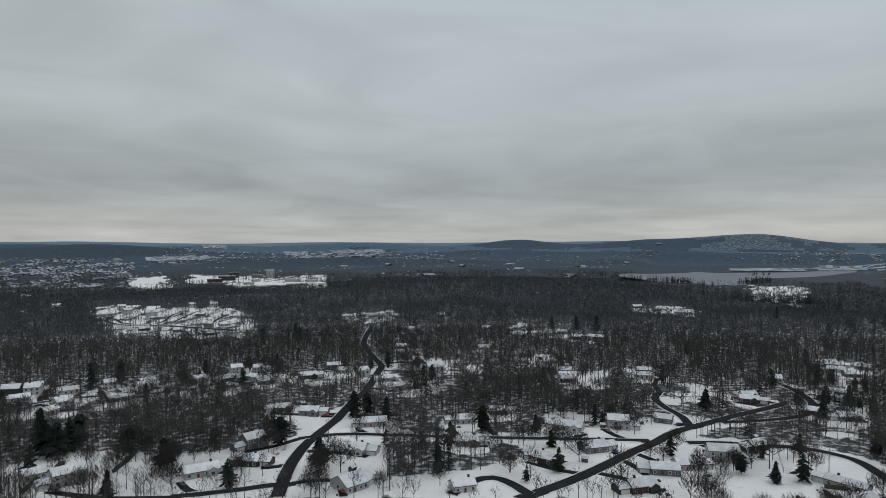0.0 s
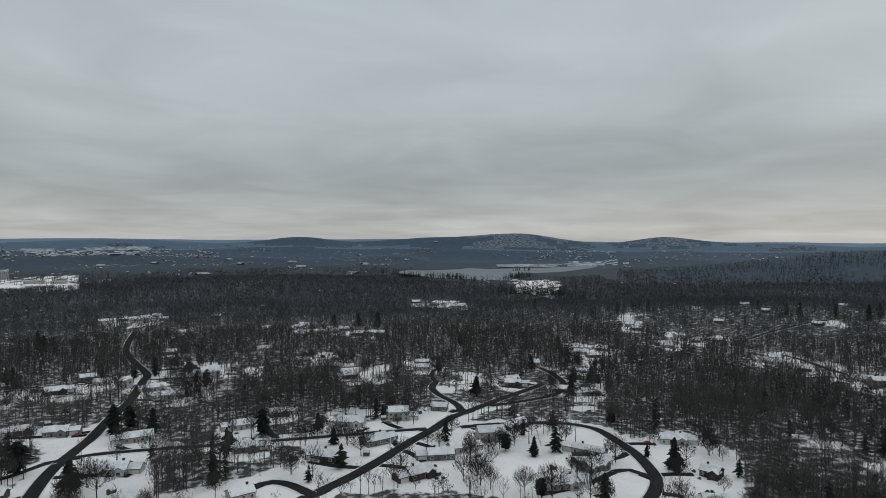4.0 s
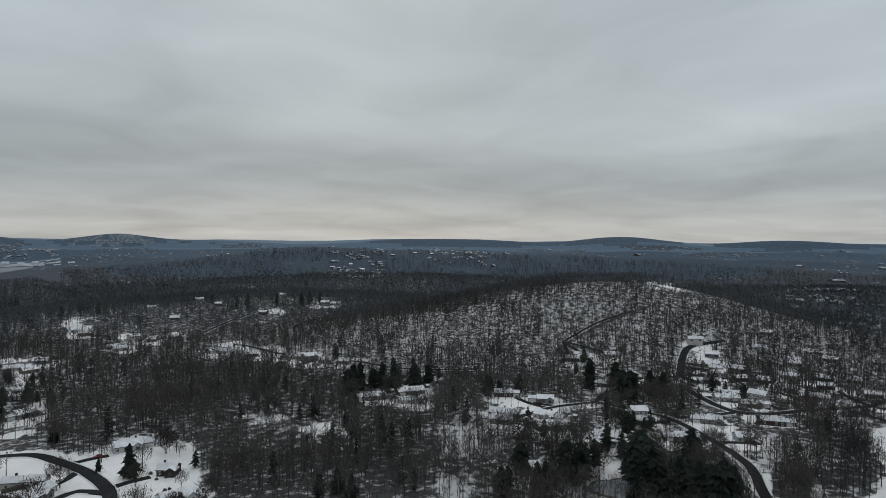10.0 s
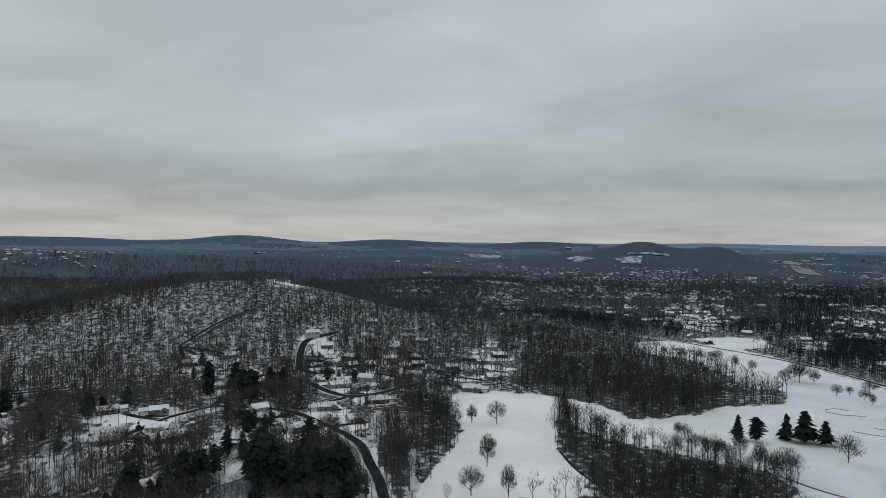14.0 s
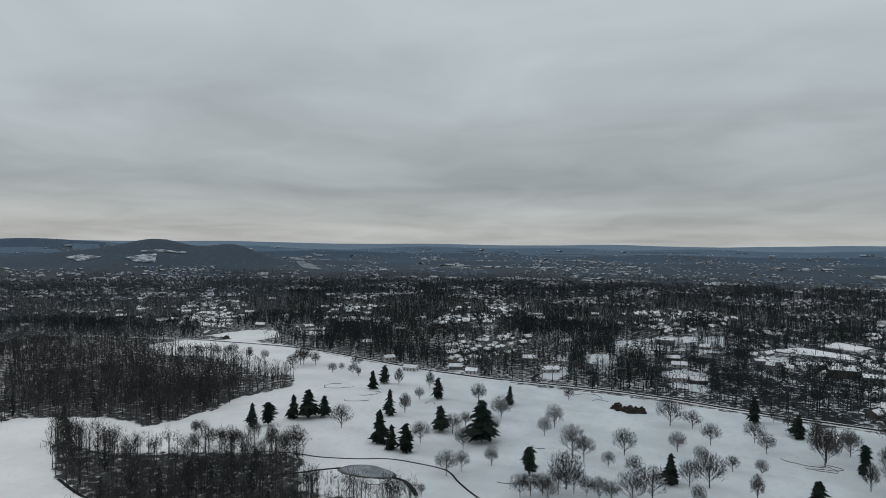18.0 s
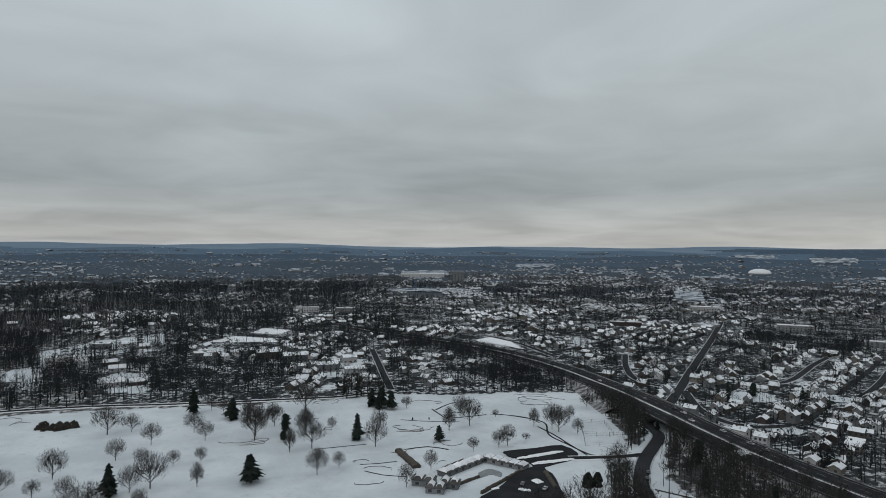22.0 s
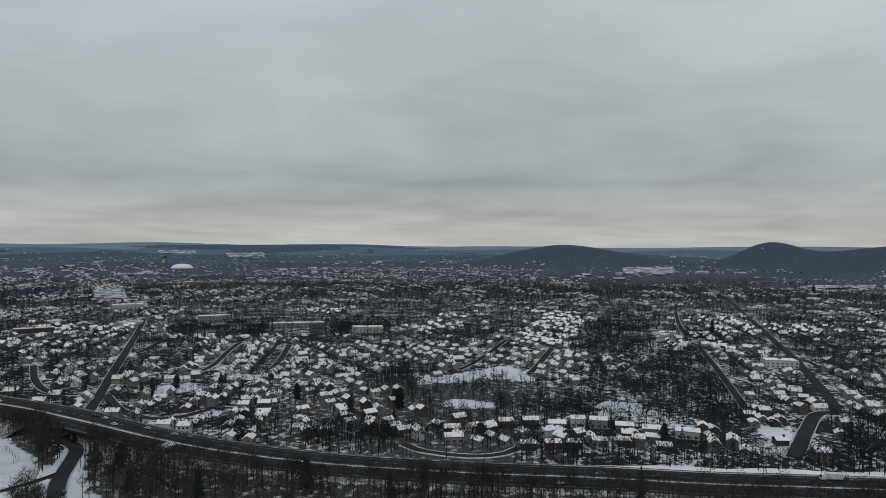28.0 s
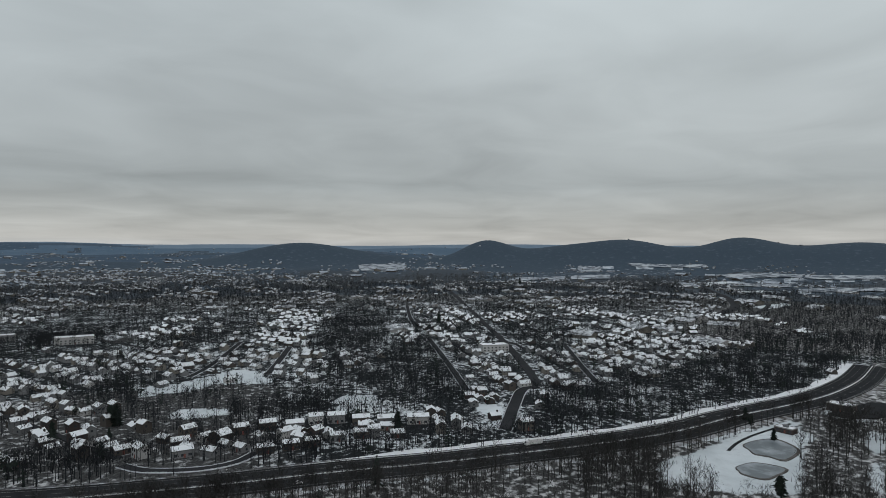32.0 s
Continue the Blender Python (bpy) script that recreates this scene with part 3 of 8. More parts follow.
GROVES.append([(263, -649), (264, -704), (241, -724), (179, -538), (204, -521)])
GROVES.append([(223, -740), (202, -769), (137, -533), (156, -525)])
GROVES.append([(498, -992), (489, -1140), (353, -885), (305, -713), (344, -685)])
GROVES.append([(627, -536), (644, -633), (554, -606), (458, -492), (489, -441)])
GROVES.append([(552, -877), (504, -981), (382, -760), (407, -673)])
FIELDS.append([(311, -724), (273, -813), (260, -784), (293, -698)])
ROADS.append(("path", "small dark brook in the snow", 1.5, [(-69, -443), (-72, -430), (-76, -419), (-92, -421), (-104, -424)]))
ROADS.append(("path", "small dark brook in the snow", 1.2, [(-107, -425), (-120, -420), (-130, -412), (-134, -398)]))
ROADS.append(("path", "narrow dark golf path", 1.6, [(-130, -390), (-134, -371), (-136, -353), (-139, -329)]))
ROADS.append(("path", "small dark brook in the snow", 1.0, [(-44, -418), (-60, -413), (-82, -409)]))
ROADS.append(("path", "small dark brook in the snow", 0.9, [(11, -364), (-4, -367), (-19, -370)]))
ROADS.append(("path", "small dark brook in the snow", 0.9, [(-14, -337), (-23, -337), (-34, -339)]))
ROADS.append(("path", "small dark brook in the snow", 0.9, [(-16, -327), (-25, -320), (-36, -316)]))
FIELDS.append([(-1972, 521), (-2161, 757), (-2207, 1040), (-2108, 993), (-2053, 720), (-1862, 507)])
FIELDS.append([(-1625, 481), (-1813, 705), (-1755, 827), (-1664, 785), (-1659, 632)])
FIELDS.append([(-1280, 429), (-1389, 530), (-1337, 525), (-1229, 431)])
FIELDS.append([(-878, 365), (-919, 406), (-878, 396), (-852, 358)])
FIELDS.append([(-118, -324), (-143, -322), (-125, -266), (-119, -252), (-93, -260)])
FIELDS.append([(-460, -283), (-503, -290), (-526, -276), (-511, -263), (-474, -259), (-453, -272)])
FIELDS.append([(-538, -275), (-562, -268), (-548, -236), (-517, -225), (-507, -244)])
FIELDS.append([(-393, -240), (-413, -239), (-421, -207), (-406, -202), (-389, -220)])
FIELDS.append([(-454, -145), (-475, -138), (-467, -111), (-446, -104), (-420, -125)])
GROVES.append([(-430, -196), (-470, -203), (-503, -170), (-430, -144), (-390, -152), (-384, -173)])
GROVES.append([(-835, -289), (-939, -301), (-1012, -237), (-729, -170), (-672, -187), (-710, -243)])
GROVES.append([(-410, -323), (-512, -349), (-504, -314), (-431, -268), (-402, -274)])
GROVES.append([(-404, -250), (-447, -209), (-435, -199), (-398, -243)])
GROVES.append([(-639, -138), (-718, -111), (-673, -69), (-460, -47), (-445, -70), (-518, -93)])
GROVES.append([(-553, -187), (-587, -142), (-508, -118), (-472, -155)])
GROVES.append([(-747, -267), (-923, -216), (-746, -167), (-671, -227)])
GROVES.append([(-801, -720), (-1174, -714), (-874, -531), (-650, -513)])
ROADS.append(("street", "town street between snowy roofs", 5.5, [(-517, -293), (-558, -299), (-626, -314), (-708, -335)]))
ROADS.append(("street", "town street between snowy roofs", 6, [(-543, -231), (-602, -245), (-682, -265)]))
ROADS.append(("road", "short black cul-de-sac street", 5.5, [(4, 285), (14, 300), (24, 305), (32, 298), (39, 285)]))
YARDS.append([(-24, 280), (-26, 305), (-7, 312), (22, 320), (55, 350), (118, 358), (124, 348), (29, 279)])
YARDS.append([(54, 280), (111, 338), (176, 358), (139, 283)])
PONDS.append([(307, 53), (311, 47), (317, 40), (311, 30), (304, 18), (289, 22), (295, 54)])
PONDS.append([(237, -219), (236, -227), (228, -233), (216, -233), (210, -230), (212, -225), (222, -219), (231, -217)])
PONDS.append([(-384, 125), (-393, 134), (-398, 146), (-390, 151), (-377, 151), (-361, 138), (-366, 132), (-369, 126)])
PONDS.append([(-346, 109), (-354, 119), (-352, 128), (-346, 133), (-337, 125), (-331, 117), (-337, 109)])
FIELDS.append([(-347, 69), (-363, 88), (-392, 120), (-420, 148), (-446, 174), (-435, 176), (-387, 156), (-315, 130), (-311, 105), (-324, 89), (-326, 70)])
ROADS.append(("path", "curving track round the ponds", 3, [(-373, 113), (-386, 121), (-401, 133), (-419, 151), (-437, 171)]))
LAKES.append([(526, 1888), (590, 2026), (654, 2001), (792, 2069), (859, 2134), (911, 2057), (1039, 2097), (1136, 2103), (1318, 2200), (1508, 2324), (1411, 2154), (1252, 1988), (1073, 1828), (943, 1764), (857, 1729), (726, 1504), (703, 1476), (671, 1464), (631, 1465), (620, 1502), (594, 1550), (546, 1605)])
LAKES.append([(2633, -2063), (2549, -2081), (2082, -1758), (1860, -1610), (1930, -1589), (2183, -1753)])
LOTS.append([(-95, -344), (-115, -347), (-131, -350), (-135, -334), (-127, -324), (-109, -316), (-110, -306), (-107, -287), (-99, -265), (-62, -274), (-79, -293), (-94, -312), (-104, -318), (-101, -328), (-95, -336)])
ROADS.append(("road", "black drive to the car park", 5, [(-127, -327), (-143, -325), (-156, -324), (-170, -326)]))
LOTS.append([(-465, 206), (-499, 246), (-507, 265), (-463, 242), (-456, 214)])
SUBURB += [(-181, 303, 15, 9, 2, 45, 'white'), (-201, 308, 10, 8, 1, 47, 'white'), (-121, 314, 17, 9, 1, 33, 'white'), (-102, 329, 14, 9, 1, -8, 'brown'), (-108, 357, 12, 9, 2, 47, 'grey'), (-48, 346, 13, 10, 1, -12, 'white'), (-44, 400, 16, 9, 1, 10, 'white'), (-90, 425, 13, 9, 1, -3, 'grey'), (-44, 295, 12, 14, 1, 43, 'white'), (-7, 566, 15, 12, 2, 6, 'white'), (-35, 502, 13, 9, 1, 29, 'white'), (-45, 529, 13, 8, 1, 10, 'white')]
SUBURB += [(-45, 690, 12, 8, 1, 4, 'grey'), (-183, 557, 10, 8, 2, 33, 'white'), (-164, 557, 8, 7, 2, 26, 'white'), (-179, 526, 14, 8, 1, 39, 'brown'), (-145, 514, 13, 8, 1, 26, 'grey'), (-202, 525, 12, 8, 1, 26, 'white'), (-163, 528, 12, 8, 1, 17, 'white'), (-236, 501, 13, 8, 1, 30, 'white'), (-263, 497, 9, 7, 2, 33, 'white'), (-286, 483, 11, 8, 1, 39, 'white'), (-265, 438, 11, 9, 2, 56, 'white'), (-266, 424, 10, 8, 1, 72, 'white')]
SUBURB += [(-309, 459, 13, 8, 1, 39, 'white'), (-238, 458, 12, 8, 1, 47, 'brown'), (-238, 478, 11, 8, 1, 26, 'grey'), (-115, 536, 14, 9, 1, 27, 'brown'), (-101, 582, 12, 8, 1, 15, 'grey'), (-70, 545, 10, 8, 2, 27, 'white'), (-520, 1019, 12, 9, 2, 37, 'white'), (-450, 973, 16, 9, 2, 30, 'white'), (-377, 979, 14, 9, 1, 1, 'grey'), (-387, 1063, 12, 8, 2, 30, 'white'), (-394, 830, 14, 9, 1, 35, 'brown'), (-347, 824, 12, 8, 1, 23, 'grey')]
SUBURB += [(-295, 795, 12, 8, 1, 40, 'brown'), (-247, 801, 12, 8, 2, 27, 'white'), (-322, 966, 11, 8, 1, 18, 'white'), (-326, 752, 18, 9, 1, 28, 'white'), (-872, 1316, 16, 9, 1, 34, 'white'), (-653, 1064, 14, 9, 1, 42, 'white'), (-147, 953, 12, 8, 2, 19, 'white'), (-73, 974, 12, 8, 1, -16, 'grey'), (-109, 978, 12, 8, 1, 16, 'white'), (-419, 1052, 11, 8, 2, 22, 'white'), (-307, 881, 12, 8, 1, 34, 'white'), (-24, 612, 11, 8, 1, 2, 'grey')]
SUBURB += [(-44, 832, 12, 8, 1, 3, 'white'), (9, 291, 11, 8, 1, 18, 'white'), (55, 328, 14, 9, 1, -34, 'brown'), (83, 348, 14, 10, 1, 17, 'grey'), (-110, 432, 12, 8, 1, 14, 'brown'), (-322, 496, 12, 8, 1, 33, 'white'), (37, 426, 12, 8, 1, 5, 'brown'), (78, 388, 17, 10, 1, -26, 'white'), (109, 391, 13, 9, 2, -12, 'white'), (92, 293, 14, 9, 1, 18, 'brown'), (111, 315, 14, 9, 1, -9, 'grey'), (149, 335, 16, 9, 2, -9, 'white')]
SUBURB += [(125, 322, 13, 8, 1, 4, 'white'), (190, 295, 18, 7, 1, -53, 'white'), (152, 259, 15, 9, 1, -5, 'white'), (179, 275, 14, 10, 1, 22, 'grey'), (176, 354, 12, 9, 1, 23, 'brown'), (142, 405, 11, 8, 1, -29, 'grey'), (14, 405, 14, 9, 1, 8, 'white'), (14, 358, 13, 8, 1, -2, 'grey'), (104, 527, 12, 8, 1, -1, 'brown'), (171, 536, 15, 8, 1, -8, 'white'), (222, 456, 13, 8, 1, -26, 'brown'), (270, 512, 10, 8, 2, -18, 'white')]
SUBURB += [(350, 560, 15, 8, 1, -32, 'white'), (282, 464, 12, 8, 1, -31, 'grey'), (229, 247, 9, 8, 1, -63, 'brick'), (206, 217, 16, 9, 1, -24, 'white'), (246, 296, 15, 9, 1, -30, 'white'), (250, 424, 14, 8, 1, -30, 'brown'), (151, 801, 12, 8, 1, -11, 'grey'), (177, 763, 14, 8, 1, -3, 'white'), (77, 612, 14, 8, 1, -7, 'white'), (103, 608, 13, 8, 1, 0, 'white'), (44, 681, 12, 8, 1, -4, 'white'), (99, 834, 12, 8, 1, -7, 'white')]
SUBURB += [(57, 834, 11, 8, 1, 6, 'white'), (498, 456, 14, 8, 1, -37, 'white'), (495, 423, 12, 8, 1, -49, 'brown'), (500, 374, 18, 9, 1, -48, 'white'), (404, 231, 15, 9, 1, -45, 'grey'), (428, 211, 14, 9, 1, -44, 'brown'), (406, 199, 12, 8, 1, -64, 'white'), (458, 562, 13, 8, 1, -29, 'white'), (504, 691, 12, 8, 1, -36, 'white'), (462, 578, 12, 8, 1, -39, 'grey'), (710, 568, 14, 8, 1, -51, 'white'), (814, 537, 16, 8, 1, -47, 'white')]
SUBURB += [(846, 660, 12, 8, 1, -52, 'white'), (714, 673, 12, 8, 1, -37, 'grey'), (743, 738, 12, 8, 1, -45, 'white'), (619, 658, 12, 8, 1, -43, 'brown'), (650, 735, 12, 8, 1, -41, 'white'), (339, 1099, 16, 10, 1, -7, 'brown'), (389, 1017, 30, 14, 1, -16, 'white'), (624, 1130, 14, 9, 1, -29, 'white'), (593, 1120, 12, 8, 1, -28, 'brown'), (619, 1208, 16, 8, 1, -27, 'white'), (384, 126, 14, 9, 1, -82, 'grey'), (382, 97, 14, 10, 1, -51, 'brown')]
SUBURB += [(308, 88, 13, 9, 1, -54, 'grey'), (363, 60, 12, 9, 1, -61, 'grey'), (418, 44, 14, 8, 1, -99, 'brown'), (408, -14, 10, 8, 1, -72, 'white'), (455, -32, 14, 8, 1, -84, 'brown'), (507, -3, 12, 8, 1, -70, 'white'), (558, 4, 12, 8, 1, -90, 'brown'), (603, 2, 12, 8, 1, -90, 'white'), (648, 6, 12, 8, 1, -89, 'grey'), (608, 93, 13, 8, 1, -71, 'white'), (583, 124, 13, 8, 1, -78, 'grey'), (562, 111, 12, 8, 1, -79, 'white')]
SUBURB += [(394, 17, 14, 8, 1, -68, 'brown'), (441, 4, 13, 8, 1, -79, 'grey'), (551, 68, 11, 8, 1, -83, 'grey'), (513, 82, 12, 8, 1, -81, 'brown'), (706, -82, 13, 8, 1, -87, 'white'), (746, -46, 12, 8, 1, -94, 'grey'), (605, -54, 13, 8, 1, -95, 'white'), (580, -78, 12, 8, 1, -88, 'brown'), (694, -37, 12, 8, 1, -93, 'white'), (668, -65, 12, 8, 1, -96, 'white'), (606, -132, 14, 8, 1, -102, 'brown'), (565, -107, 12, 8, 1, -91, 'grey')]
SUBURB += [(663, -169, 12, 8, 1, -104, 'white'), (448, 147, 13, 8, 1, -67, 'brown'), (445, 114, 12, 8, 1, -76, 'grey'), (1187, -584, 13, 8, 2, -116, 'white'), (279, -515, 16, 9, 1, -137, 'white'), (194, -614, 14, 9, 1, -162, 'white'), (177, -552, 16, 10, 1, -152, 'white'), (159, -553, 14, 9, 1, -154, 'brown'), (353, -470, 13, 8, 1, -143, 'grey'), (889, -617, 14, 8, 1, -115, 'white'), (967, -551, 14, 8, 1, -120, 'white'), (806, -728, 13, 8, 1, -132, 'white')]
SUBURB += [(731, -731, 12, 8, 1, -135, 'grey'), (378, -861, 13, 8, 1, -156, 'white')]
TERRACES += [(-333, -194, 10, 7, 4.1, 130, 'brown'), (-318, -184, 11, 7, 4.1, 128, 'grey'), (-344, -175, 9, 10, 5.4, 157, 'brown'), (-363, -172, 9, 7, 4.8, 125, 'brown'), (-375, -160, 10, 7, 4.8, 121, 'brown'), (-377, -143, 11, 7, 4.8, 117, 'white'), (-393, -135, 9, 7, 5.4, 115, 'white'), (-398, -123, 11, 7, 5.4, 112, 'grey'), (-397, -106, 11, 7, 4.8, 110, 'brown'), (-399, -90, 11, 7, 4.8, 108, 'grey'), (-405, -70, 14, 7, 4.8, 104, 'white'), (-330, -142, 9, 6, 4.1, 121, 'brown')]
TERRACES += [(-339, -131, 9, 6, 4.1, 119, 'brown'), (-347, -121, 9, 6, 4.1, 117, 'brown'), (-359, -110, 9, 6, 4.1, 113, 'grey'), (-368, -98, 9, 6, 4.1, 111, 'brown'), (-218, -310, 8, 7, 4.1, 185, 'white'), (93, -682, 7, 8, 5.4, -162, 'grey'), (85, -689, 7, 8, 5.4, -163, 'brown'), (74, -694, 8, 8, 5.4, -164, 'grey'), (61, -690, 8, 8, 5.4, -165, 'brown'), (43, -696, 8, 8, 5.4, -168, 'white'), (34, -691, 8, 8, 5.4, -169, 'grey'), (24, -702, 8, 8, 5.4, -170, 'brown')]
TERRACES += [(67, -660, 22, 10, 7.5, -165, 'brown'), (38, -640, 24, 10, 7.5, -168, 'grey'), (6, -592, 20, 9, 6, 188, 'grey'), (-18, -566, 18, 9, 6, 186, 'white'), (-58, -630, 15, 9, 5.4, 185, 'grey')]
TERRACES += [(15, -719, 8, 8, 5.4, -171, 'white'), (-1, -611, 8, 8, 5.4, 190, 'white'), (-15, -632, 14, 10, 5.4, 189, 'white'), (30, -595, 7, 8, 4.8, -157, 'grey'), (19, -603, 7, 8, 4.8, -158, 'white')]
HALLS += [(262, -669, 26, 14, 6, -171, 'white'), (254, -750, 20, 12, 6, -173, 'grey'), (129, -671, 22, 14, 6, -164, 'grey'), (507, -883, 26, 14, 7, -145, 'white'), (-18, -1129, 30, 14, 7, 159, 'grey'), (-652, -806, 46, 20, 8, 146, 'grey'), (-682, -1078, 50, 24, 8, 148, 'white'), (-653, -629, 70, 14, 7, 136, 'grey'), (-301, -2173, 150, 60, 12, 172, 'white'), (-370, -1887, 36, 20, 38, 169, 'grey'), (-658, 1817, 40, 20, 9, 28, 'brick'), (-651, 1900, 48, 22, 13, 15, 'brick')]
HALLS += [(-670, 2024, 30, 18, 17, 18, 'brick'), (-600, 2036, 36, 18, 9, 20, 'grey'), (-560, 2042, 26, 18, 22, 15, 'white'), (-543, 2045, 14, 14, 15, 15, 'grey'), (-439, 1841, 46, 18, 8, 13, 'white'), (-380, 1812, 34, 16, 7, 18, 'white'), (-380, 1638, 56, 16, 5, 13, 'white'), (-528, 1711, 30, 14, 5, 11, 'white'), (-671, -522, 40, 18, 8, 128, 'white'), (-416, 160, 11, 7, 3, 44, 'brick'), (-476, 220, 16, 10, 5, 45, 'brown'), (47, -1139, 40, 16, 7, -178, 'white')]
HALLS += [(-432, -888, 46, 12, 6, 154, 'brick'), (-697, -36, 30, 16, 7, 113, 'white')]
SINGLE_TREES += [(336, -236, 16, 'c'), (332, -245, 15, 'c'), (331, -264, 17, 'c'), (325, -271, 20, 'c'), (319, -280, 15, 'c'), (351, -358, 16, 'c'), (358, -379, 16, 'c'), (289, -311, 19, 'c'), (253, -264, 21, 'c'), (240, -260, 15, 'c'), (230, -261, 17, 'c'), (292, -367, 17, 'c'), (241, -305, 17, 'c'), (243, -389, 15, 'c'), (209, -304, 26, 'c'), (160, -275, 15, 'c'), (101, -309, 16, 'c'), (66, -436, 14, 'c'), (94, -452, 18, 'c'), (29, -396, 13, 'c'), (40, -318, 15, 'c'), (-14, -379, 17, 'c'), (349, -205, 8, 'b'), (325, -202, 8, 'b')]
SINGLE_TREES += [(325, -208, 6, 'b'), (318, -212, 7, 'b'), (314, -222, 10, 'b'), (274, -219, 15, 'b'), (292, -270, 14, 'b'), (286, -323, 13, 'b'), (301, -356, 9, 'b'), (425, -382, 9, 'b'), (406, -389, 9, 'b'), (396, -386, 8, 'b'), (345, -382, 13, 'b'), (318, -389, 13, 'b'), (263, -378, 14, 'b'), (232, -306, 12, 'b'), (236, -325, 9, 'b'), (221, -323, 8, 'b'), (235, -279, 12, 'b'), (191, -247, 12, 'b'), (189, -257, 10, 'b'), (182, -274, 10, 'b'), (191, -359, 14, 'b'), (217, -430, 9, 'b'), (157, -316, 16, 'b'), (137, -270, 17, 'b')]
SINGLE_TREES += [(134, -311, 8, 'b'), (117, -304, 11, 'b'), (107, -275, 16, 'b'), (101, -284, 15, 'b'), (135, -335, 14, 'b'), (135, -410, 17, 'b'), (114, -359, 11, 'b'), (122, -413, 11, 'b'), (103, -384, 12, 'b'), (98, -348, 9, 'b'), (85, -316, 16, 'b'), (82, -346, 8, 'b'), (69, -350, 8, 'b'), (64, -316, 11, 'b'), (84, -405, 12, 'b'), (74, -387, 11, 'b'), (84, -460, 9, 'b'), (74, -450, 10, 'b'), (46, -392, 19, 'b'), (39, -421, 12, 'b'), (55, -424, 14, 'b'), (24, -361, 13, 'b'), (17, -391, 14, 'b'), (12, -366, 15, 'b')]
SINGLE_TREES += [(1, -399, 8, 'b'), (19, -442, 21, 'b'), (8, -342, 8, 'b'), (228, -354, 15, 'b'), (83, -292, 9, 'b'), (185, -221, 5, 'b'), (137, -262, 12, 'b'), (132, -268, 12, 'b'), (142, -256, 10, 'b'), (146, -252, 10, 'b'), (149, -248, 10, 'b'), (126, -269, 9, 'b'), (120, -269, 10, 'b'), (115, -271, 9, 'b'), (137, -252, 10, 'b'), (278, -62, 13, 'b'), (273, -78, 17, 'b'), (313, -78, 16, 'b'), (337, -87, 7, 'b'), (394, -88, 11, 'b'), (389, -103, 14, 'b'), (342, -205, 9, 'b'), (311, -209, 8, 'b'), (571, -359, 12, 'b')]
SINGLE_TREES += [(570, -370, 10, 'b'), (569, -376, 11, 'b'), (531, -369, 13, 'b'), (516, -376, 11, 'b'), (471, -374, 12, 'b'), (478, -389, 14, 'b'), (473, -389, 18, 'b'), (467, -398, 12, 'b'), (589, -348, 11, 'b'), (611, -342, 8, 'b'), (427, -395, 7, 'b'), (429, -415, 10, 'b'), (291, -217, 13, 'b'), (280, -217, 11, 'b'), (65, -430, 13, 'c'), (29, -380, 7, 'c'), (-27, -454, 14, 'c'), (-34, -452, 15, 'c'), (-40, -445, 14, 'c'), (42, -330, 9, 'c'), (-62, -371, 10, 'c'), (-31, -446, 11, 'c'), (-330, -271, 10, 'c'), (46, -386, 19, 'b')]
SINGLE_TREES += [(37, -412, 13, 'b'), (17, -399, 14, 'b'), (-24, -365, 15, 'b'), (-28, -395, 13, 'b'), (8, -325, 12, 'b'), (-3, -334, 8, 'b'), (-51, -446, 8, 'b'), (-72, -391, 14, 'b'), (-87, -400, 17, 'b'), (-85, -421, 14, 'b'), (-109, -418, 5, 'b'), (-100, -355, 12, 'b'), (-94, -352, 10, 'b'), (-113, -361, 5, 'b'), (-50, -323, 10, 'b'), (-78, -348, 8, 'b'), (-35, -302, 11, 'b'), (-137, -383, 16, 'b'), (-139, -376, 16, 'b'), (-155, -399, 10, 'b'), (-180, -430, 11, 'b'), (-128, -392, 11, 'b'), (-149, -370, 9, 'b'), (212, -318, 12, 'b')]
SINGLE_TREES += [(210, -287, 12, 'b'), (187, -339, 11, 'b'), (149, -314, 12, 'b'), (93, -312, 12, 'b'), (352, 12, 20, 'c'), (-52, -417, 2, 'c'), (-63, -417, 2, 'c'), (-144, -315, 5, 'b')]
CONIFERS += [(-207, 337, 19), (-217, 342, 19), (-206, 347, 18), (-277, 495, 22), (-263, 514, 20), (-228, 356, 22), (-206, 356, 18), (-59, 417, 18), (-51, 424, 15), (-37, 411, 16), (24, 383, 16), (-152, 284, 14), (-204, 714, 19), (-163, 717, 21), (-156, 726, 18), (-177, 757, 20), (-57, 799, 14), (147, 856, 15), (179, 847, 17), (203, 834, 21), (251, 649, 13), (149, 314, 10), (160, 302, 11), (181, 433, 15), (250, 643, 13), (348, 604, 14), (145, 835, 18), (176, 830, 19), (200, 817, 22), (216, 280, 7)]
CONIFERS += [(417, 258, 21), (421, 254, 22), (406, 256, 19), (464, 248, 18), (479, 237, 16), (482, 222, 14), (342, 217, 10), (716, 640, 18), (719, 622, 22), (757, 601, 19), (770, 566, 23), (795, 570, 21), (799, 554, 19), (723, 693, 14), (479, 904, 18), (538, 766, 18), (285, 443, 10), (237, 343, 12), (313, 63, 17), (300, 62, 16), (308, 68, 11), (314, 30, 22), (299, 25, 18), (301, 33, 19), (323, 41, 11), (298, 15, 21), (289, 7, 23), (286, -1, 23), (294, -6, 21), (301, 3, 18)]
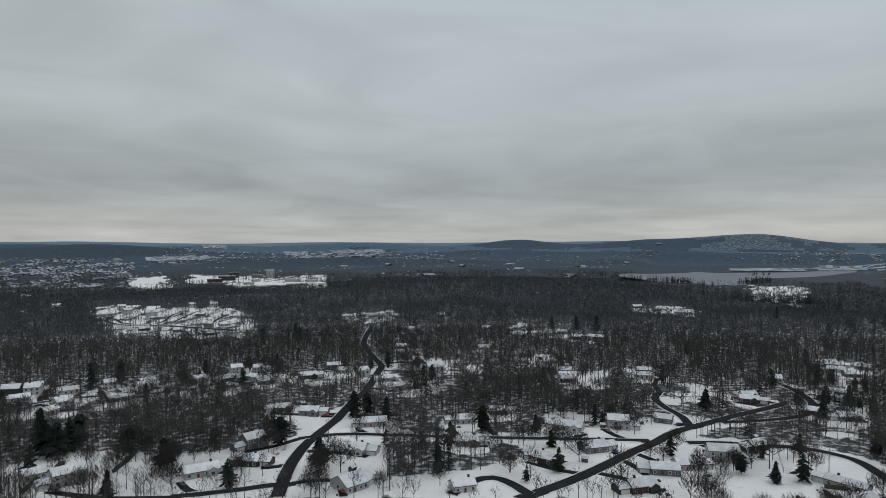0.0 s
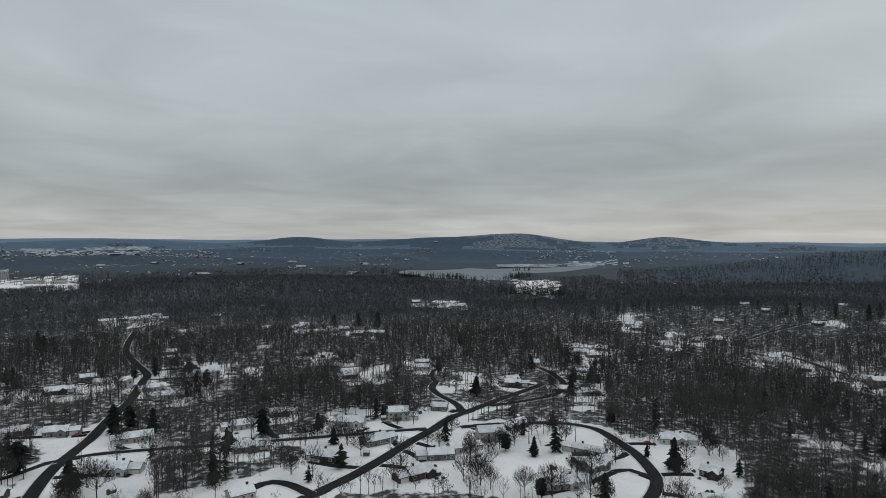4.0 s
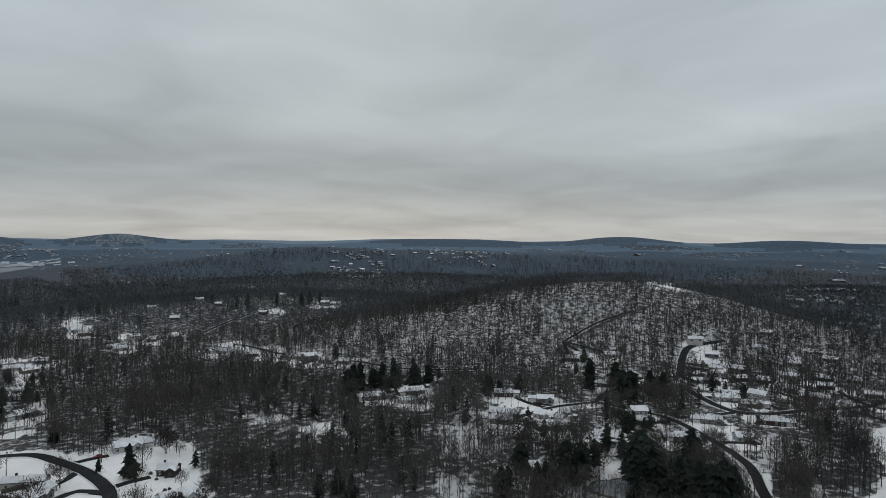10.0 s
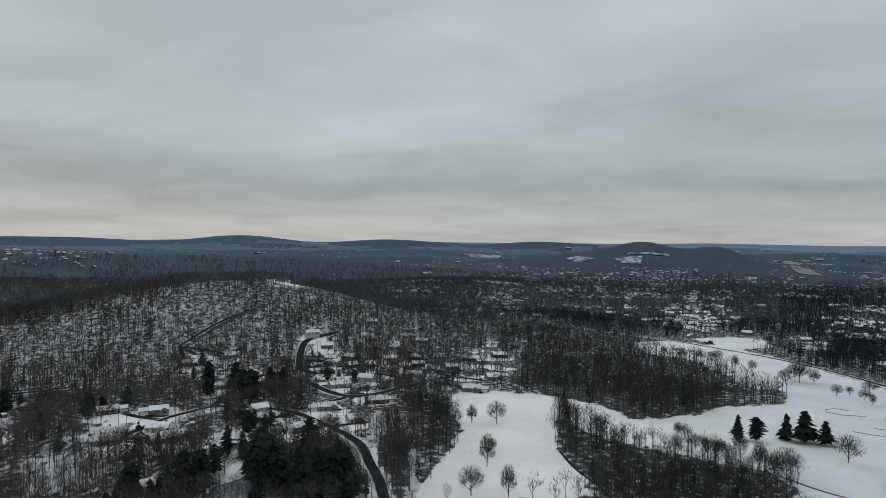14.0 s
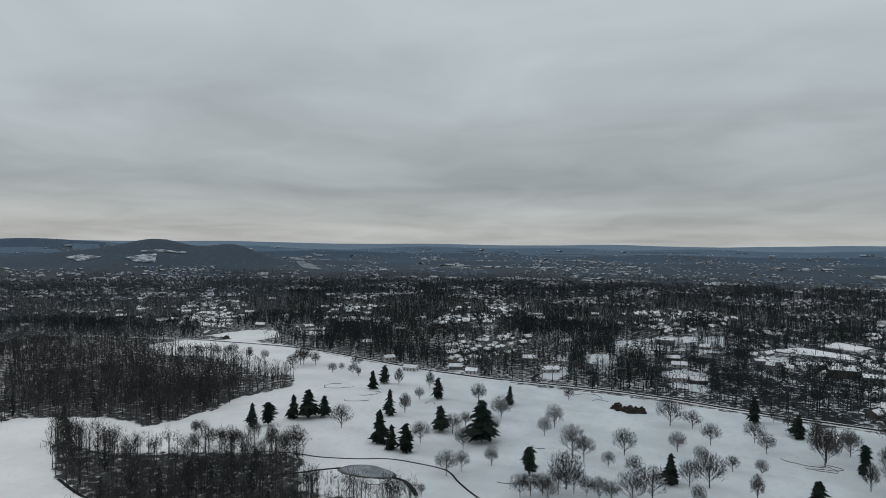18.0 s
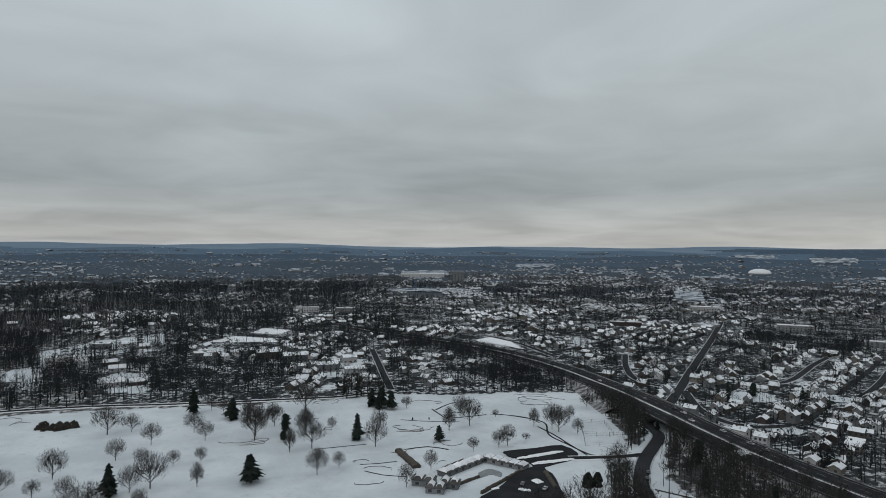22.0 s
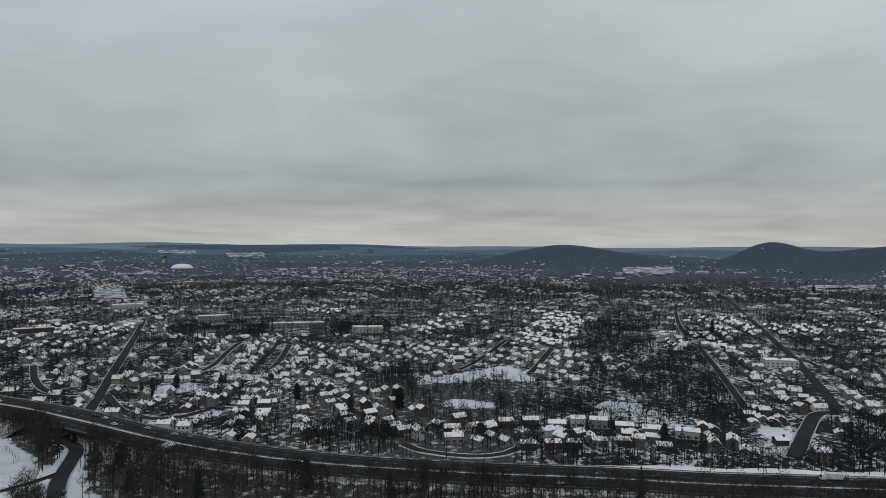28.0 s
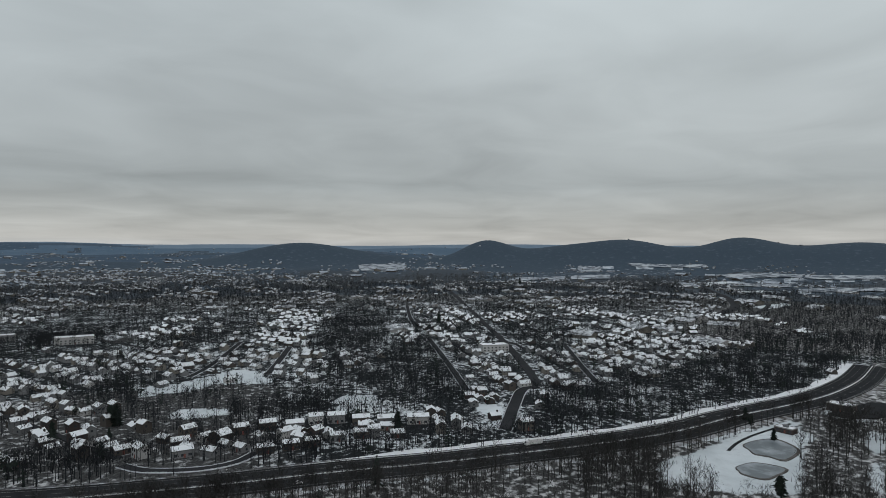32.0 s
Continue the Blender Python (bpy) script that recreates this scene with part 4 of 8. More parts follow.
CONIFERS += [(310, 12, 16), (285, -8, 20), (307, -3, 19), (289, 18, 15), (493, 91, 26), (508, 74, 22), (499, 61, 18), (497, 47, 20), (488, 37, 21), (532, -60, 11), (517, -18, 11), (534, -5, 9), (359, 104, 7), (292, 33, 15), (276, 91, 13), (280, 89, 12), (287, 77, 14), (286, 73, 15), (293, 71, 15), (303, 67, 20), (309, 60, 18), (310, 36, 22), (318, 34, 24), (461, 62, 25), (473, 58, 23), (425, 245, 17), (436, 243, 20), (433, 231, 21), (440, 217, 20), (454, 212, 17)]
CONIFERS += [(400, 255, 10), (457, 153, 9), (245, 160, 11), (243, 151, 11), (238, 165, 10), (-202, -370, 7), (-213, -445, 7), (-288, -437, 12), (-326, -447, 12), (-359, -435, 10), (-348, -337, 13), (-330, -271, 13), (-341, -243, 7), (-300, -442, 14), (-322, -444, 12), (-368, -261, 13), (-406, -543, 12), (-192, -308, 13), (-176, -276, 11), (-189, -244, 13), (-225, -212, 13), (-388, -80, 12), (-920, -128, 19), (-945, -319, 17), (-366, -256, 14), (-440, 144, 9), (-427, 143, 8), (-826, 196, 13), (-307, 116, 11), (-1835, -20, 23)]
CONIFERS += [(-397, 146, 7)]
# Open snowy clearings with gardens, and close dark woods.
GLADES.append([(-63, 607), (5, 621), (14, 528), (-17, 462), (-43, 480)])
GLADES.append([(-328, 66), (-359, 87), (-376, 115), (-404, 136), (-428, 166), (-346, 141), (-312, 125), (-320, 74)])
GLADES.append([(-444, 219), (-460, 240), (-315, 165), (-315, 159)])
GLADES.append([(-576, 1037), (-558, 1064), (-454, 1044), (-397, 974), (-346, 1061), (-289, 897), (-237, 767), (-331, 762), (-416, 794)])
GLADES.append([(-345, 489), (-323, 497), (-291, 504), (-268, 510), (-231, 531), (-215, 494), (-245, 468), (-275, 447), (-313, 444)])
GLADES.append([(-223, 547), (-206, 598), (-159, 600), (-130, 547), (-149, 513), (-197, 493)])
GLADES.append([(-123, 560), (-74, 573), (-63, 526), (-110, 504)])
GLADES.append([(-46, 543), (-21, 535), (-17, 481), (-40, 471)])
GLADES.append([(-24, 615), (3, 630), (41, 605), (33, 554), (-19, 552)])
GLADES.append([(-165, 1029), (-80, 1066), (-69, 917), (-139, 889)])
GLADES.append([(90, 867), (137, 867), (191, 770), (173, 711), (134, 759), (83, 801)])
GLADES.append([(322, 1101), (410, 1153), (443, 1059), (380, 1017), (314, 1041)])
GLADES.append([(704, 1465), (796, 1440), (817, 1388), (675, 1165), (586, 1196)])
GLADES.append([(-986, 1950), (-892, 2055), (-673, 1583), (-724, 1483)])
GLADES.append([(104, 577), (152, 573), (136, 495), (92, 497)])
GLADES.append([(167, 493), (203, 484), (182, 436), (156, 451)])
GLADES.append([(175, 579), (205, 577), (188, 530), (158, 524)])
GLADES.append([(352, 597), (409, 587), (375, 538), (326, 546)])
GLADES.append([(298, 495), (322, 494), (299, 459), (277, 460)])
GLADES.append([(-97, 410), (-69, 417), (-35, 411), (-32, 380), (-87, 380)])
GLADES.append([(-854, 2098), (-690, 2115), (-393, 2149), (-296, 1618), (-578, 1678)])
GLADES.append([(328, 293), (341, 275), (341, 240), (326, 203), (317, 215), (316, 246), (309, 271)])
GLADES.append([(555, 791), (573, 744), (486, 631), (471, 665)])
GLADES.append([(522, 652), (581, 596), (524, 538), (471, 578)])
GLADES.append([(515, 520), (542, 468), (489, 422), (460, 456)])
GLADES.append([(503, 399), (527, 371), (514, 316), (487, 304), (461, 353)])
GLADES.append([(421, 254), (423, 234), (402, 222), (390, 233)])
GLADES.append([(415, 222), (432, 208), (397, 191), (387, 205)])
GLADES.append([(470, 227), (501, 217), (454, 200), (428, 204)])
GLADES.append([(1668, 1158), (1752, 1026), (1601, 906), (1498, 923), (1528, 1043)])
GLADES.append([(1896, 1056), (2101, 983), (2085, 846), (1955, 807), (1792, 964)])
GLADES.append([(805, 587), (851, 551), (798, 517), (762, 551)])
GLADES.append([(723, 609), (748, 594), (734, 554), (686, 573)])
GLADES.append([(363, 605), (394, 583), (322, 472), (297, 490)])
GLADES.append([(249, 398), (263, 389), (245, 359), (225, 374)])
GLADES.append([(246, 296), (269, 276), (254, 253), (239, 253), (233, 286)])
GLADES.append([(93, 663), (120, 646), (109, 591), (85, 609)])
GLADES.append([(171, 606), (201, 551), (191, 524), (159, 546)])
GLADES.append([(192, 529), (221, 498), (223, 460), (178, 488)])
GLADES.append([(229, 493), (248, 468), (230, 433), (208, 448)])
GLADES.append([(1845, 238), (1822, 112), (841, 34), (812, 80)])
GLADES.append([(680, 31), (706, 13), (657, 3), (546, 6), (556, 21)])
GLADES.append([(513, 20), (519, -5), (518, -47), (480, -41), (463, -5)])
GLADES.append([(363, 66), (375, 44), (329, 41), (325, 59)])
GLADES.append([(431, 148), (456, 123), (422, 110), (407, 136)])
GLADES.append([(415, 108), (475, 79), (453, 72), (393, 98)])
GLADES.append([(420, 254), (441, 215), (431, 197), (396, 198), (391, 232)])
GLADES.append([(607, 132), (605, 101), (533, 93), (463, 85), (467, 91), (564, 108)])
GLADES.append([(644, -123), (665, -172), (596, -181), (519, -153), (497, -106), (562, -110)])
GLADES.append([(496, -12), (487, -43), (446, -51), (454, -24)])
GLADES.append([(998, -579), (935, -623), (757, -495), (812, -477)])
GLADES.append([(294, -644), (275, -667), (231, -547), (250, -542)])
GLADES.append([(290, -811), (214, -849), (181, -734), (245, -702)])
GLADES.append([(285, -480), (287, -559), (261, -529), (254, -470)])
GLADES.append([(702, -563), (651, -583), (595, -523), (637, -512)])
GLADES.append([(559, -768), (511, -782), (463, -708), (501, -702)])
GLADES.append([(379, -486), (354, -496), (318, -455), (341, -445)])
GLADES.append([(285, -610), (260, -612), (227, -529), (244, -517)])
GLADES.append([(303, -712), (256, -762), (180, -799), (176, -751), (236, -702), (278, -661)])
GLADES.append([(201, -583), (183, -614), (147, -562), (145, -517), (171, -525)])
GLADES.append([(16, -634), (-30, -655), (-31, -607), (-15, -528), (13, -505)])
GLADES.append([(334, -605), (315, -624), (293, -580), (309, -564)])
GLADES.append([(156, -752), (98, -733), (96, -673), (142, -686)])
GLADES.append([(-175, -789), (-205, -801), (-214, -714), (-185, -697)])
GLADES.append([(-302, -785), (-349, -784), (-307, -704), (-272, -705)])
GLADES.append([(-475, -315), (-496, -283), (-462, -268), (-436, -290)])
GLADES.append([(-536, -283), (-550, -236), (-514, -225), (-494, -256)])
GLADES.append([(-390, -245), (-402, -225), (-417, -203), (-403, -200), (-376, -231)])
GLADES.append([(-522, -265), (-537, -221), (-481, -203), (-480, -238)])
GLADES.append([(-465, -37), (-454, -17), (-400, -18), (-408, -36)])
DENSE.append([(-481, 12), (-537, 60), (-573, 108), (-621, 178), (-623, 234), (-654, 302), (-539, 220), (-472, 108), (-401, 24), (-388, 10)])
DENSE.append([(-128, -738), (-167, -700), (-194, -624), (-212, -537), (-221, -436), (-207, -389), (-164, -339), (-183, -403), (-197, -462), (-193, -491), (-174, -508), (-149, -502), (-122, -484), (-135, -549), (-162, -626), (-143, -675), (-122, -706)])
DENSE.append([(-3, -886), (-56, -844), (-106, -792), (-148, -706), (-160, -660), (-144, -618), (-108, -694), (-53, -808), (-3, -856)])
GLADES.append([(-167, -765), (-193, -771), (-209, -736), (-211, -690), (-189, -713)])
GLADES.append([(-186, -339), (-168, -314), (-156, -282), (-146, -260), (-157, -250), (-166, -269), (-164, -287), (-179, -317)])
DENSE.append([(364, -132), (336, -163), (315, -187), (292, -207), (257, -210), (206, -172), (225, -95), (286, -109)])
DENSE.append([(397, 487), (455, 436), (476, 371), (402, 318), (317, 361)])
DENSE.append([(1207, 694), (1719, 613), (725, 258), (760, 436), (712, 575)])
DENSE.append([(4, 1900), (428, 1562), (601, 1356), (472, 1116), (315, 1149), (2, 1248)])
DENSE.append([(499, 222), (548, 138), (477, 120), (438, 186)])
DENSE.append([(260, 253), (306, 185), (309, 144), (248, 118), (202, 190)])
DENSE.append([(624, -190), (626, -264), (599, -301), (506, -296), (448, -319), (395, -253), (395, -199), (424, -175), (480, -155)])
DENSE.append([(377, -27), (377, -73), (355, -68), (346, -42), (273, -31), (272, -20)])
DENSE.append([(1251, 863), (783, 206), (695, 294), (714, 492)])
DENSE.append([(648, -205), (569, -287), (499, -285), (411, -296), (379, -299), (394, -244), (379, -191), (402, -163), (490, -155)])
DENSE.append([(-1, -505), (-69, -514), (-46, -463), (-1, -456)])
DENSE.append([(-203, -525), (-212, -516), (-230, -480), (-201, -372), (-158, -317), (-175, -370), (-195, -445)])
DENSE.append([(-206, -512), (-226, -464), (-202, -375), (-167, -329), (-164, -347), (-182, -415)])
DENSE.append([(-191, -321), (-209, -291), (-236, -229), (-226, -183), (-146, -260)])
DENSE.append([(-426, -195), (-452, -144), (-425, -133), (-385, -176), (-363, -203)])
DENSE.append([(-408, -118), (-461, -81), (-436, -76), (-401, -110)])
DENSE.append([(-366, -227), (-368, -203), (-422, -169), (-464, -95), (-418, -89), (-376, -143), (-349, -193)])
DENSE.append([(-698, -137), (-647, -74), (-461, -49), (-451, -84)])
SUBURB += [(-128, 992, 12, 8, 1, 21, 'beige'), (-86, 1018, 12, 8, 1, -24, 'white'), (-4, 984, 13, 8, 1, 1, 'brown'), (108, 854, 13, 8, 1, -22, 'white'), (161, 760, 13, 8, 1, -32, 'brown'), (183, 740, 13, 8, 2, -24, 'beige'), (109, 564, 12, 8, 1, -13, 'white'), (178, 557, 13, 8, 1, -13, 'brown'), (688, 1405, 12, 8, 1, -20, 'beige'), (759, 1374, 14, 8, 1, -41, 'white'), (360, 584, 11, 8, 1, -24, 'brown'), (382, 570, 14, 9, 1, -55, 'grey')]
SUBURB += [(297, 476, 11, 8, 1, -24, 'beige'), (-87, 559, 13, 8, 1, 5, 'white'), (-326, 475, 13, 9, 2, 16, 'brown'), (-312, 479, 11, 8, 2, 17, 'white'), (-242, 514, 12, 8, 1, 51, 'brown'), (-521, 961, 14, 8, 1, 20, 'white'), (-496, 989, 13, 9, 2, 54, 'white'), (-337, 979, 13, 8, 1, 47, 'beige'), (-322, 866, 11, 8, 2, 2, 'beige'), (513, 704, 13, 8, 1, -43, 'grey'), (498, 669, 13, 9, 1, -45, 'beige'), (516, 611, 12, 8, 1, -10, 'white')]
SUBURB += [(514, 581, 11, 8, 1, -46, 'grey'), (541, 575, 11, 8, 1, -70, 'grey'), (491, 470, 12, 9, 1, -43, 'white'), (516, 473, 12, 8, 1, -70, 'white'), (494, 354, 13, 8, 2, -25, 'beige'), (495, 337, 12, 8, 1, -61, 'white'), (496, 318, 12, 8, 1, -72, 'beige'), (709, 587, 12, 8, 1, -78, 'brown'), (800, 545, 13, 8, 2, -73, 'grey'), (1578, 1050, 14, 8, 1, -67, 'brown'), (1644, 1030, 11, 9, 1, -30, 'white'), (1603, 963, 14, 8, 1, -63, 'white')]
SUBURB += [(1854, 997, 12, 8, 1, -52, 'brown'), (1960, 967, 14, 9, 1, -54, 'brown'), (1981, 911, 13, 8, 1, -91, 'brown'), (2019, 849, 12, 8, 1, -43, 'grey'), (351, 540, 13, 9, 1, -11, 'beige'), (264, 410, 14, 9, 1, -7, 'grey'), (102, 626, 11, 8, 1, -38, 'brown'), (227, 468, 11, 8, 1, -3, 'white'), (104, 542, 11, 8, 1, -1, 'brown'), (404, 103, 14, 9, 1, -104, 'white'), (431, 48, 11, 8, 2, -62, 'white'), (596, 119, 12, 8, 1, -104, 'white')]
SUBURB += [(585, 2, 11, 8, 1, -70, 'white'), (520, -9, 14, 8, 1, -74, 'brown'), (496, -21, 14, 8, 1, -71, 'beige'), (577, -17, 11, 8, 1, -67, 'brown'), (678, 22, 14, 8, 2, -72, 'white'), (616, 7, 12, 9, 1, -64, 'beige'), (598, -15, 14, 8, 2, -111, 'grey'), (578, -35, 12, 9, 1, -104, 'brown'), (557, -49, 13, 9, 1, -82, 'white'), (515, -27, 13, 8, 2, -116, 'white'), (536, -62, 14, 9, 1, -95, 'beige'), (516, -78, 13, 8, 1, -83, 'white')]
SUBURB += [(614, -103, 11, 9, 1, -97, 'beige'), (592, -143, 13, 9, 1, -97, 'beige'), (623, -167, 14, 8, 1, -89, 'brown'), (680, -176, 13, 8, 1, -130, 'grey'), (610, -81, 12, 8, 1, -116, 'brown'), (655, -63, 11, 8, 1, -87, 'grey'), (398, 133, 13, 9, 1, -82, 'brown'), (376, 61, 11, 9, 1, -79, 'white'), (689, -97, 13, 8, 1, -117, 'beige'), (699, -137, 11, 8, 1, -92, 'grey'), (518, -134, 13, 9, 1, -82, 'grey'), (479, -107, 14, 9, 1, -114, 'grey')]
SUBURB += [(955, -413, 13, 9, 1, -106, 'beige'), (980, -453, 14, 9, 1, -121, 'brown'), (1039, -512, 13, 8, 1, -122, 'white'), (874, -459, 13, 8, 1, -94, 'beige'), (893, -508, 13, 8, 1, -93, 'white'), (909, -560, 11, 8, 1, -121, 'beige'), (844, -573, 13, 9, 1, -106, 'white'), (732, -526, 13, 8, 1, -142, 'beige'), (804, -622, 11, 8, 1, -102, 'white'), (671, -559, 13, 8, 1, -103, 'grey'), (1054, -701, 14, 9, 1, -113, 'white'), (1062, -791, 13, 8, 1, -125, 'grey')]
SUBURB += [(776, -733, 11, 8, 1, -161, 'brown'), (634, -655, 11, 8, 1, -150, 'brown'), (558, -620, 12, 9, 1, -159, 'beige'), (618, -736, 12, 9, 1, -127, 'white'), (559, -715, 13, 9, 1, -172, 'white'), (559, -768, 12, 9, 1, -149, 'grey'), (521, -769, 13, 8, 1, -145, 'beige'), (537, -853, 12, 8, 1, -125, 'brown'), (487, -864, 14, 9, 1, -140, 'beige'), (515, -514, 13, 8, 1, -142, 'beige'), (432, -463, 11, 8, 1, -114, 'white'), (380, -437, 13, 8, 1, -164, 'white')]
SUBURB += [(329, -462, 11, 8, 1, -161, 'white'), (325, -557, 14, 9, 1, -148, 'beige'), (348, -679, 14, 8, 1, -132, 'white'), (445, -973, 12, 8, 1, -157, 'brown'), (364, -879, 13, 9, 1, -138, 'beige'), (240, -660, 11, 9, 1, -177, 'white'), (212, -649, 13, 8, 1, -154, 'brown'), (234, -767, 11, 8, 1, -139, 'white'), (208, -749, 11, 9, 1, -175, 'beige'), (294, -878, 13, 8, 1, -181, 'white'), (249, -938, 14, 9, 1, -162, 'white')]
FIELDS.append([(476, -142), (445, -168), (424, -187), (384, -194), (377, -219), (391, -254), (408, -308), (356, -295), (276, -229), (296, -210), (319, -189), (342, -165), (369, -151), (398, -151)])
ROADS.append(("road", "narrow snow-lined lane between houses", 4.5, [(-563, 998), (-521, 961), (-486, 934), (-447, 890), (-406, 897), (-422, 983), (-411, 1021)]))
ROADS.append(("road", "narrow snow-lined lane between houses", 4.5, [(-405, 869), (-335, 860), (-250, 833), (-179, 816), (-104, 806)]))
ROADS.append(("road", "short dark lane on the snow", 4, [(-389, 904), (-397, 974), (-396, 1018)]))
ROADS.append(("road", "short dark lane on the snow", 4, [(-325, 865), (-338, 943), (-337, 979)]))
ROADS.append(("road", "thin dark track up the wooded hill", 3.2, [(633, 144), (673, 129), (707, 110), (748, 76)]))
ROADS.append(("road", "dark road across the wooded hillside", 5, [(580, 574), (643, 595), (708, 601), (748, 594)]))
# Far snowy fields between woods and houses, four corners each.
SNOWFIELDS.append([(-169, -758), (-196, -781), (-212, -744), (-212, -690)])
SNOWFIELDS.append([(150, -782), (126, -835), (75, -805), (66, -770)])
SNOWFIELDS.append([(111, -863), (97, -917), (59, -889), (69, -845)])
SNOWFIELDS.append([(1108, 2446), (1411, 2453), (1249, 2171), (998, 2177)])
SNOWFIELDS.append([(1471, 2505), (1644, 2437), (1507, 2234), (1321, 2205)])
SNOWFIELDS.append([(3366, -711), (3306, -896), (3077, -822), (3295, -708)])
SNOWFIELDS.append([(2449, -931), (2442, -989), (2327, -1005), (2322, -926)])
SNOWFIELDS.append([(2216, -1033), (2211, -1146), (2089, -1076), (2131, -1026)])
SNOWFIELDS.append([(2288, -1125), (2252, -1279), (2217, -1260), (2257, -1110)])
SNOWFIELDS.append([(-2657, 208), (-2613, 301), (-2316, 257), (-2442, 197)])
SNOWFIELDS.append([(-2205, 150), (-2237, 286), (-2113, 270), (-2080, 141)])
SNOWFIELDS.append([(-2115, -41), (-2206, 131), (-2071, 123), (-2005, -36)])
SNOWFIELDS.append([(-2669, 409), (-2616, 706), (-2573, 694), (-2606, 422)])
SNOWFIELDS.append([(-2230, 638), (-2311, 940), (-2158, 877), (-2115, 657)])
SNOWFIELDS.append([(-2285, 938), (-2261, 1179), (-2097, 1093), (-2142, 879)])
SNOWFIELDS.append([(-1760, 702), (-1831, 955), (-1707, 890), (-1663, 676)])
SNOWFIELDS.append([(-2488, -682), (-2674, -525), (-2337, -452), (-2251, -600)])
SNOWFIELDS.append([(-1984, 454), (-1886, 494), (-1738, 448), (-1810, 429)])
SNOWFIELDS.append([(-1928, 568), (-1919, 750), (-1812, 708), (-1838, 571)])
SNOWFIELDS.append([(-1679, 4315), (-1367, 3992), (-1276, 3707), (-1375, 3617)])
SNOWFIELDS.append([(-699, 3918), (-371, 3978), (-338, 3624), (-600, 3448)])
SNOWFIELDS.append([(-965, 3789), (-823, 3843), (-714, 3334), (-823, 3289)])
SNOWFIELDS.append([(-1453, 3063), (-1187, 3197), (-1024, 2772), (-1331, 2833)])
SNOWFIELDS.append([(-260, -2476), (-441, -2527), (-390, -2150), (-245, -2161)])
SNOWFIELDS.append([(-137, -1694), (-396, -1684), (-363, -1543), (-136, -1604)])
SNOWFIELDS.append([(-957, -1670), (-996, -1589), (-802, -1267), (-776, -1341)])
SNOWFIELDS.append([(-2345, -3406), (-2525, -3293), (-2425, -3162), (-2040, -2936)])
SNOWFIELDS.append([(-885, -3039), (-1072, -2978), (-976, -2710), (-815, -2752)])
SNOWFIELDS.append([(-2584, -3093), (-2779, -2967), (-2366, -2525), (-2217, -2631)])
GOLF_BORDER += [(-40, -492), (-56, -490), (-89, -485), (-124, -487), (-153, -488), (-180, -492), (-205, -496), (-218, -500)]


BUNKERS += [(-147, -452, 9.4, 7.5, 162), (-157, -466, 13.2, 6.0, 161), (52, -383, 13.2, 6.0, -172), (5, -469, 8.4, 5.2, -179), (-22, -329, 8.3, 3.8, 176), (-17, -312, 7.3, 3.8, 177), (-48, -399, 7.9, 5.2, 173), (-69, -366, 6.7, 5.2, 169), (-58, -334, 2.1, 2.2, 170), (2, -402, 4.3, 2.2, -180), (-15, -342, 4.3, 1.5, 177), (-35, -357, 5.8, 3.8, 174)]
BUNKERS += [(379, -348, 12.9, 8.2, -133), (346, -344, 11.4, 6.8, -135), (336, -326, 9.2, 5.2, -134), (288, -353, 3.3, 5.2, -141), (211, -450, 10.7, 7.5, -155), (197, -441, 6.1, 5.2, -156), (55, -385, 10.4, 4.5, -172), (148, -463, 5.2, 6.0, -162), (178, -318, 5.2, 3.0, -151), (10, -423, 6.8, 3.0, -179), (207, -215, 5.3, 3.0, -136), (164, -260, 5.5, 2.2, -148)]
BUNKERS += [(-153, -472, 14.2, 7.5, 162), (-148, -452, 9.8, 6.8, 162), (-51, -400, 12.3, 6.8, 173), (-65, -365, 6.6, 5.2, 170), (-85, -427, 7.8, 4.5, 169), (-67, -462, 10.9, 5.2, 172)]
BUNKERS += [(-47, -396, 9.3, 5.2, 173), (47, -380, 7.5, 4.5, -173), (5, -471, 9.3, 6.8, -179), (-155, -462, 17.5, 9.0, 161)]
MOUNDS += [(171, -431, 12.5, 9.8, -158)]
SHRUBS += [(-121, -287, 2.2, 3.0, 157), (-126, -287, 2.0, 3.0, 156)]
DOMES += [(-1639, -2221, 42.0, 65.0, 144)]
POOLS += [(-38, 307, 2.5, 2.2, 7)]
COVERED = [(-73, -314), (-80, -319), (-85, -313), (-83, -307), (-79, -311), (-73, -308)]
WINGS += [(-54, -313, -79, -332.5, 6.0, 2.1), (-81, -333, -99, -315, 6.6, 2.2), (-39, -307, -49, -303, 7.5, 2.8), (-51.5, -301, -60, -297.5, 7.0, 2.6), (-44, -296, -52, -293, 6.5, 2.6)]
HEDGES += [(-68.5, -287.4, -94.4, -311.5, 1.2, 1.6), (-72.2, -308.2, -58.3, -298.9, 1.0, 1.4), (-55.6, -322.2, -69.3, -333.4, 1.0, 1.6), (-107.1, -309.0, -105.0, -287.4, 2.2, 1.2), (-36.3, -355.2, -43.3, -327.1, 4, 2.0)]
HEDGES += [(-194.7, 290.2, -199.3, 314.1, 1.6, 1.8), (-165.9, 316.1, -167.9, 340.3, 1.6, 2.0), (-197.6, 320.5, -197.8, 327.4, 2, 2)]
HEDGES += [(179.9, 296.2, 190.4, 291.3, 1.2, 2.2), (176.0, 289.7, 175.2, 269.0, 1.2, 2.0)]
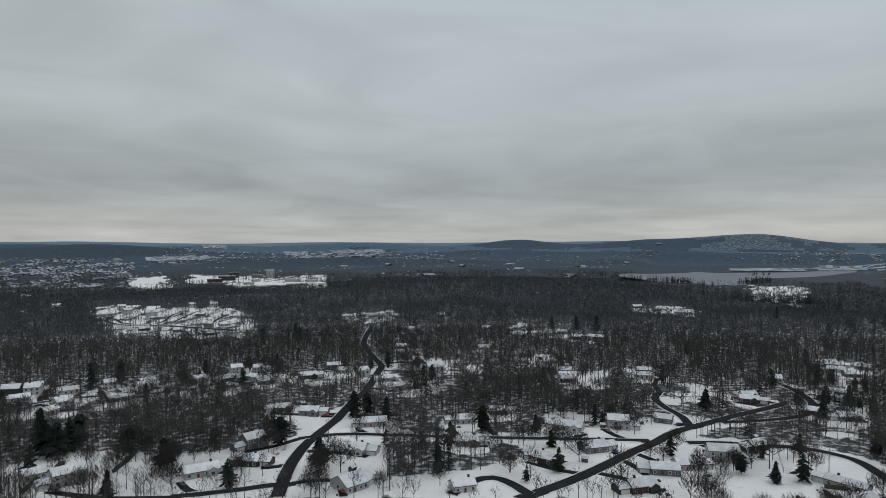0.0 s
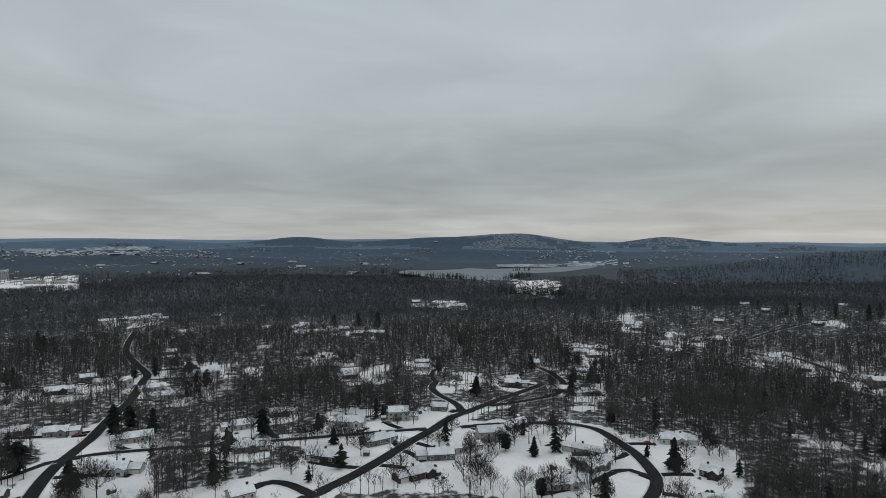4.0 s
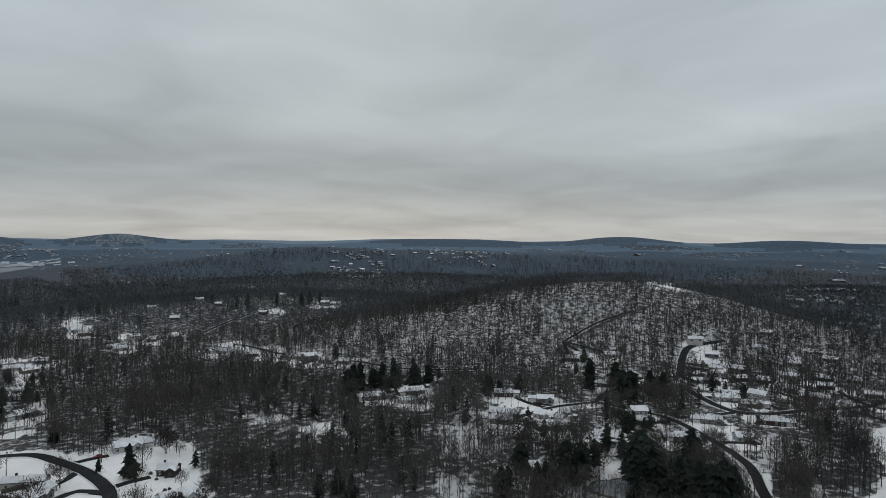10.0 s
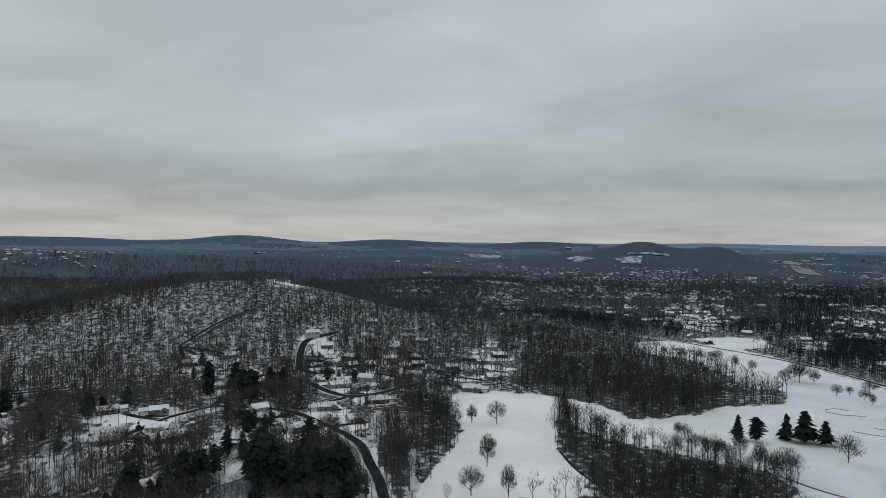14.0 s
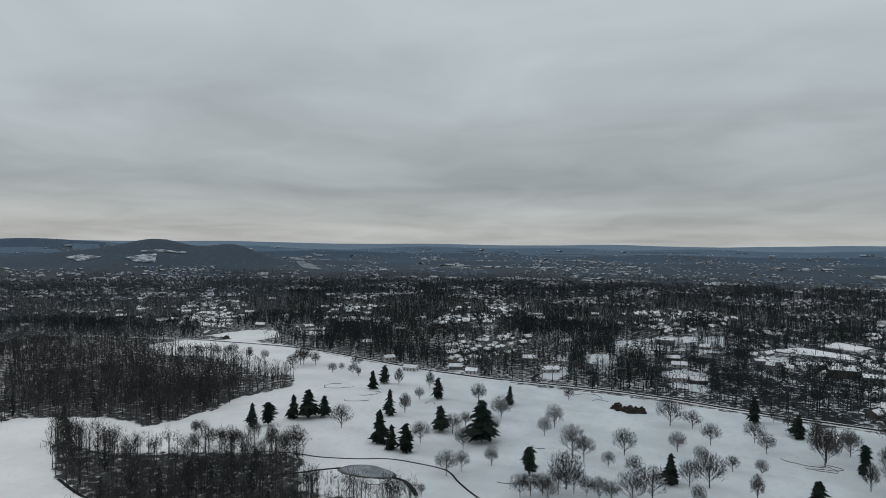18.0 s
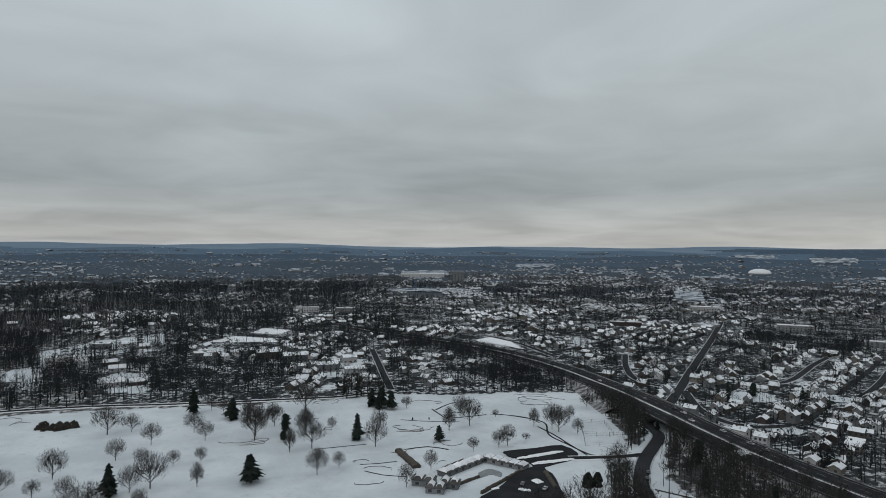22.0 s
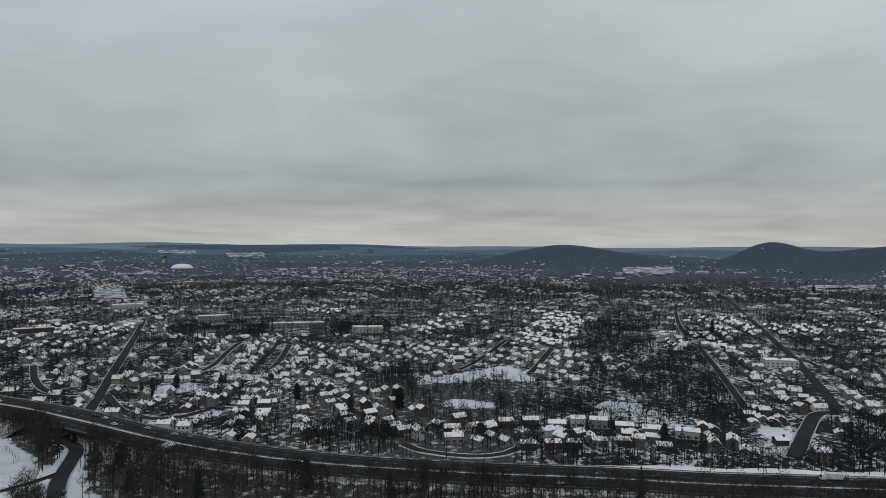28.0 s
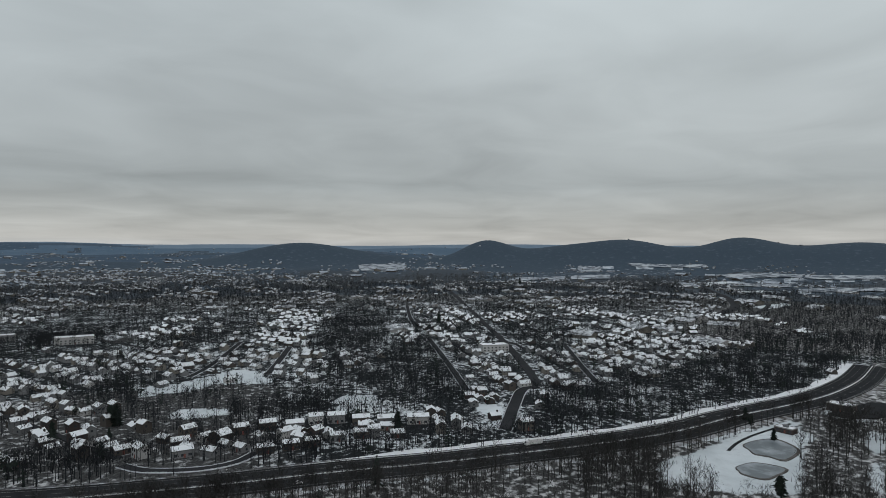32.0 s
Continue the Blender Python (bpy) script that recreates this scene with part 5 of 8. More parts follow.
FENCES += [(-159.6, -395.0, -174.9, -388.4), (-174.9, -388.4, -169.3, -362.9), (-151.2, -366.0, -173.5, -359.3), (-173.5, -359.3, -166.3, -337.8), (-144.1, -346.2, -166.3, -337.8), (-151.2, -366.0, -144.1, -346.2), (-159.6, -395.0, -151.2, -366.0)]
FENCES += [(171.5, 316.5, 195.1, 288.2), (187.7, 353.8, 171.5, 316.5)]
FENCES += [(107.9, -503.1, -2.0, -483.0)]
ISLANDS += [(-98.5, -330.6, -127.4, -338.3, 3.5), (-104.0, -321.1, -128.9, -324.9, 3.5), (-86.7, -288.8, -92.1, -285.5, 2.5), (-74.2, -290.7, -78.2, -291.2, 2.5), (-98.0, -299.4, -99.9, -294.0, 5)]
CARS += [(-221.0, -422.7, -222.1, -406.8, 'grey'), (-227.9, -382.8, -228.5, -366.6, 'white'), (-221.1, -367.6, -220.6, -383.6, 'white'), (-225.8, -392.7, -225.3, -408.5, 'black'), (-235.5, -316.5, -235.7, -303.1, 'grey'), (-222.4, -566.9, -222.8, -539.3, 'black'), (-221.1, -509.0, -222.2, -487.2, 'white'), (-158.2, -298.1, -165.5, -314.6, 'black'), (-237.5, -346.4, -238.2, -334.9, 'silver'), (-192.1, -656.5, -199.4, -629.2, 'grey'), (-213.9, -608.5, -218.5, -587.7, 'black')]
CARS += [(-321.2, -68.7, -326.2, -59.2, 'black'), (-413.9, 79.6, -424.7, 94.0, 'black'), (-431.3, 99.1, -438.0, 109.6, 'black'), (-373.2, 16.0, -378.6, 26.1, 'grey'), (-350.1, -25.2, -355.1, -16.1, 'black'), (-442.0, 117.9, -451.3, 129.6, 'silver'), (-465.4, 145.0, -473.2, 155.1, 'white'), (-310.6, -97.3, -314.5, -89.5, 'grey'), (-497.0, 182.7, -504.2, 193.4, 'black')]
CARS += [(-288.9, -109.5, -292.1, -100.7, 'white'), (-243.7, -325.4, -243.2, -314.4, 'silver'), (-238.9, -374.2, -238.6, -361.9, 'black'), (-374.6, 18.2, -378.5, 27.1, 'black')]
CARS += [(-466.3, 217.4, -476.5, 223.9, 'grey'), (-469.7, 224.4, -481.1, 231.7, 'white'), (-477.9, 234.9, -489.3, 242.4, 'black')]
CARS += [(-153.4, -290.5, -157.0, -300.4, 'black'), (-90.5, -293.9, -94.0, -300.6, 'grey'), (-99.3, -286.3, -102.5, -291.5, 'silver')]
LORRIES += [(-367.5, 5.0, -374.8, 13.3, 'white')]
SHORES += [(470.6, 1690.7, 595.7, 1517.2, 90), (706.6, 1496.6, 804.7, 1554.0, 70), (493.9, 1077.2, 588.8, 1002.3, 90), (577.6, 1508.2, 595.5, 1393.0, 20), (458.8, 1874.7, 459.9, 1652.2, 16), (549.2, 916.0, 609.3, 938.5, 14), (565.3, 775.9, 580.8, 726.3, 14), (914.5, 1907.1, 1007.7, 1904.9, 14)]


rng = np.random.default_rng(7)


def ground_z(x, y):
    return float(height(x, y))


class Solid:
    """Gathers vertices and faces for one mesh."""

    def __init__(self):
        self.v, self.f = [], []

    def add(self, verts, faces):
        k = len(self.v)
        self.v += [tuple(p) for p in verts]
        self.f += [tuple(i + k for i in f) for f in faces]
        return self

    def box(self, x0, y0, z0, x1, y1, z1):
        return self.add([(x0, y0, z0), (x1, y0, z0), (x1, y1, z0), (x0, y1, z0), (x0, y0, z1), (x1, y0, z1), (x1, y1, z1), (x0, y1, z1)],
                        [(0, 3, 2, 1), (4, 5, 6, 7), (0, 1, 5, 4), (1, 2, 6, 5), (2, 3, 7, 6), (3, 0, 4, 7)])

    def cone(self, a, b, ra, rb, n=6):
        """A tapered round bar from a to b."""
        a, b = Vector(a), Vector(b)
        q = (b - a).to_track_quat("Z", "Y")
        ring = [q @ Vector((math.cos(2 * math.pi * i / n), math.sin(2 * math.pi * i / n), 0)) for i in range(n)]
        return self.add([a + p * ra for p in ring] + [b + p * rb for p in ring],
                        [(i, (i + 1) % n, n + (i + 1) % n, n + i) for i in range(n)] + [tuple(range(n))[::-1], tuple(range(n, 2 * n))])

    def mesh(self, name, *materials):
        me = bpy.data.meshes.new(name)
        me.from_pydata(self.v, [], self.f)
        for m in materials:
            me.materials.append(m)
        return me


def part(name, solid, material, parent, label=""):
    ob = new(name, solid if isinstance(solid, bpy.types.Mesh) else solid.mesh(name, material))
    ob.parent = parent
    return tagged(ob, label)


def thing(name, m, label, category, group="", kind=""):
    ob = new(name)
    ob.empty_display_size = 0.5
    ob.matrix_basis = m
    return tagged(ob, label, category, group, kind)


def big_mesh(name, verts, faces, *materials, slots=None):
    """One mesh from arrays: faces all of one size."""
    verts, faces = np.asarray(verts, np.float32), np.asarray(faces, np.int32)
    me = bpy.data.meshes.new(name)
    n, k = faces.shape
    me.vertices.add(len(verts))
    me.vertices.foreach_set("co", verts.ravel())
    me.loops.add(n * k)
    me.loops.foreach_set("vertex_index", faces.ravel())
    me.polygons.add(n)
    me.polygons.foreach_set("loop_start", np.arange(0, n * k, k, dtype=np.int32))
    for m in materials:
        me.materials.append(m)
    if slots is not None:
        me.polygons.foreach_set("material_index", np.asarray(slots, np.int32))
    me.update(calc_edges=True)
    return me


# A raster of the plan in 4 m cells, which tells what stands where.
CELL, HALF = 4.0, 2400.0
SIZE = int(2 * HALF / CELL)
grid = {k: np.zeros((SIZE, SIZE), bool) for k in ("field", "road", "water", "house", "lot", "grove", "yard", "glade", "dense", "front", "bank", "sight")}


def cell(x, y):
    i, j = ((np.asarray(x) + HALF) / CELL).astype(int), ((np.asarray(y) + HALF) / CELL).astype(int)
    return np.clip(i, 0, SIZE - 1), np.clip(j, 0, SIZE - 1)


def inside(x, y, ring):
    hit = np.zeros(np.shape(x), bool)
    for (x0, y0), (x1, y1) in zip(ring, ring[1:] + ring[:1]):
        if y0 != y1:
            hit ^= ((y0 > y) != (y1 > y)) & (x < (x1 - x0) * (y - y0) / (y1 - y0) + x0)
    return hit


def stamp_ring(key, ring):
    xs, ys = zip(*ring)
    (i0, j0), (i1, j1) = cell(min(xs) - 4, min(ys) - 4), cell(max(xs) + 4, max(ys) + 4)
    gx, gy = np.meshgrid((np.arange(i0, i1 + 1) + 0.5) * CELL - HALF, (np.arange(j0, j1 + 1) + 0.5) * CELL - HALF, indexing="ij")
    grid[key][i0:i1 + 1, j0:j1 + 1] |= inside(gx, gy, ring)


def stamp_disc(key, x, y, radius):
    k = int(radius / CELL) + 1
    i, j = cell(x, y)
    for a in range(-k, k + 1):
        for b in range(-k, k + 1):
            if (a * a + b * b) * CELL * CELL <= radius * radius and 0 <= i + a < SIZE and 0 <= j + b < SIZE:
                grid[key][i + a, j + b] = True


def smooth_line(pts, step=5.0):
    """A smooth line through the points, with a point every few metres."""
    p = [np.array(q, float) for q in pts]
    p = [2 * p[0] - p[1]] + p + [2 * p[-1] - p[-2]]
    out = []
    for a, b, c, d in zip(p, p[1:], p[2:], p[3:]):
        n = max(2, int(np.linalg.norm(c - b) / step))
        for k in range(n):
            t = k / n
            out.append(0.5 * (2 * b + (c - a) * t + (2 * a - 5 * b + 4 * c - d) * t * t + (3 * b - a - 3 * c + d) * t ** 3))
    return np.array(out + [p[-2]])


def sides(line):
    d = np.gradient(line, axis=0)
    d /= np.linalg.norm(d, axis=1)[:, None] + 1e-9
    return np.stack([-d[:, 1], d[:, 0]], 1)


for ring in FIELDS:
    stamp_ring("field", ring)
for ring in PONDS + LAKES:
    stamp_ring("water", ring)
for ring in LOTS:
    stamp_ring("lot", ring)
for ring in YARDS:
    stamp_ring("yard", ring)
for ring in GROVES:
    stamp_ring("grove", ring)
for ring in DENSE:
    stamp_ring("dense", ring)
for ring in GLADES:
    # the open ground itself, and wood thinned towards the camera so it shows
    stamp_ring("glade", ring)
    for k in (0.98, 0.96, 0.94, 0.92, 0.90):
        stamp_ring("front", [(x * k, y * k) for x, y in ring])
# trees thinned on the camera's side so that lake and far snow show
for ring in SNOWFIELDS + LAKES[:1]:
    for k in (1.0, 0.98, 0.96, 0.94, 0.92, 0.90):
        stamp_ring("bank", [(x * k, y * k) for x, y in ring])
LINES = []
for kind, label, width, pts in ROADS:
    line = smooth_line(pts)
    if kind == "highway":
        for _ in range(12):
            line[1:-1] = (line[:-2] + 2 * line[1:-1] + line[2:]) / 4
    LINES.append((kind, label, width, line))
    for x, y in line:
        stamp_disc("road", x, y, width / 2 + (1.5 if kind == "road" and x * x + y * y > 450 ** 2 else 4 if kind in ("highway", "street") else 3 if "pine grove" in label else 6 if kind == "road" else 2))
for x, y, w, d, *_ in SUBURB + HALLS:
    far = math.hypot(x, y) > 560
    if 430 < math.hypot(x, y) < 1400 and not 91 < math.degrees(math.atan2(x, y)) < 112:
        for k in range(1, 5):
            stamp_disc("sight", x * (1 - 0.016 * k), y * (1 - 0.016 * k), w * 0.6)
    if math.hypot(x, y) > 760:
        stamp_disc("house", x, y, max(w, d) * 0.5 + 2)
        continue
    if 91 < math.degrees(math.atan2(x, y)) < 112 and math.hypot(x, y) > 430:
        stamp_disc("house", x, y, max(w, d) * 0.5 + 1.5)
        continue
    back = 1 - 9.0 / math.hypot(x, y)
    stamp_disc("house", x, y, max(w, d) * 0.5 + (2 if far else 7))
    stamp_disc("yard" if far else "house", x * back, y * back, max(w, d) * 0.5 + 6)
    if far:
        stamp_disc("yard", x + 12, y - 8, 10)
for x, y, w, d, *_ in TERRACES:
    stamp_disc("house", x, y, max(w, d) * 0.5 + 1)

# The town begins beyond the golf lane and beyond the highway.
HIGHWAY = next(l[3] for l in LINES if l[0] == "highway")
GOLF_EDGE = np.array(GOLF_BORDER, float)
LANE = next(l[3] for l in LINES if "golf course" in l[1])


def bearing(x, y):
    return np.degrees(np.arctan2(x, y)) % 360


def town_edge(b):
    out = []
    for edge in (np.concatenate([LANE, GOLF_EDGE]), HIGHWAY):
        eb, er = bearing(edge[:, 0], edge[:, 1]), np.hypot(edge[:, 0], edge[:, 1])
        o = np.argsort(eb)
        out.append(np.interp(b, eb[o], er[o], left=950, right=760))
    return np.where(np.asarray(b) < 203, out[0], out[1])


def in_town(x, y):
    b, r = bearing(x, y), np.hypot(x, y)
    return (b > 103) & (b < 318) & (r > town_edge(b))


def patches(x, y, size, seed):
    """Smooth noise in patches, from 0 to 1."""
    a = np.zeros(np.shape(x))
    g = np.random.default_rng(seed)
    for _ in range(9):
        th, ph, k = g.uniform(0, 2 * math.pi), g.uniform(0, 2 * math.pi), g.uniform(0.6, 1.9) * 2 * math.pi / size
        a = a + np.sin((x * math.cos(th) + y * math.sin(th)) * k + ph)
    return np.clip(0.5 + a / 7.0, 0, 1)


def built_up(b):
    """From wooded outskirts, 0, to the close-built town, 1."""
    return np.clip((b - 135) / 45, 0.36, 1)


def quarter(x, y):
    """How closely a quarter of the outer town is built, from 0.1 to 1; the rest is wooded."""
    return np.clip(2.8 * patches(x, y, 240, 77) - 0.75, 0.10, 1.0)


def thick_wood(x, y, b):
    """How closely the near woods stand, from 0 to 1."""
    k = np.clip(2.4 * patches(x, y, 130, 21) - 0.3, 0, 1)
    return np.maximum(k * np.where((b > 258) & (b < 300), 0.6, 1.0), np.clip(1.3 - np.abs(b - 240) / 18, 0, 1))


def slope(x, y):
    """The near wooded hill, whose snowy floor shows between the trunks: 1 on it, 0 off it."""
    hill = np.zeros(np.shape(x))
    for b, d, h, across, along in HILLS[:2]:
        sb, cb = math.sin(radians(b)), math.cos(radians(b))
        u, v = x * cb - y * sb, x * sb + y * cb - d
        hill = np.maximum(hill, np.exp(-(u / across / 1.3) ** 4 - (v / along / 1.5) ** 4))
    return hill


def on_hill(x, y):
    """Whether a place lies on one of the wooded far hills."""
    hit = np.zeros(np.shape(x), bool)
    for b, d, h, across, along in HILLS:
        if d > 2200 and h > 29:
            sb, cb = math.sin(radians(b)), math.cos(radians(b))
            u, v = x * cb - y * sb, x * sb + y * cb - d
            hit |= (u / across) ** 2 + (v / along) ** 2 < 2.0
    return hit


# Back streets between the rows of town houses.
STREETS = []
for th, (b0, b1) in ((38, (197, 226)), (62, (226, 252)), (20, (252, 292))):
    c, si = math.cos(radians(th)), math.sin(radians(th))
    for v in np.arange(-1288 + 11.5, 1288, 69):
        run = []
        for u in np.arange(-1200, 1200, 12):
            px, py = u * c - v * si, u * si + v * c
            b, r = float(bearing(px, py)), math.hypot(px, py)
            i, j = cell(px, py)
            ok = b0 <= b < b1 and town_edge(b) + 55 < r < 1050 and not (grid["field"][i, j] or grid["grove"][i, j] or grid["dense"][i, j] or grid["road"][i, j] or grid["house"][i, j])
            if ok:
                run.append((px + rng.normal(0, 0.6), py + rng.normal(0, 0.6)))
            if (not ok or len(run) > 34) and run:
                if len(run) > 7:
                    STREETS.append(smooth_line(run[::3] + [run[-1]], 8.0))
                run = []
for line in STREETS:
    LINES.append(("street", "narrow back street between snowy gardens", 4.6, line))
    for px, py in line:
        stamp_disc("road", px, py, 3.4)


# ---- the ground: one sheet out to the horizon ----
def build_ground():
    turn = 760
    r = 150.0
    radii = []
    while r < 4900:
        radii.append(r)
        r *= 1.0165 if r < 1500 else 1.022
    radii.append(4900.0)
    radii = np.array(radii)
    th = np.arange(turn) * 2 * np.pi / turn
    rr, tt = np.meshgrid(radii, th, indexing="ij")
    x, y = rr * np.sin(tt), rr * np.cos(tt)
    verts = np.stack([x, y, height(x, y)], -1).reshape(-1, 3)
    n = len(radii)
    i, j = np.meshgrid(np.arange(n - 1), np.arange(turn), indexing="ij")
    a, b = i * turn + j, i * turn + (j + 1) % turn
    faces = np.stack([a, a + turn, b + turn, b], -1).reshape(-1, 4)
    mid = verts[faces].mean(1)
    mx, my = mid[:, 0], mid[:, 1]
    mr = np.hypot(mx, my)
    ci, cj = cell(mx, my)
    near = mr < 2350
    field = grid["field"][ci, cj] & near
    slots = np.zeros(len(mid), int)
    town = in_town(mx, my)
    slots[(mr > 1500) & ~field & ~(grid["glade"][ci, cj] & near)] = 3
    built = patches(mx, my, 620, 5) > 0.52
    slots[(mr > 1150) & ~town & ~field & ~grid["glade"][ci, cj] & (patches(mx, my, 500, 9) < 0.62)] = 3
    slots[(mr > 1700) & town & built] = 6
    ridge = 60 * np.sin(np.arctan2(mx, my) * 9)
    # each band farther out takes a ground colour with more haze painted in
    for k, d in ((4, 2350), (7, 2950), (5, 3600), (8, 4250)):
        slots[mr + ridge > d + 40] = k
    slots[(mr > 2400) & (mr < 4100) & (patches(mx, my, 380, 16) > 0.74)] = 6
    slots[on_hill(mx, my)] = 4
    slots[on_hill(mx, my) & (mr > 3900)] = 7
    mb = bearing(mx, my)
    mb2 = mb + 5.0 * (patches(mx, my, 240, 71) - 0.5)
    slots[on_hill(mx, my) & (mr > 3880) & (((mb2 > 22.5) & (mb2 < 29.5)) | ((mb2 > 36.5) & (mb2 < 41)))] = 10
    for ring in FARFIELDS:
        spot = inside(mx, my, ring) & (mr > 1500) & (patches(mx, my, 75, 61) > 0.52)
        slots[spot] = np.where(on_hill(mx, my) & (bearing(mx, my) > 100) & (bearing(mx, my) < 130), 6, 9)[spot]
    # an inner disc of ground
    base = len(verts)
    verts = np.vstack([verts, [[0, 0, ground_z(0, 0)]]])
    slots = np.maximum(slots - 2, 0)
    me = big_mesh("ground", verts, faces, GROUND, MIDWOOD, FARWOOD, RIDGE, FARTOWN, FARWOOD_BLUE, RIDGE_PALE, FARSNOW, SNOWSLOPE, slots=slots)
    bm = bmesh.new()
    bm.from_mesh(me)
    bm.verts.ensure_lookup_table()
    bm.faces.new([bm.verts[k] for k in range(turn)])
    bm.verts.remove(bm.verts[base])
    bm.to_mesh(me)
    bm.free()
    me.shade_smooth()
    # how open the ground lies, and where the town is, softened
    clear = ((grid["field"] | grid["yard"] | grid["house"] | grid["glade"] | grid["lot"]) & ~grid["dense"] | grid["field"] | grid["glade"]).astype(np.float32)
    cx = (np.arange(SIZE) + 0.5) * CELL - HALF
    spots = patches(*np.meshgrid(cx, cx, indexing="ij"), 34, 64)
    turnto = np.degrees(np.arctan2(cx[:, None], cx[None, :]))
    clear = np.where(~grid["field"] & (turnto > 92) & (turnto < 112) & (spots < 0.6), 0.2 * clear, clear)
    clear = np.where((grid["glade"] | grid["yard"]) & ~grid["field"] & (np.hypot(cx[:, None], cx[None, :]) > 400) & (spots < 0.54), 0.25 * clear, clear)
    clear = np.maximum(clear, (grid["road"] & (np.hypot(cx[:, None], cx[None, :]) < 450)).astype(np.float32))
    for _ in range(2):
        clear = (clear + np.roll(clear, 1, 0) + np.roll(clear, -1, 0) + np.roll(clear, 1, 1) + np.roll(clear, -1, 1)) / 5
    vx, vy = verts[:base, 0], verts[:base, 1]
    ci, cj = cell(vx, vy)
    inside_town = in_town(vx, vy)
    # "thin" follows bearing alone and marks where the snow colour is dimmed
    for name, value in (("open", np.where(inside_town & ~grid["field"][ci, cj] & ~grid["glade"][ci, cj], clear[ci, cj] * 0.3, clear[ci, cj])), ("thin", np.clip((bearing(vx, vy) - 115) / 35, 0, 1) * (bearing(vx, vy) < 300)), ("town", inside_town * built_up(bearing(vx, vy)) * (1 - 0.62 * np.clip(1.5 - np.abs(bearing(vx, vy) - 236) / 16, 0, 1) * (np.hypot(vx, vy) < 560)) * (1 - 0.7 * ((bearing(vx, vy) > 283) & (np.hypot(vx, vy) > 800))) * (1 - 0.55 * np.clip((np.hypot(vx, vy) - 700) / 700, 0, 1))),
                        # "deep" darkens the floor by distance, bearing and density, as painted shade
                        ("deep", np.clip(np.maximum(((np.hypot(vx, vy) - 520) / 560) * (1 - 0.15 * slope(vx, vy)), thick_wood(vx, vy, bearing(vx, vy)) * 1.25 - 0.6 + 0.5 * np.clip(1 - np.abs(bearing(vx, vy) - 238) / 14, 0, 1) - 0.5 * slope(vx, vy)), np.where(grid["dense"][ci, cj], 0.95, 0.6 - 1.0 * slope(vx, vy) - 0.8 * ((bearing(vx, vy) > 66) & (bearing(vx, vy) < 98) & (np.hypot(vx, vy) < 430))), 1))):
        me.attributes.new(name, "FLOAT", "POINT").data.foreach_set("value", np.asarray(value, np.float32))
    tagged(new("ground", me), "snow-covered rolling ground with woods and distant ridges", "ground", kind="structure")


build_ground()


def sheet(ring, lift, name, material, label, category, level=None):
    """A flat sheet inside a ring, for water and car parks."""
    # begin in the middle of a side, so that the closed line has no point
    start = ((ring[0][0] + ring[-1][0]) / 2, (ring[0][1] + ring[-1][1]) / 2)
    small = max(p[0] for p in ring) - min(p[0] for p in ring) < 60
    line = smooth_line([start] + list(ring) + [start], 2.5 if small else 12.0)[:-1]
    z = level if level is not None else np.median(height(line[:, 0], line[:, 1])) + lift
    s = Solid()
    n = len(line)
    s.add([(x, y, z) for x, y in line] + [(x, y, z - 0.6) for x, y in line],
          [tuple(range(n))] + [(i, n + i, n + (i + 1) % n, (i + 1) % n) for i in range(n)])
    return tagged(new(name, s.mesh(name, material)), label, category, kind="structure")


for ring in PONDS:
    mx, my = sum(p[0] for p in ring) / len(ring), sum(p[1] for p in ring) / len(ring)
    rim = [(mx + (x - mx) * 1.09, my + (y - my) * 1.09 + 0.5) for x, y in ring]
    sheet(rim, 0.41, "shore", SAND, "dark muddy rim round a frozen pond", "shore")
    sheet(ring, 0.45, "water", PONDICE, "half-frozen pond with patches of snow on its ice", "pond")
sheet(LAKES[0], 0, "water", ICE, "wide grey frozen lake below wooded hills", "lake", 17.8)
s = Solid()
ring = smooth_line(LAKES[1] + LAKES[1][:1], 40.0)[:-1]
s.add([(x, y, ground_z(x, y) + 2.0) for x, y in ring], [tuple(range(len(ring)))])
tagged(new("water", s.mesh("water", ICE)), "distant pale river between hills", "river", kind="structure")
# far snow, dulled and blued to put haze into its colour
HAZEFIELD = mat("bright_far_snow", (0.40, 0.43, 0.46), 0.9, (0.08, 0.095, 0.115), 30, 0.8, 0.50, 0.2, 8)
for a, b, c, d in SNOWFIELDS:
    # a draped sheet with ragged edges, split by dark rows of trees
    s = Solid()
    n, m = 16, 6
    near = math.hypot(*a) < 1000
    rag = lambda k: 0.16 * math.sin(2.1 * k + a[0]) + 0.10 * math.sin(5.3 * k + a[1])
    for j in range(m + 1):
        for i in range(n + 1):
            u = (i + rag(j) * 2) / n
            v = (j + rag(i) * 1.6) / m
            px = (a[0] * (1 - u) + b[0] * u) * (1 - v) + (d[0] * (1 - u) + c[0] * u) * v
            py = (a[1] * (1 - u) + b[1] * u) * (1 - v) + (d[1] * (1 - u) + c[1] * u) * v
            s.v.append((px, py, ground_z(px, py) + (0.7 if near else 2.5)))
    s.f = [(j * (n + 1) + i, j * (n + 1) + i + 1, (j + 1) * (n + 1) + i + 1, (j + 1) * (n + 1) + i) for j in range(m) for i in range(n)]
    tagged(new("snow_field", s.mesh("snow_field", SNOW if near else HAZEFIELD)), "distant snow-covered field between woods", "field", kind="structure")
for ring in LOTS:
    sheet(ring, 0.5, "pavement", ASPHALT, "ploughed dark car park with snow banks", "car park")


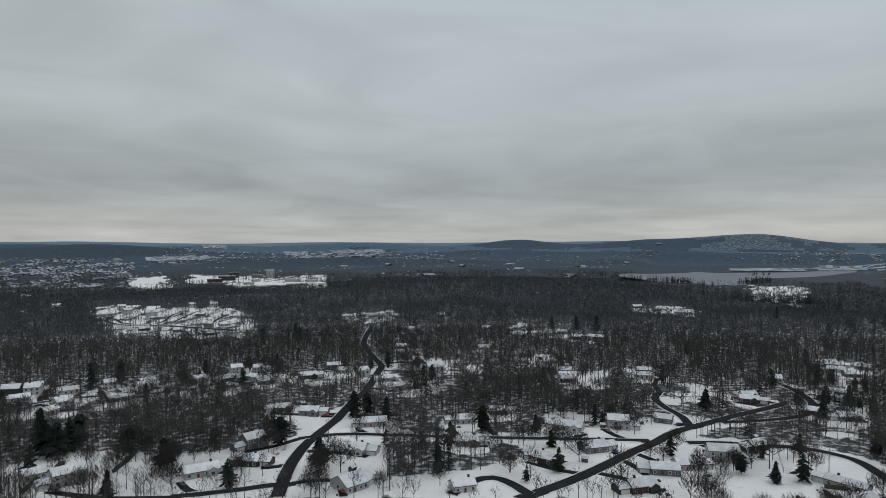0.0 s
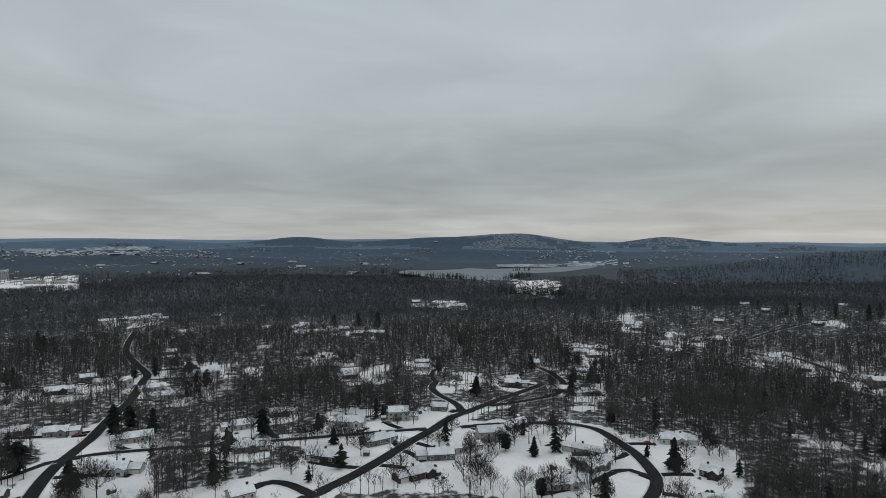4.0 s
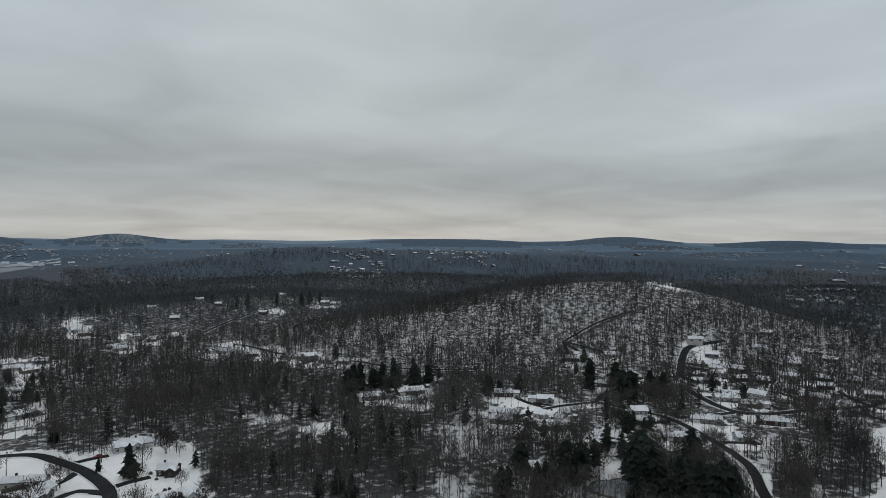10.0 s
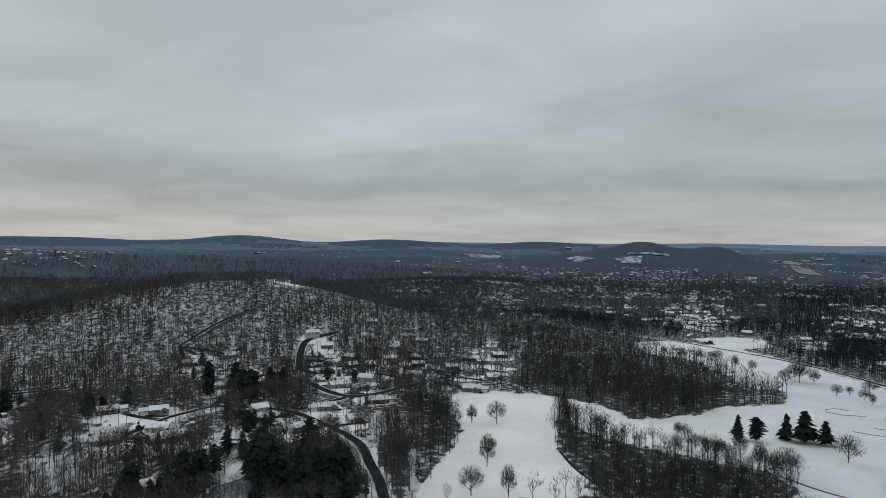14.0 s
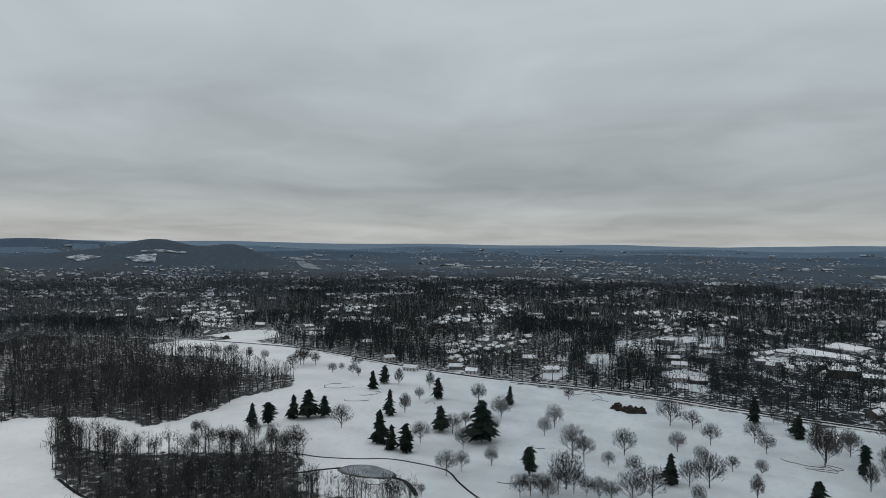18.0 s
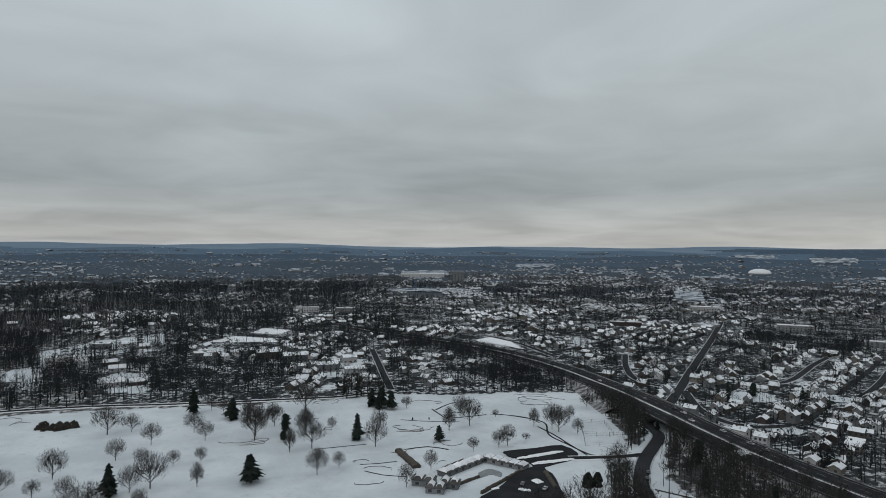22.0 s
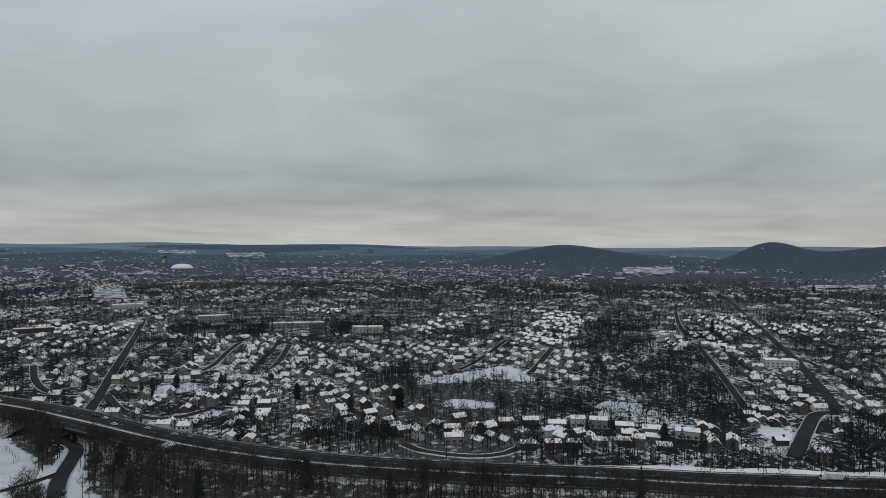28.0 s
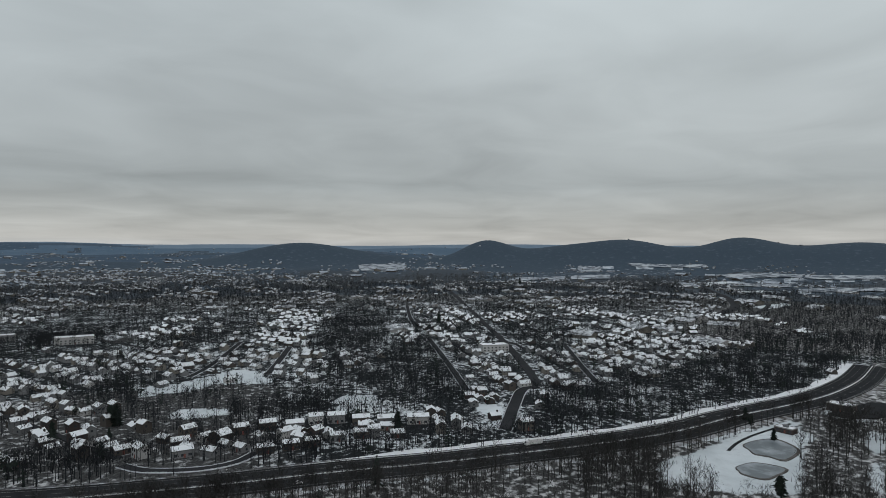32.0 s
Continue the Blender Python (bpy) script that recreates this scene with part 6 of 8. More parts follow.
def ribbon(line, half_left, half_right, lift, drop, name, material, label, category, rise=None):
    """A draped strip with edges of its own. half_left, half_right: its borders from the line, in metres."""
    side = sides(line)
    n = len(line)
    add = np.zeros(n) if rise is None else rise
    a, b = line + side * half_left, line + side * half_right
    za = height(a[:, 0], a[:, 1]) + lift + add
    zb = height(b[:, 0], b[:, 1]) + lift + add
    verts = [(*a[i], za[i]) for i in range(n)] + [(*b[i], zb[i]) for i in range(n)] + [(*a[i], za[i] - drop) for i in range(n)] + [(*b[i], zb[i] - drop) for i in range(n)]
    faces = []
    for i in range(n - 1):
        faces += [(i, n + i, n + i + 1, i + 1), (i, i + 1, 2 * n + i + 1, 2 * n + i), (n + i, 3 * n + i, 3 * n + i + 1, n + i + 1)]
    s = Solid().add(verts, faces)
    return tagged(new(name, s.mesh(name, material)), label, category, kind="structure")


# ---- roads ----
LOOKS = {"road": ASPHALT, "street": OLDASPHALT, "track": SAND, "path": BROOK}
for n_road, (kind, label, width, line) in enumerate(LINES):
    if kind == "highway":
        continue
    lift = 0.40 + 0.012 * (n_road % 9)
    if kind == "path":
        width, lift = width * 0.62, 0.16 + 0.006 * (n_road % 9)
    ribbon(line, width / 2, -width / 2, lift, 0.9, "road" if kind != "path" else "path", LOOKS[kind], label, kind)
    if kind in ("road", "street") and np.hypot(*line[0]) < 1300 and "back street" not in label:
        # low ploughed banks along both edges, open where another road joins
        others = np.concatenate([l[3] for k, l in enumerate(LINES) if k != n_road and l[0] != "path"])
        reach = np.concatenate([np.full(len(l[3]), l[2] / 2 + 3.0) for k, l in enumerate(LINES) if k != n_road and l[0] != "path"])
        side = sides(line)
        for e in (1, -1):
            sol = Solid()
            inner, outer = line + side * e * (width / 2 + 0.1), line + side * e * (width / 2 + 0.9)
            zi, zo = height(inner[:, 0], inner[:, 1]), height(outer[:, 0], outer[:, 1])
            tall = 0.48 + 0.3 * rng.random(len(line))
            for i in range(len(line) - 1):
                if (np.hypot(*(others - inner[i]).T) < reach).any():
                    continue
                mid_a, mid_b = (inner[i] + outer[i]) / 2, (inner[i + 1] + outer[i + 1]) / 2
                sol.add([(*inner[i], zi[i] + 0.1), (*inner[i + 1], zi[i + 1] + 0.1), (*mid_b, zi[i + 1] + tall[i + 1]), (*mid_a, zi[i] + tall[i]), (*outer[i], zo[i] - 0.1), (*outer[i + 1], zo[i + 1] - 0.1)],
                        [(0, 1, 2, 3), (3, 2, 5, 4)])
            if sol.f:
                tagged(new("snow_bank", sol.mesh("snow_bank", SLUSH if kind == "street" else SNOW)), "low ploughed snow bank along the road edge", "snow bank", kind="structure")


# ---- the highway on its embankment ----
POST = Solid().box(-0.07, -0.07, -0.3, 0.07, 0.07, 0.62).mesh("post", STEEL)


def build_highway():
    line = HIGHWAY
    under = next(l[3] for l in LINES if "passing under" in l[1])
    gap = np.linalg.norm(line[:, None] - under[None], axis=2)
    k = np.unravel_index(gap.argmin(), gap.shape)[0]
    cross = line[k]
    along = np.concatenate([[0], np.cumsum(np.linalg.norm(np.diff(line, axis=0), axis=1))])
    s0 = along[k]
    rise = 0.6 + 6.2 * np.exp(-((along - s0) / 95.0) ** 2)
    n = len(line)
    side = sides(line)
    deck = lambda off: np.stack([line[:, 0] + side[:, 0] * off, line[:, 1] + side[:, 1] * off], 1)
    zc = height(line[:, 0], line[:, 1]) + rise
    for _ in range(20):
        zc[1:-1] = (zc[:-2] + zc[1:-1] + zc[2:]) / 3

    def strip(o0, o1, lift, drop, name, material, label, cat, keep=None, parent=None):
        a, b = deck(o0), deck(o1)
        sol = Solid()
        for i in range(n - 1):
            if keep is not None and not keep[i]:
                continue
            sol.add([(*a[i], zc[i] + lift), (*a[i + 1], zc[i + 1] + lift), (*b[i + 1], zc[i + 1] + lift), (*b[i], zc[i] + lift),
                     (*a[i], zc[i] + lift - drop), (*a[i + 1], zc[i + 1] + lift - drop), (*b[i + 1], zc[i + 1] + lift - drop), (*b[i], zc[i] + lift - drop)],
                    [(0, 3, 2, 1), (4, 5, 6, 7), (0, 1, 5, 4), (3, 7, 6, 2)])
        ob = new(name, sol.mesh(name, material))
        if parent is None:
            return tagged(ob, label, cat, kind="structure")
        ob.parent = parent
        return tagged(ob, label)

    strip(15.5, 0.5, 0.0, 0.9, "road", ASPHALT, "dark two-lane highway carriageway with worn lanes", "highway")
    strip(-0.5, -15.5, 0.0, 0.9, "road", ASPHALT, "dark two-lane highway carriageway with worn lanes", "highway")
    strip(0.45, -0.45, 0.28, 0.9, "median", SNOW, "narrow snow-covered highway median", "median")
    for o in (13.0, 2.2, -2.2, -13.0):
        strip(o + 0.12, o - 0.12, 0.012, 0.01, "line_marking", PAINT, "worn white edge line", "road marking")
    dash = (along % 12) < 5.2
    for o in (7.6, -7.6):
        strip(o + 0.11, o - 0.11, 0.012, 0.01, "line_marking", PAINT, "worn white lane dashes", "road marking", dash)
    # steel barrier in the middle and on the outer edges
    for o, lab in ((0.0, "steel crash barrier in the median"), (15.2, "steel crash barrier on the highway edge"), (-15.2, "steel crash barrier on the highway edge")):
        rail = thing("crash_barrier", Matrix(), lab, "barrier", "highway barriers")
        strip(o + 0.09, o - 0.09, 0.95, 0.38, "rail", STEEL, "", "", None, rail)
        p = deck(o)
        for i in range(0, n, 4):
            post = new("post", POST)
            post.parent, post.location = rail, (p[i, 0], p[i, 1], zc[i])
    # banks that slope down from the deck, open at the bridge
    for e in (1, -1):
        sol = Solid()
        a = deck(e * 15.4)
        foot = 15.4 + rise * 1.9 + 5
        b = line + side * (e * foot)[:, None]
        zb = height(b[:, 0], b[:, 1]) - 0.3
        # left open where the lower road cuts through the bank
        wide_open = np.min([np.linalg.norm((a * (1 - u) + b * u)[:, None] - under[None], axis=2).min(axis=1) for u in (0.3, 0.65, 1.0)], axis=0) < 9.5
        for i in range(n - 1):
            if abs(along[i] - s0) < 14 or wide_open[i]:
                continue
            q = [(*a[i], zc[i] - 0.1), (*a[i + 1], zc[i + 1] - 0.1), (*b[i + 1], zb[i + 1]), (*b[i], zb[i])]
            sol.add(q, [(0, 1, 2, 3) if e < 0 else (3, 2, 1, 0)])
        tagged(new("embankment", sol.mesh("embankment", FLOOR)), "snow-covered highway bank", "embankment", kind="structure")
    # a broad snowy verge on the far side, south of the bridge
    swing = bearing(line[:, 0], line[:, 1])
    out_sign = 1 if np.hypot(*deck(20)[n // 2]) > np.hypot(*line[n // 2]) else -1
    inner, outer = out_sign * 15.6, out_sign * (15.9 + 9.0 * np.clip((swing - 250) / 11, 0, 1) * (0.85 + 0.15 * np.sin(along / 9.0)))
    pair = (inner, outer) if out_sign < 0 else (outer, inner)
    strip(*pair, 0.25, 1.4, "snow_bank", SNOW, "broad snow-covered verge beside the highway", "verge", (swing > 250)[:-1])
    # the bridge
    d = line[min(k + 2, n - 1)] - line[max(k - 2, 0)]
    turn = math.atan2(d[1], d[0])
    m = Matrix.Translation((cross[0], cross[1], zc[k])) @ Matrix.Rotation(turn, 4, "Z")
    g = ground_z(*cross) - zc[k]
    bridge = thing("bridge", m, "concrete and dark steel highway bridge over a road", "bridge")
    part("deck", Solid().box(-16, -16.2, -1.1, 16, 16.2, -0.92), CONCRETE, bridge)
    for y in (-13, -8, -3, 3, 8, 13):
        part("girder", Solid().box(-15, y - 0.25, -2.2, 15, y + 0.25, -1.1), DARKSTEEL, bridge)
    for x in (-13.5, 13.5):
        part("abutment", Solid().box(x - 0.8, -15.9, g - 1.0, x + 0.8, 15.9, -1.12), CONCRETE, bridge)
    for y in (-15.9, 15.9):
        part("parapet", Solid().box(-16, y - 0.2, -0.9, 16, y + 0.2, 0.95), CONCRETE, bridge)
    for y in (-9, 0, 9):
        part("pier", Solid().cone((0, y, g - 0.6), (0, y, -2.2), 0.6, 0.5, 8), CONCRETE, bridge)
    return line, side, zc, along, s0


HW_LINE, HW_SIDE, HW_Z, HW_ALONG, HW_CROSS = build_highway()


# ---- houses ----
SHARED = {}


def shared(key, make, *mats):
    if key not in SHARED:
        SHARED[key] = make().mesh(key.split("|")[0], *mats)
    return SHARED[key]


def gable_walls(w, d, h, p, y0=0.0):
    """Walls with gable ends; the ridge runs along x."""
    x, y = w / 2, d / 2
    return Solid().add([(-x, -y, -0.8), (x, -y, -0.8), (x, y, -0.8), (-x, y, -0.8), (-x, -y, h), (x, -y, h), (x, y, h), (-x, y, h), (-x, 0, h + p), (x, 0, h + p)],
                       [(0, 1, 5, 4), (2, 3, 7, 6), (1, 2, 6, 9, 5), (3, 0, 4, 8, 7), (4, 5, 9, 8), (6, 7, 8, 9)])


def roof_slabs(w, d, h, p, over, lift, thick):
    """Two sloping slabs that meet at the ridge."""
    x, y = w / 2 + over, d / 2 + over
    drop = p * over / (d / 2)
    s = Solid()
    for e in (1, -1):
        v = [(-x, e * y, h - drop + lift), (x, e * y, h - drop + lift), (x, 0, h + p + lift), (-x, 0, h + p + lift)]
        v += [(a, b, c + thick) for a, b, c in v]
        s.add(v, [(0, 1, 2, 3), (7, 6, 5, 4), (0, 4, 5, 1), (1, 5, 6, 2), (2, 6, 7, 3), (3, 7, 4, 0)])
    return s


def window_mesh(w, h):
    def make():
        s = Solid().box(-w / 2, -0.06, 0, w / 2, 0.05, h)
        return s
    return shared(f"window|{w}{h}", make, PANE)


def window_frame(w, h):
    def make():
        s = Solid()
        s.box(-w / 2 - 0.14, -0.12, -0.14, w / 2 + 0.14, 0.04, 0).box(-w / 2 - 0.14, -0.12, h, w / 2 + 0.14, 0.04, h + 0.14)
        s.box(-w / 2 - 0.14, -0.12, 0, -w / 2, 0.04, h).box(w / 2, -0.12, 0, w / 2 + 0.14, 0.04, h)
        s.box(-0.04, -0.10, 0, 0.04, 0.03, h)
        return s
    return shared(f"window_frame|{w}{h}", make, TRIM)


def put(name, mesh, parent, x, y, z, turn=0):
    ob = new(name, mesh)
    ob.parent = parent
    ob.matrix_basis = pose(x, y, z, 0, 0, turn)
    return ob


WORDS = {"white": "white-sided", "grey": "grey-sided", "brown": "brown-sided", "brick": "red-brick", "beige": "beige-sided"}


def house(x, y, w, d, storeys, turn, colour, near=True, group="", wing=True, snow=None):
    """A gabled house with snow on its roof."""
    h, p = 2.7 * storeys + 0.4, d * (0.26 if storeys == 1 else 0.30)
    z = ground_z(x, y)
    hs = thing("house", pose(x, y, z, 0, 0, turn), f"{WORDS[colour]} {'two-storey' if storeys > 1 else 'single-storey'} house with a snow-covered gable roof", "house", group)
    wall = part("wall", gable_walls(w, d, h, p), WALLS[colour], hs)
    part("roof", roof_slabs(w, d, h, p, 0.45, 0.02, 0.16), SHINGLE, hs)
    part("roof_snow", roof_slabs(w - 0.3, d - 0.3, h, p, 0.42, 0.24, 0.16), snow or ROOFSNOW, hs, "blanket of snow on the roof")
    q = random.random()
    cx = w * (0.28 if q < 0.5 else -0.22)
    part("chimney", Solid().box(cx - 0.45, -0.1, h + p * 0.4, cx + 0.45, 0.8, h + p + 1.1).box(cx - 0.55, -0.2, h + p + 1.1, cx + 0.55, 0.9, h + p + 1.28), BRICK, hs)
    ww, wh = 1.3, 1.35
    fronts = ((-1, 0),)
    for e, rot in fronts:
        for st in range(storeys):
            k = 3 if w < 12 else 4
            for i in range(k):
                px = (i + 0.5) / k * w - w / 2
                if st == 0 and i == 1 and e < 0:
                    door = put("door", shared("door", lambda: Solid().box(-0.5, -0.09, 0, 0.5, 0.05, 2.05), DOORS), hs, px, -d / 2, 0.15)
                    continue
                put("window", window_mesh(ww, wh), hs, px, e * d / 2, 0.95 + 2.7 * st, rot)
                if near and e < 0:
                    put("window_frame", window_frame(ww, wh), hs, px, e * d / 2, 0.95 + 2.7 * st, rot)
    for e, rot in ((-1, -90), (1, 90)):
        put("window", window_mesh(ww, wh), hs, e * w / 2, 0.6, 0.95 + 2.7 * (storeys - 1), rot)
    if wing and near and q * 10 % 1 < 0.55:
        # a cross wing towards the front with a gable of its own
        le = d / 2 + 1.7
        cw = new("cross_wing")
        cw.parent = hs
        cw.matrix_basis = pose(w * 0.27, -le / 2, 0, 0, 0, 90)
        part("wall", gable_walls(le, 4.8, h - 0.03, 1.45), WALLS[colour], cw)
        part("roof", roof_slabs(le, 4.8, h - 0.03, 1.45, 0.35, 0.03, 0.14), SHINGLE, cw)
        part("roof_snow", roof_slabs(le - 0.2, 4.6, h - 0.03, 1.45, 0.33, 0.23, 0.15), ROOFSNOW, cw)
        put("window", window_mesh(1.7, 1.4), cw, -le / 2, 0, 0.95 + 2.7 * (storeys - 1), -90)
    if wing and near and w > 11:
        # a garage or cross wing
        e = 1 if q < 0.5 else -1
        gw, gd, gh = 6.2, d * 0.78, 2.7
        gx = e * (w / 2 + gw / 2 - 0.05)
        g = new("garage")
        g.parent = hs
        g.matrix_basis = pose(gx, 0.4, 0)
        me = gable_walls(gw, gd, gh, gd * 0.24)
        part("wall", me, WALLS[colour], g)
        part("roof", roof_slabs(gw, gd, gh, gd * 0.24, 0.4, 0.02, 0.14), SHINGLE, g)
        part("roof_snow", roof_slabs(gw - 0.25, gd - 0.25, gh, gd * 0.24, 0.38, 0.22, 0.15), ROOFSNOW, g)
        put("garage_door", shared("garage_door", lambda: Solid().box(-2.3, -0.08, 0, 2.3, 0.05, 2.2).box(-2.3, -0.11, 0.7, 2.3, -0.08, 0.76).box(-2.3, -0.11, 1.4, 2.3, -0.08, 1.46), TRIM), g, 0, -gd / 2, 0.05)
    return hs


def far_house(x, y, w, d, storeys, turn, colour, group):
    """A house that stands farther off: walls, roof, snow, chimney and a few windows."""
    h, p = 2.7 * storeys + 0.4, d * 0.28
    hs = thing("house", pose(x, y, ground_z(x, y), 0, 0, turn), f"{WORDS[colour]} {'two-storey' if storeys > 1 else 'low'} house among trees with a snowy roof", "house", group)
    part("wall", gable_walls(w, d, h, p), WALLS[colour], hs)
    part("roof", roof_slabs(w, d, h, p, 0.45, 0.02, 0.16), SHINGLE, hs)
    part("roof_snow", roof_slabs(w - 0.3, d - 0.3, h, p, 0.42, 0.24, 0.2), ROOFSNOW, hs, "blanket of snow on the roof")
    for px in (-w * 0.28, w * 0.28):
        put("window", window_mesh(1.7, 1.4), hs, px, -d / 2, h - 1.9)
    return hs


for x, y, w, d, st, turn, colour in SUBURB:
    if math.hypot(x, y) > 640:
        far_house(x, y, w, d, st, turn, colour, "houses of the wooded suburb")
    else:
        house(x, y, w, d, st, turn, colour, math.hypot(x, y) < 560, "houses of the wooded suburb")


def hall(x, y, w, d, h, turn, colour, name, label, category, group, gabled):
    """A large building: terrace, school or shed, with rows of windows."""
    b = thing(name, pose(x, y, ground_z(x, y), 0, 0, turn), label, category, group)
    if gabled:
        p = d * 0.22
        part("wall", gable_walls(w, d, h, p), WALLS[colour], b)
        part("roof", roof_slabs(w, d, h, p, 0.4, 0.02, 0.16), SHINGLE, b)
        part("roof_snow", roof_slabs(w - 0.3, d - 0.3, h, p, 0.38, 0.24, 0.18), PATCHYSNOW, b, "blanket of snow on the roof")
    else:
        part("wall", Solid().box(-w / 2, -d / 2, -0.8, w / 2, d / 2, h), WALLS[colour], b)
        rim = Solid()
        for x0, y0, x1, y1 in ((-w / 2 - .2, -d / 2 - .2, w / 2 + .2, -d / 2 + .2), (-w / 2 - .2, d / 2 - .2, w / 2 + .2, d / 2 + .2), (-w / 2 - .2, -d / 2 + .2, -w / 2 + .2, d / 2 - .2), (w / 2 - .2, -d / 2 + .2, w / 2 + .2, d / 2 - .2)):
            rim.box(x0, y0, h, x1, y1, h + 0.6)
        part("parapet", rim, CONCRETE, b)
        part("roof_snow", Solid().box(-w / 2 + .22, -d / 2 + .22, h + 0.01, w / 2 - .22, d / 2 - .22, h + 0.35), ROOFSNOW, b, "blanket of snow on the flat roof")
        for i in range(max(1, int(w / 24))):
            ux = (i + 0.5) / max(1, int(w / 24)) * w - w / 2
            part("roof_unit", Solid().box(ux - 1.4, -1, h + 0.35, ux + 1.4, 1.2, h + 1.8), STEEL, b, "grey ventilation unit")
    rows = max(1, int((h - 0.8) / 2.9))
    cols = min(12, max(3, int(w / 4.2)))
    for st in range(rows):
        for i in range(cols):
            put("window", window_mesh(1.7, 1.4), b, (i + 0.5) / cols * w - w / 2, -d / 2, 0.9 + 2.9 * st)
    put("door", shared("door", lambda: Solid(), DOORS), b, 0.9, -d / 2, 0.1)
    return b


for x, y, w, d, h, turn, colour in TERRACES:
    colour = "grey" if colour == "white" and int(x) % 3 else colour
    hall(x, y, w, d, h, turn, colour, "apartment_block", f"{WORDS[colour]} block of flats with a snowy gable roof", "apartment block", "blocks of flats", True)
for x, y, w, d, h, turn, colour in HALLS:
    tall = h > 20
    hall(x, y, w, d, h, turn, colour, "tower_block" if tall else "hall", f"{WORDS[colour].split('-')[0]} {'tower block with rows of windows' if tall else 'flat-roofed building with snow on its roof'}", "tower block" if tall else "building", "", False)


# ---- the town: rows of houses along hidden streets ----
def town_plots():
    plots = []
    for th, (b0, b1), r1 in ((38, (186, 226), 2250), (62, (226, 252), 2250), (20, (252, 316), 2000), (75, (103, 186), 2100)):
        c, s = math.cos(radians(th)), math.sin(radians(th))
        u = np.arange(-2300, 2300, 12.4)
        v = np.arange(-2300, 2300, 20.5)
        gu, gv = np.meshgrid(u, v, indexing="ij")
        row = np.round(gv / 20.5).astype(int)
        gv = gv + np.where(row % 2 == 0, 3.0, -3.0) + rng.normal(0, 2.6, gu.shape)
        gu = gu + rng.normal(0, 2.8, gu.shape)
        x, y = gu * c - gv * s, gu * s + gv * c
        b, r = bearing(x, y), np.hypot(x, y)
        w = built_up(b)
        ok_far = ~((b + 9 * patches(x, y, 160, 91) > 294) & (r + 260 * patches(x, y, 200, 92) > 1000))
        ok = in_town(x, y) & (b >= b0) & (b < b1) & (r < r1) & (r > town_edge(b) + np.where(b > 278, 80, np.where(b > 222, 44, 26)))
        i, j = cell(x, y)
        ok &= ok_far
        ok &= ~(grid["field"][i, j] | grid["road"][i, j] | grid["house"][i, j] | grid["water"][i, j] | grid["grove"][i, j] | grid["lot"][i, j] | grid["dense"][i, j] | (grid["bank"][i, j] & (r < 950)) | (grid["glade"][i, j] & (rng.random(x.shape) < 0.7)))
        ok &= patches(x, y, 330, 3) < np.where((r < 1000) & (b > 186), 2.0, 0.5 + 0.22 * w)
        ok &= rng.random(x.shape) < np.where((r < 850) & (b > 214), 0.95, 0.92) * np.clip(3.4 * patches(x, y, 190, 14) - (1.55 - 1.0 * w), np.where(r < 850, np.where(b > 214, 0.9, 0.6 * w * w), 0.2 * w), 1)
        ok &= rng.random(x.shape) < np.where(r > 700, quarter(x, y), 1.0)
        ok &= rng.random(x.shape) < np.where((b > 186) & (b < 207) & (r < 840), 0.4, np.where((b > 238) & (b < 262) & (r > 1050), 0.55, 1.0))
        for px, py, k in zip(x[ok], y[ok], row[ok]):
            plots.append((px, py, th + (0 if k % 2 else 180) + rng.normal(0, 7) + (90 if rng.random() < 0.35 else 0)))
    return plots


PLOTS = sorted(town_plots(), key=lambda p: math.hypot(p[0], p[1]))
COLOURS = ["white"] * 2 + ["grey"] * 5 + ["beige"] + ["brown"] * 4 + ["brick"]
town_models = {}
NEAR_TOWN = 112
for k, (x, y, turn) in enumerate(PLOTS[:NEAR_TOWN]):
    c, st = COLOURS[int(rng.integers(len(COLOURS)))], 1 if rng.random() < 0.6 else 2
    key = (c, st, k % 2)
    if key not in town_models:
        town_models[key] = house(x, y, 7.4 if k % 2 else 8.6, 6.0, st, turn, c, False, "houses of the town", False, PATCHYSNOW)
    else:
        copy_thing(town_models[key], pose(x, y, ground_z(x, y), 0, 0, turn))


def joined(name, points, templates, label, category, materials, group=""):
    """Many alike things past counting, as one mesh. templates: (verts, triangles, slots); points: x, y, z, turn, scale xy, scale z, template."""
    V, F, S, base = [], [], [], 0
    pts = np.asarray(points, float)
    for t, (tv, tf, ts) in enumerate(templates):
        p = pts[pts[:, 6] == t]
        if not len(p):
            continue
        c, s = np.cos(p[:, 3]), np.sin(p[:, 3])
        x = (tv[None, :, 0] * c[:, None] - tv[None, :, 1] * s[:, None]) * p[:, 4:5] + p[:, 0:1]
        y = (tv[None, :, 0] * s[:, None] + tv[None, :, 1] * c[:, None]) * p[:, 4:5] + p[:, 1:2]
        z = tv[None, :, 2] * p[:, 5:6] + p[:, 2:3]
        V.append(np.stack([x, y, z], -1).reshape(-1, 3))
        F.append((tf[None] + (np.arange(len(p)) * len(tv))[:, None, None]).reshape(-1, 3) + base)
        S.append(np.tile(ts, len(p)))
        base += len(p) * len(tv)
    me = big_mesh(name, np.concatenate(V), np.concatenate(F), *materials, slots=np.concatenate(S))
    return tagged(new(name, me), label, category, group, kind="stuff")


def triangles(solids):
    """Vertices, triangles and slots of several Solids put together, one slot each."""
    V, F, S = [], [], []
    for k, s in enumerate(solids):
        b = len(V)
        V += s.v
        for f in s.f:
            for i in range(1, len(f) - 1):
                F.append((f[0] + b, f[i] + b, f[i + 1] + b))
                S.append(k)
    return np.array(V, float), np.array(F, int), np.array(S, int)


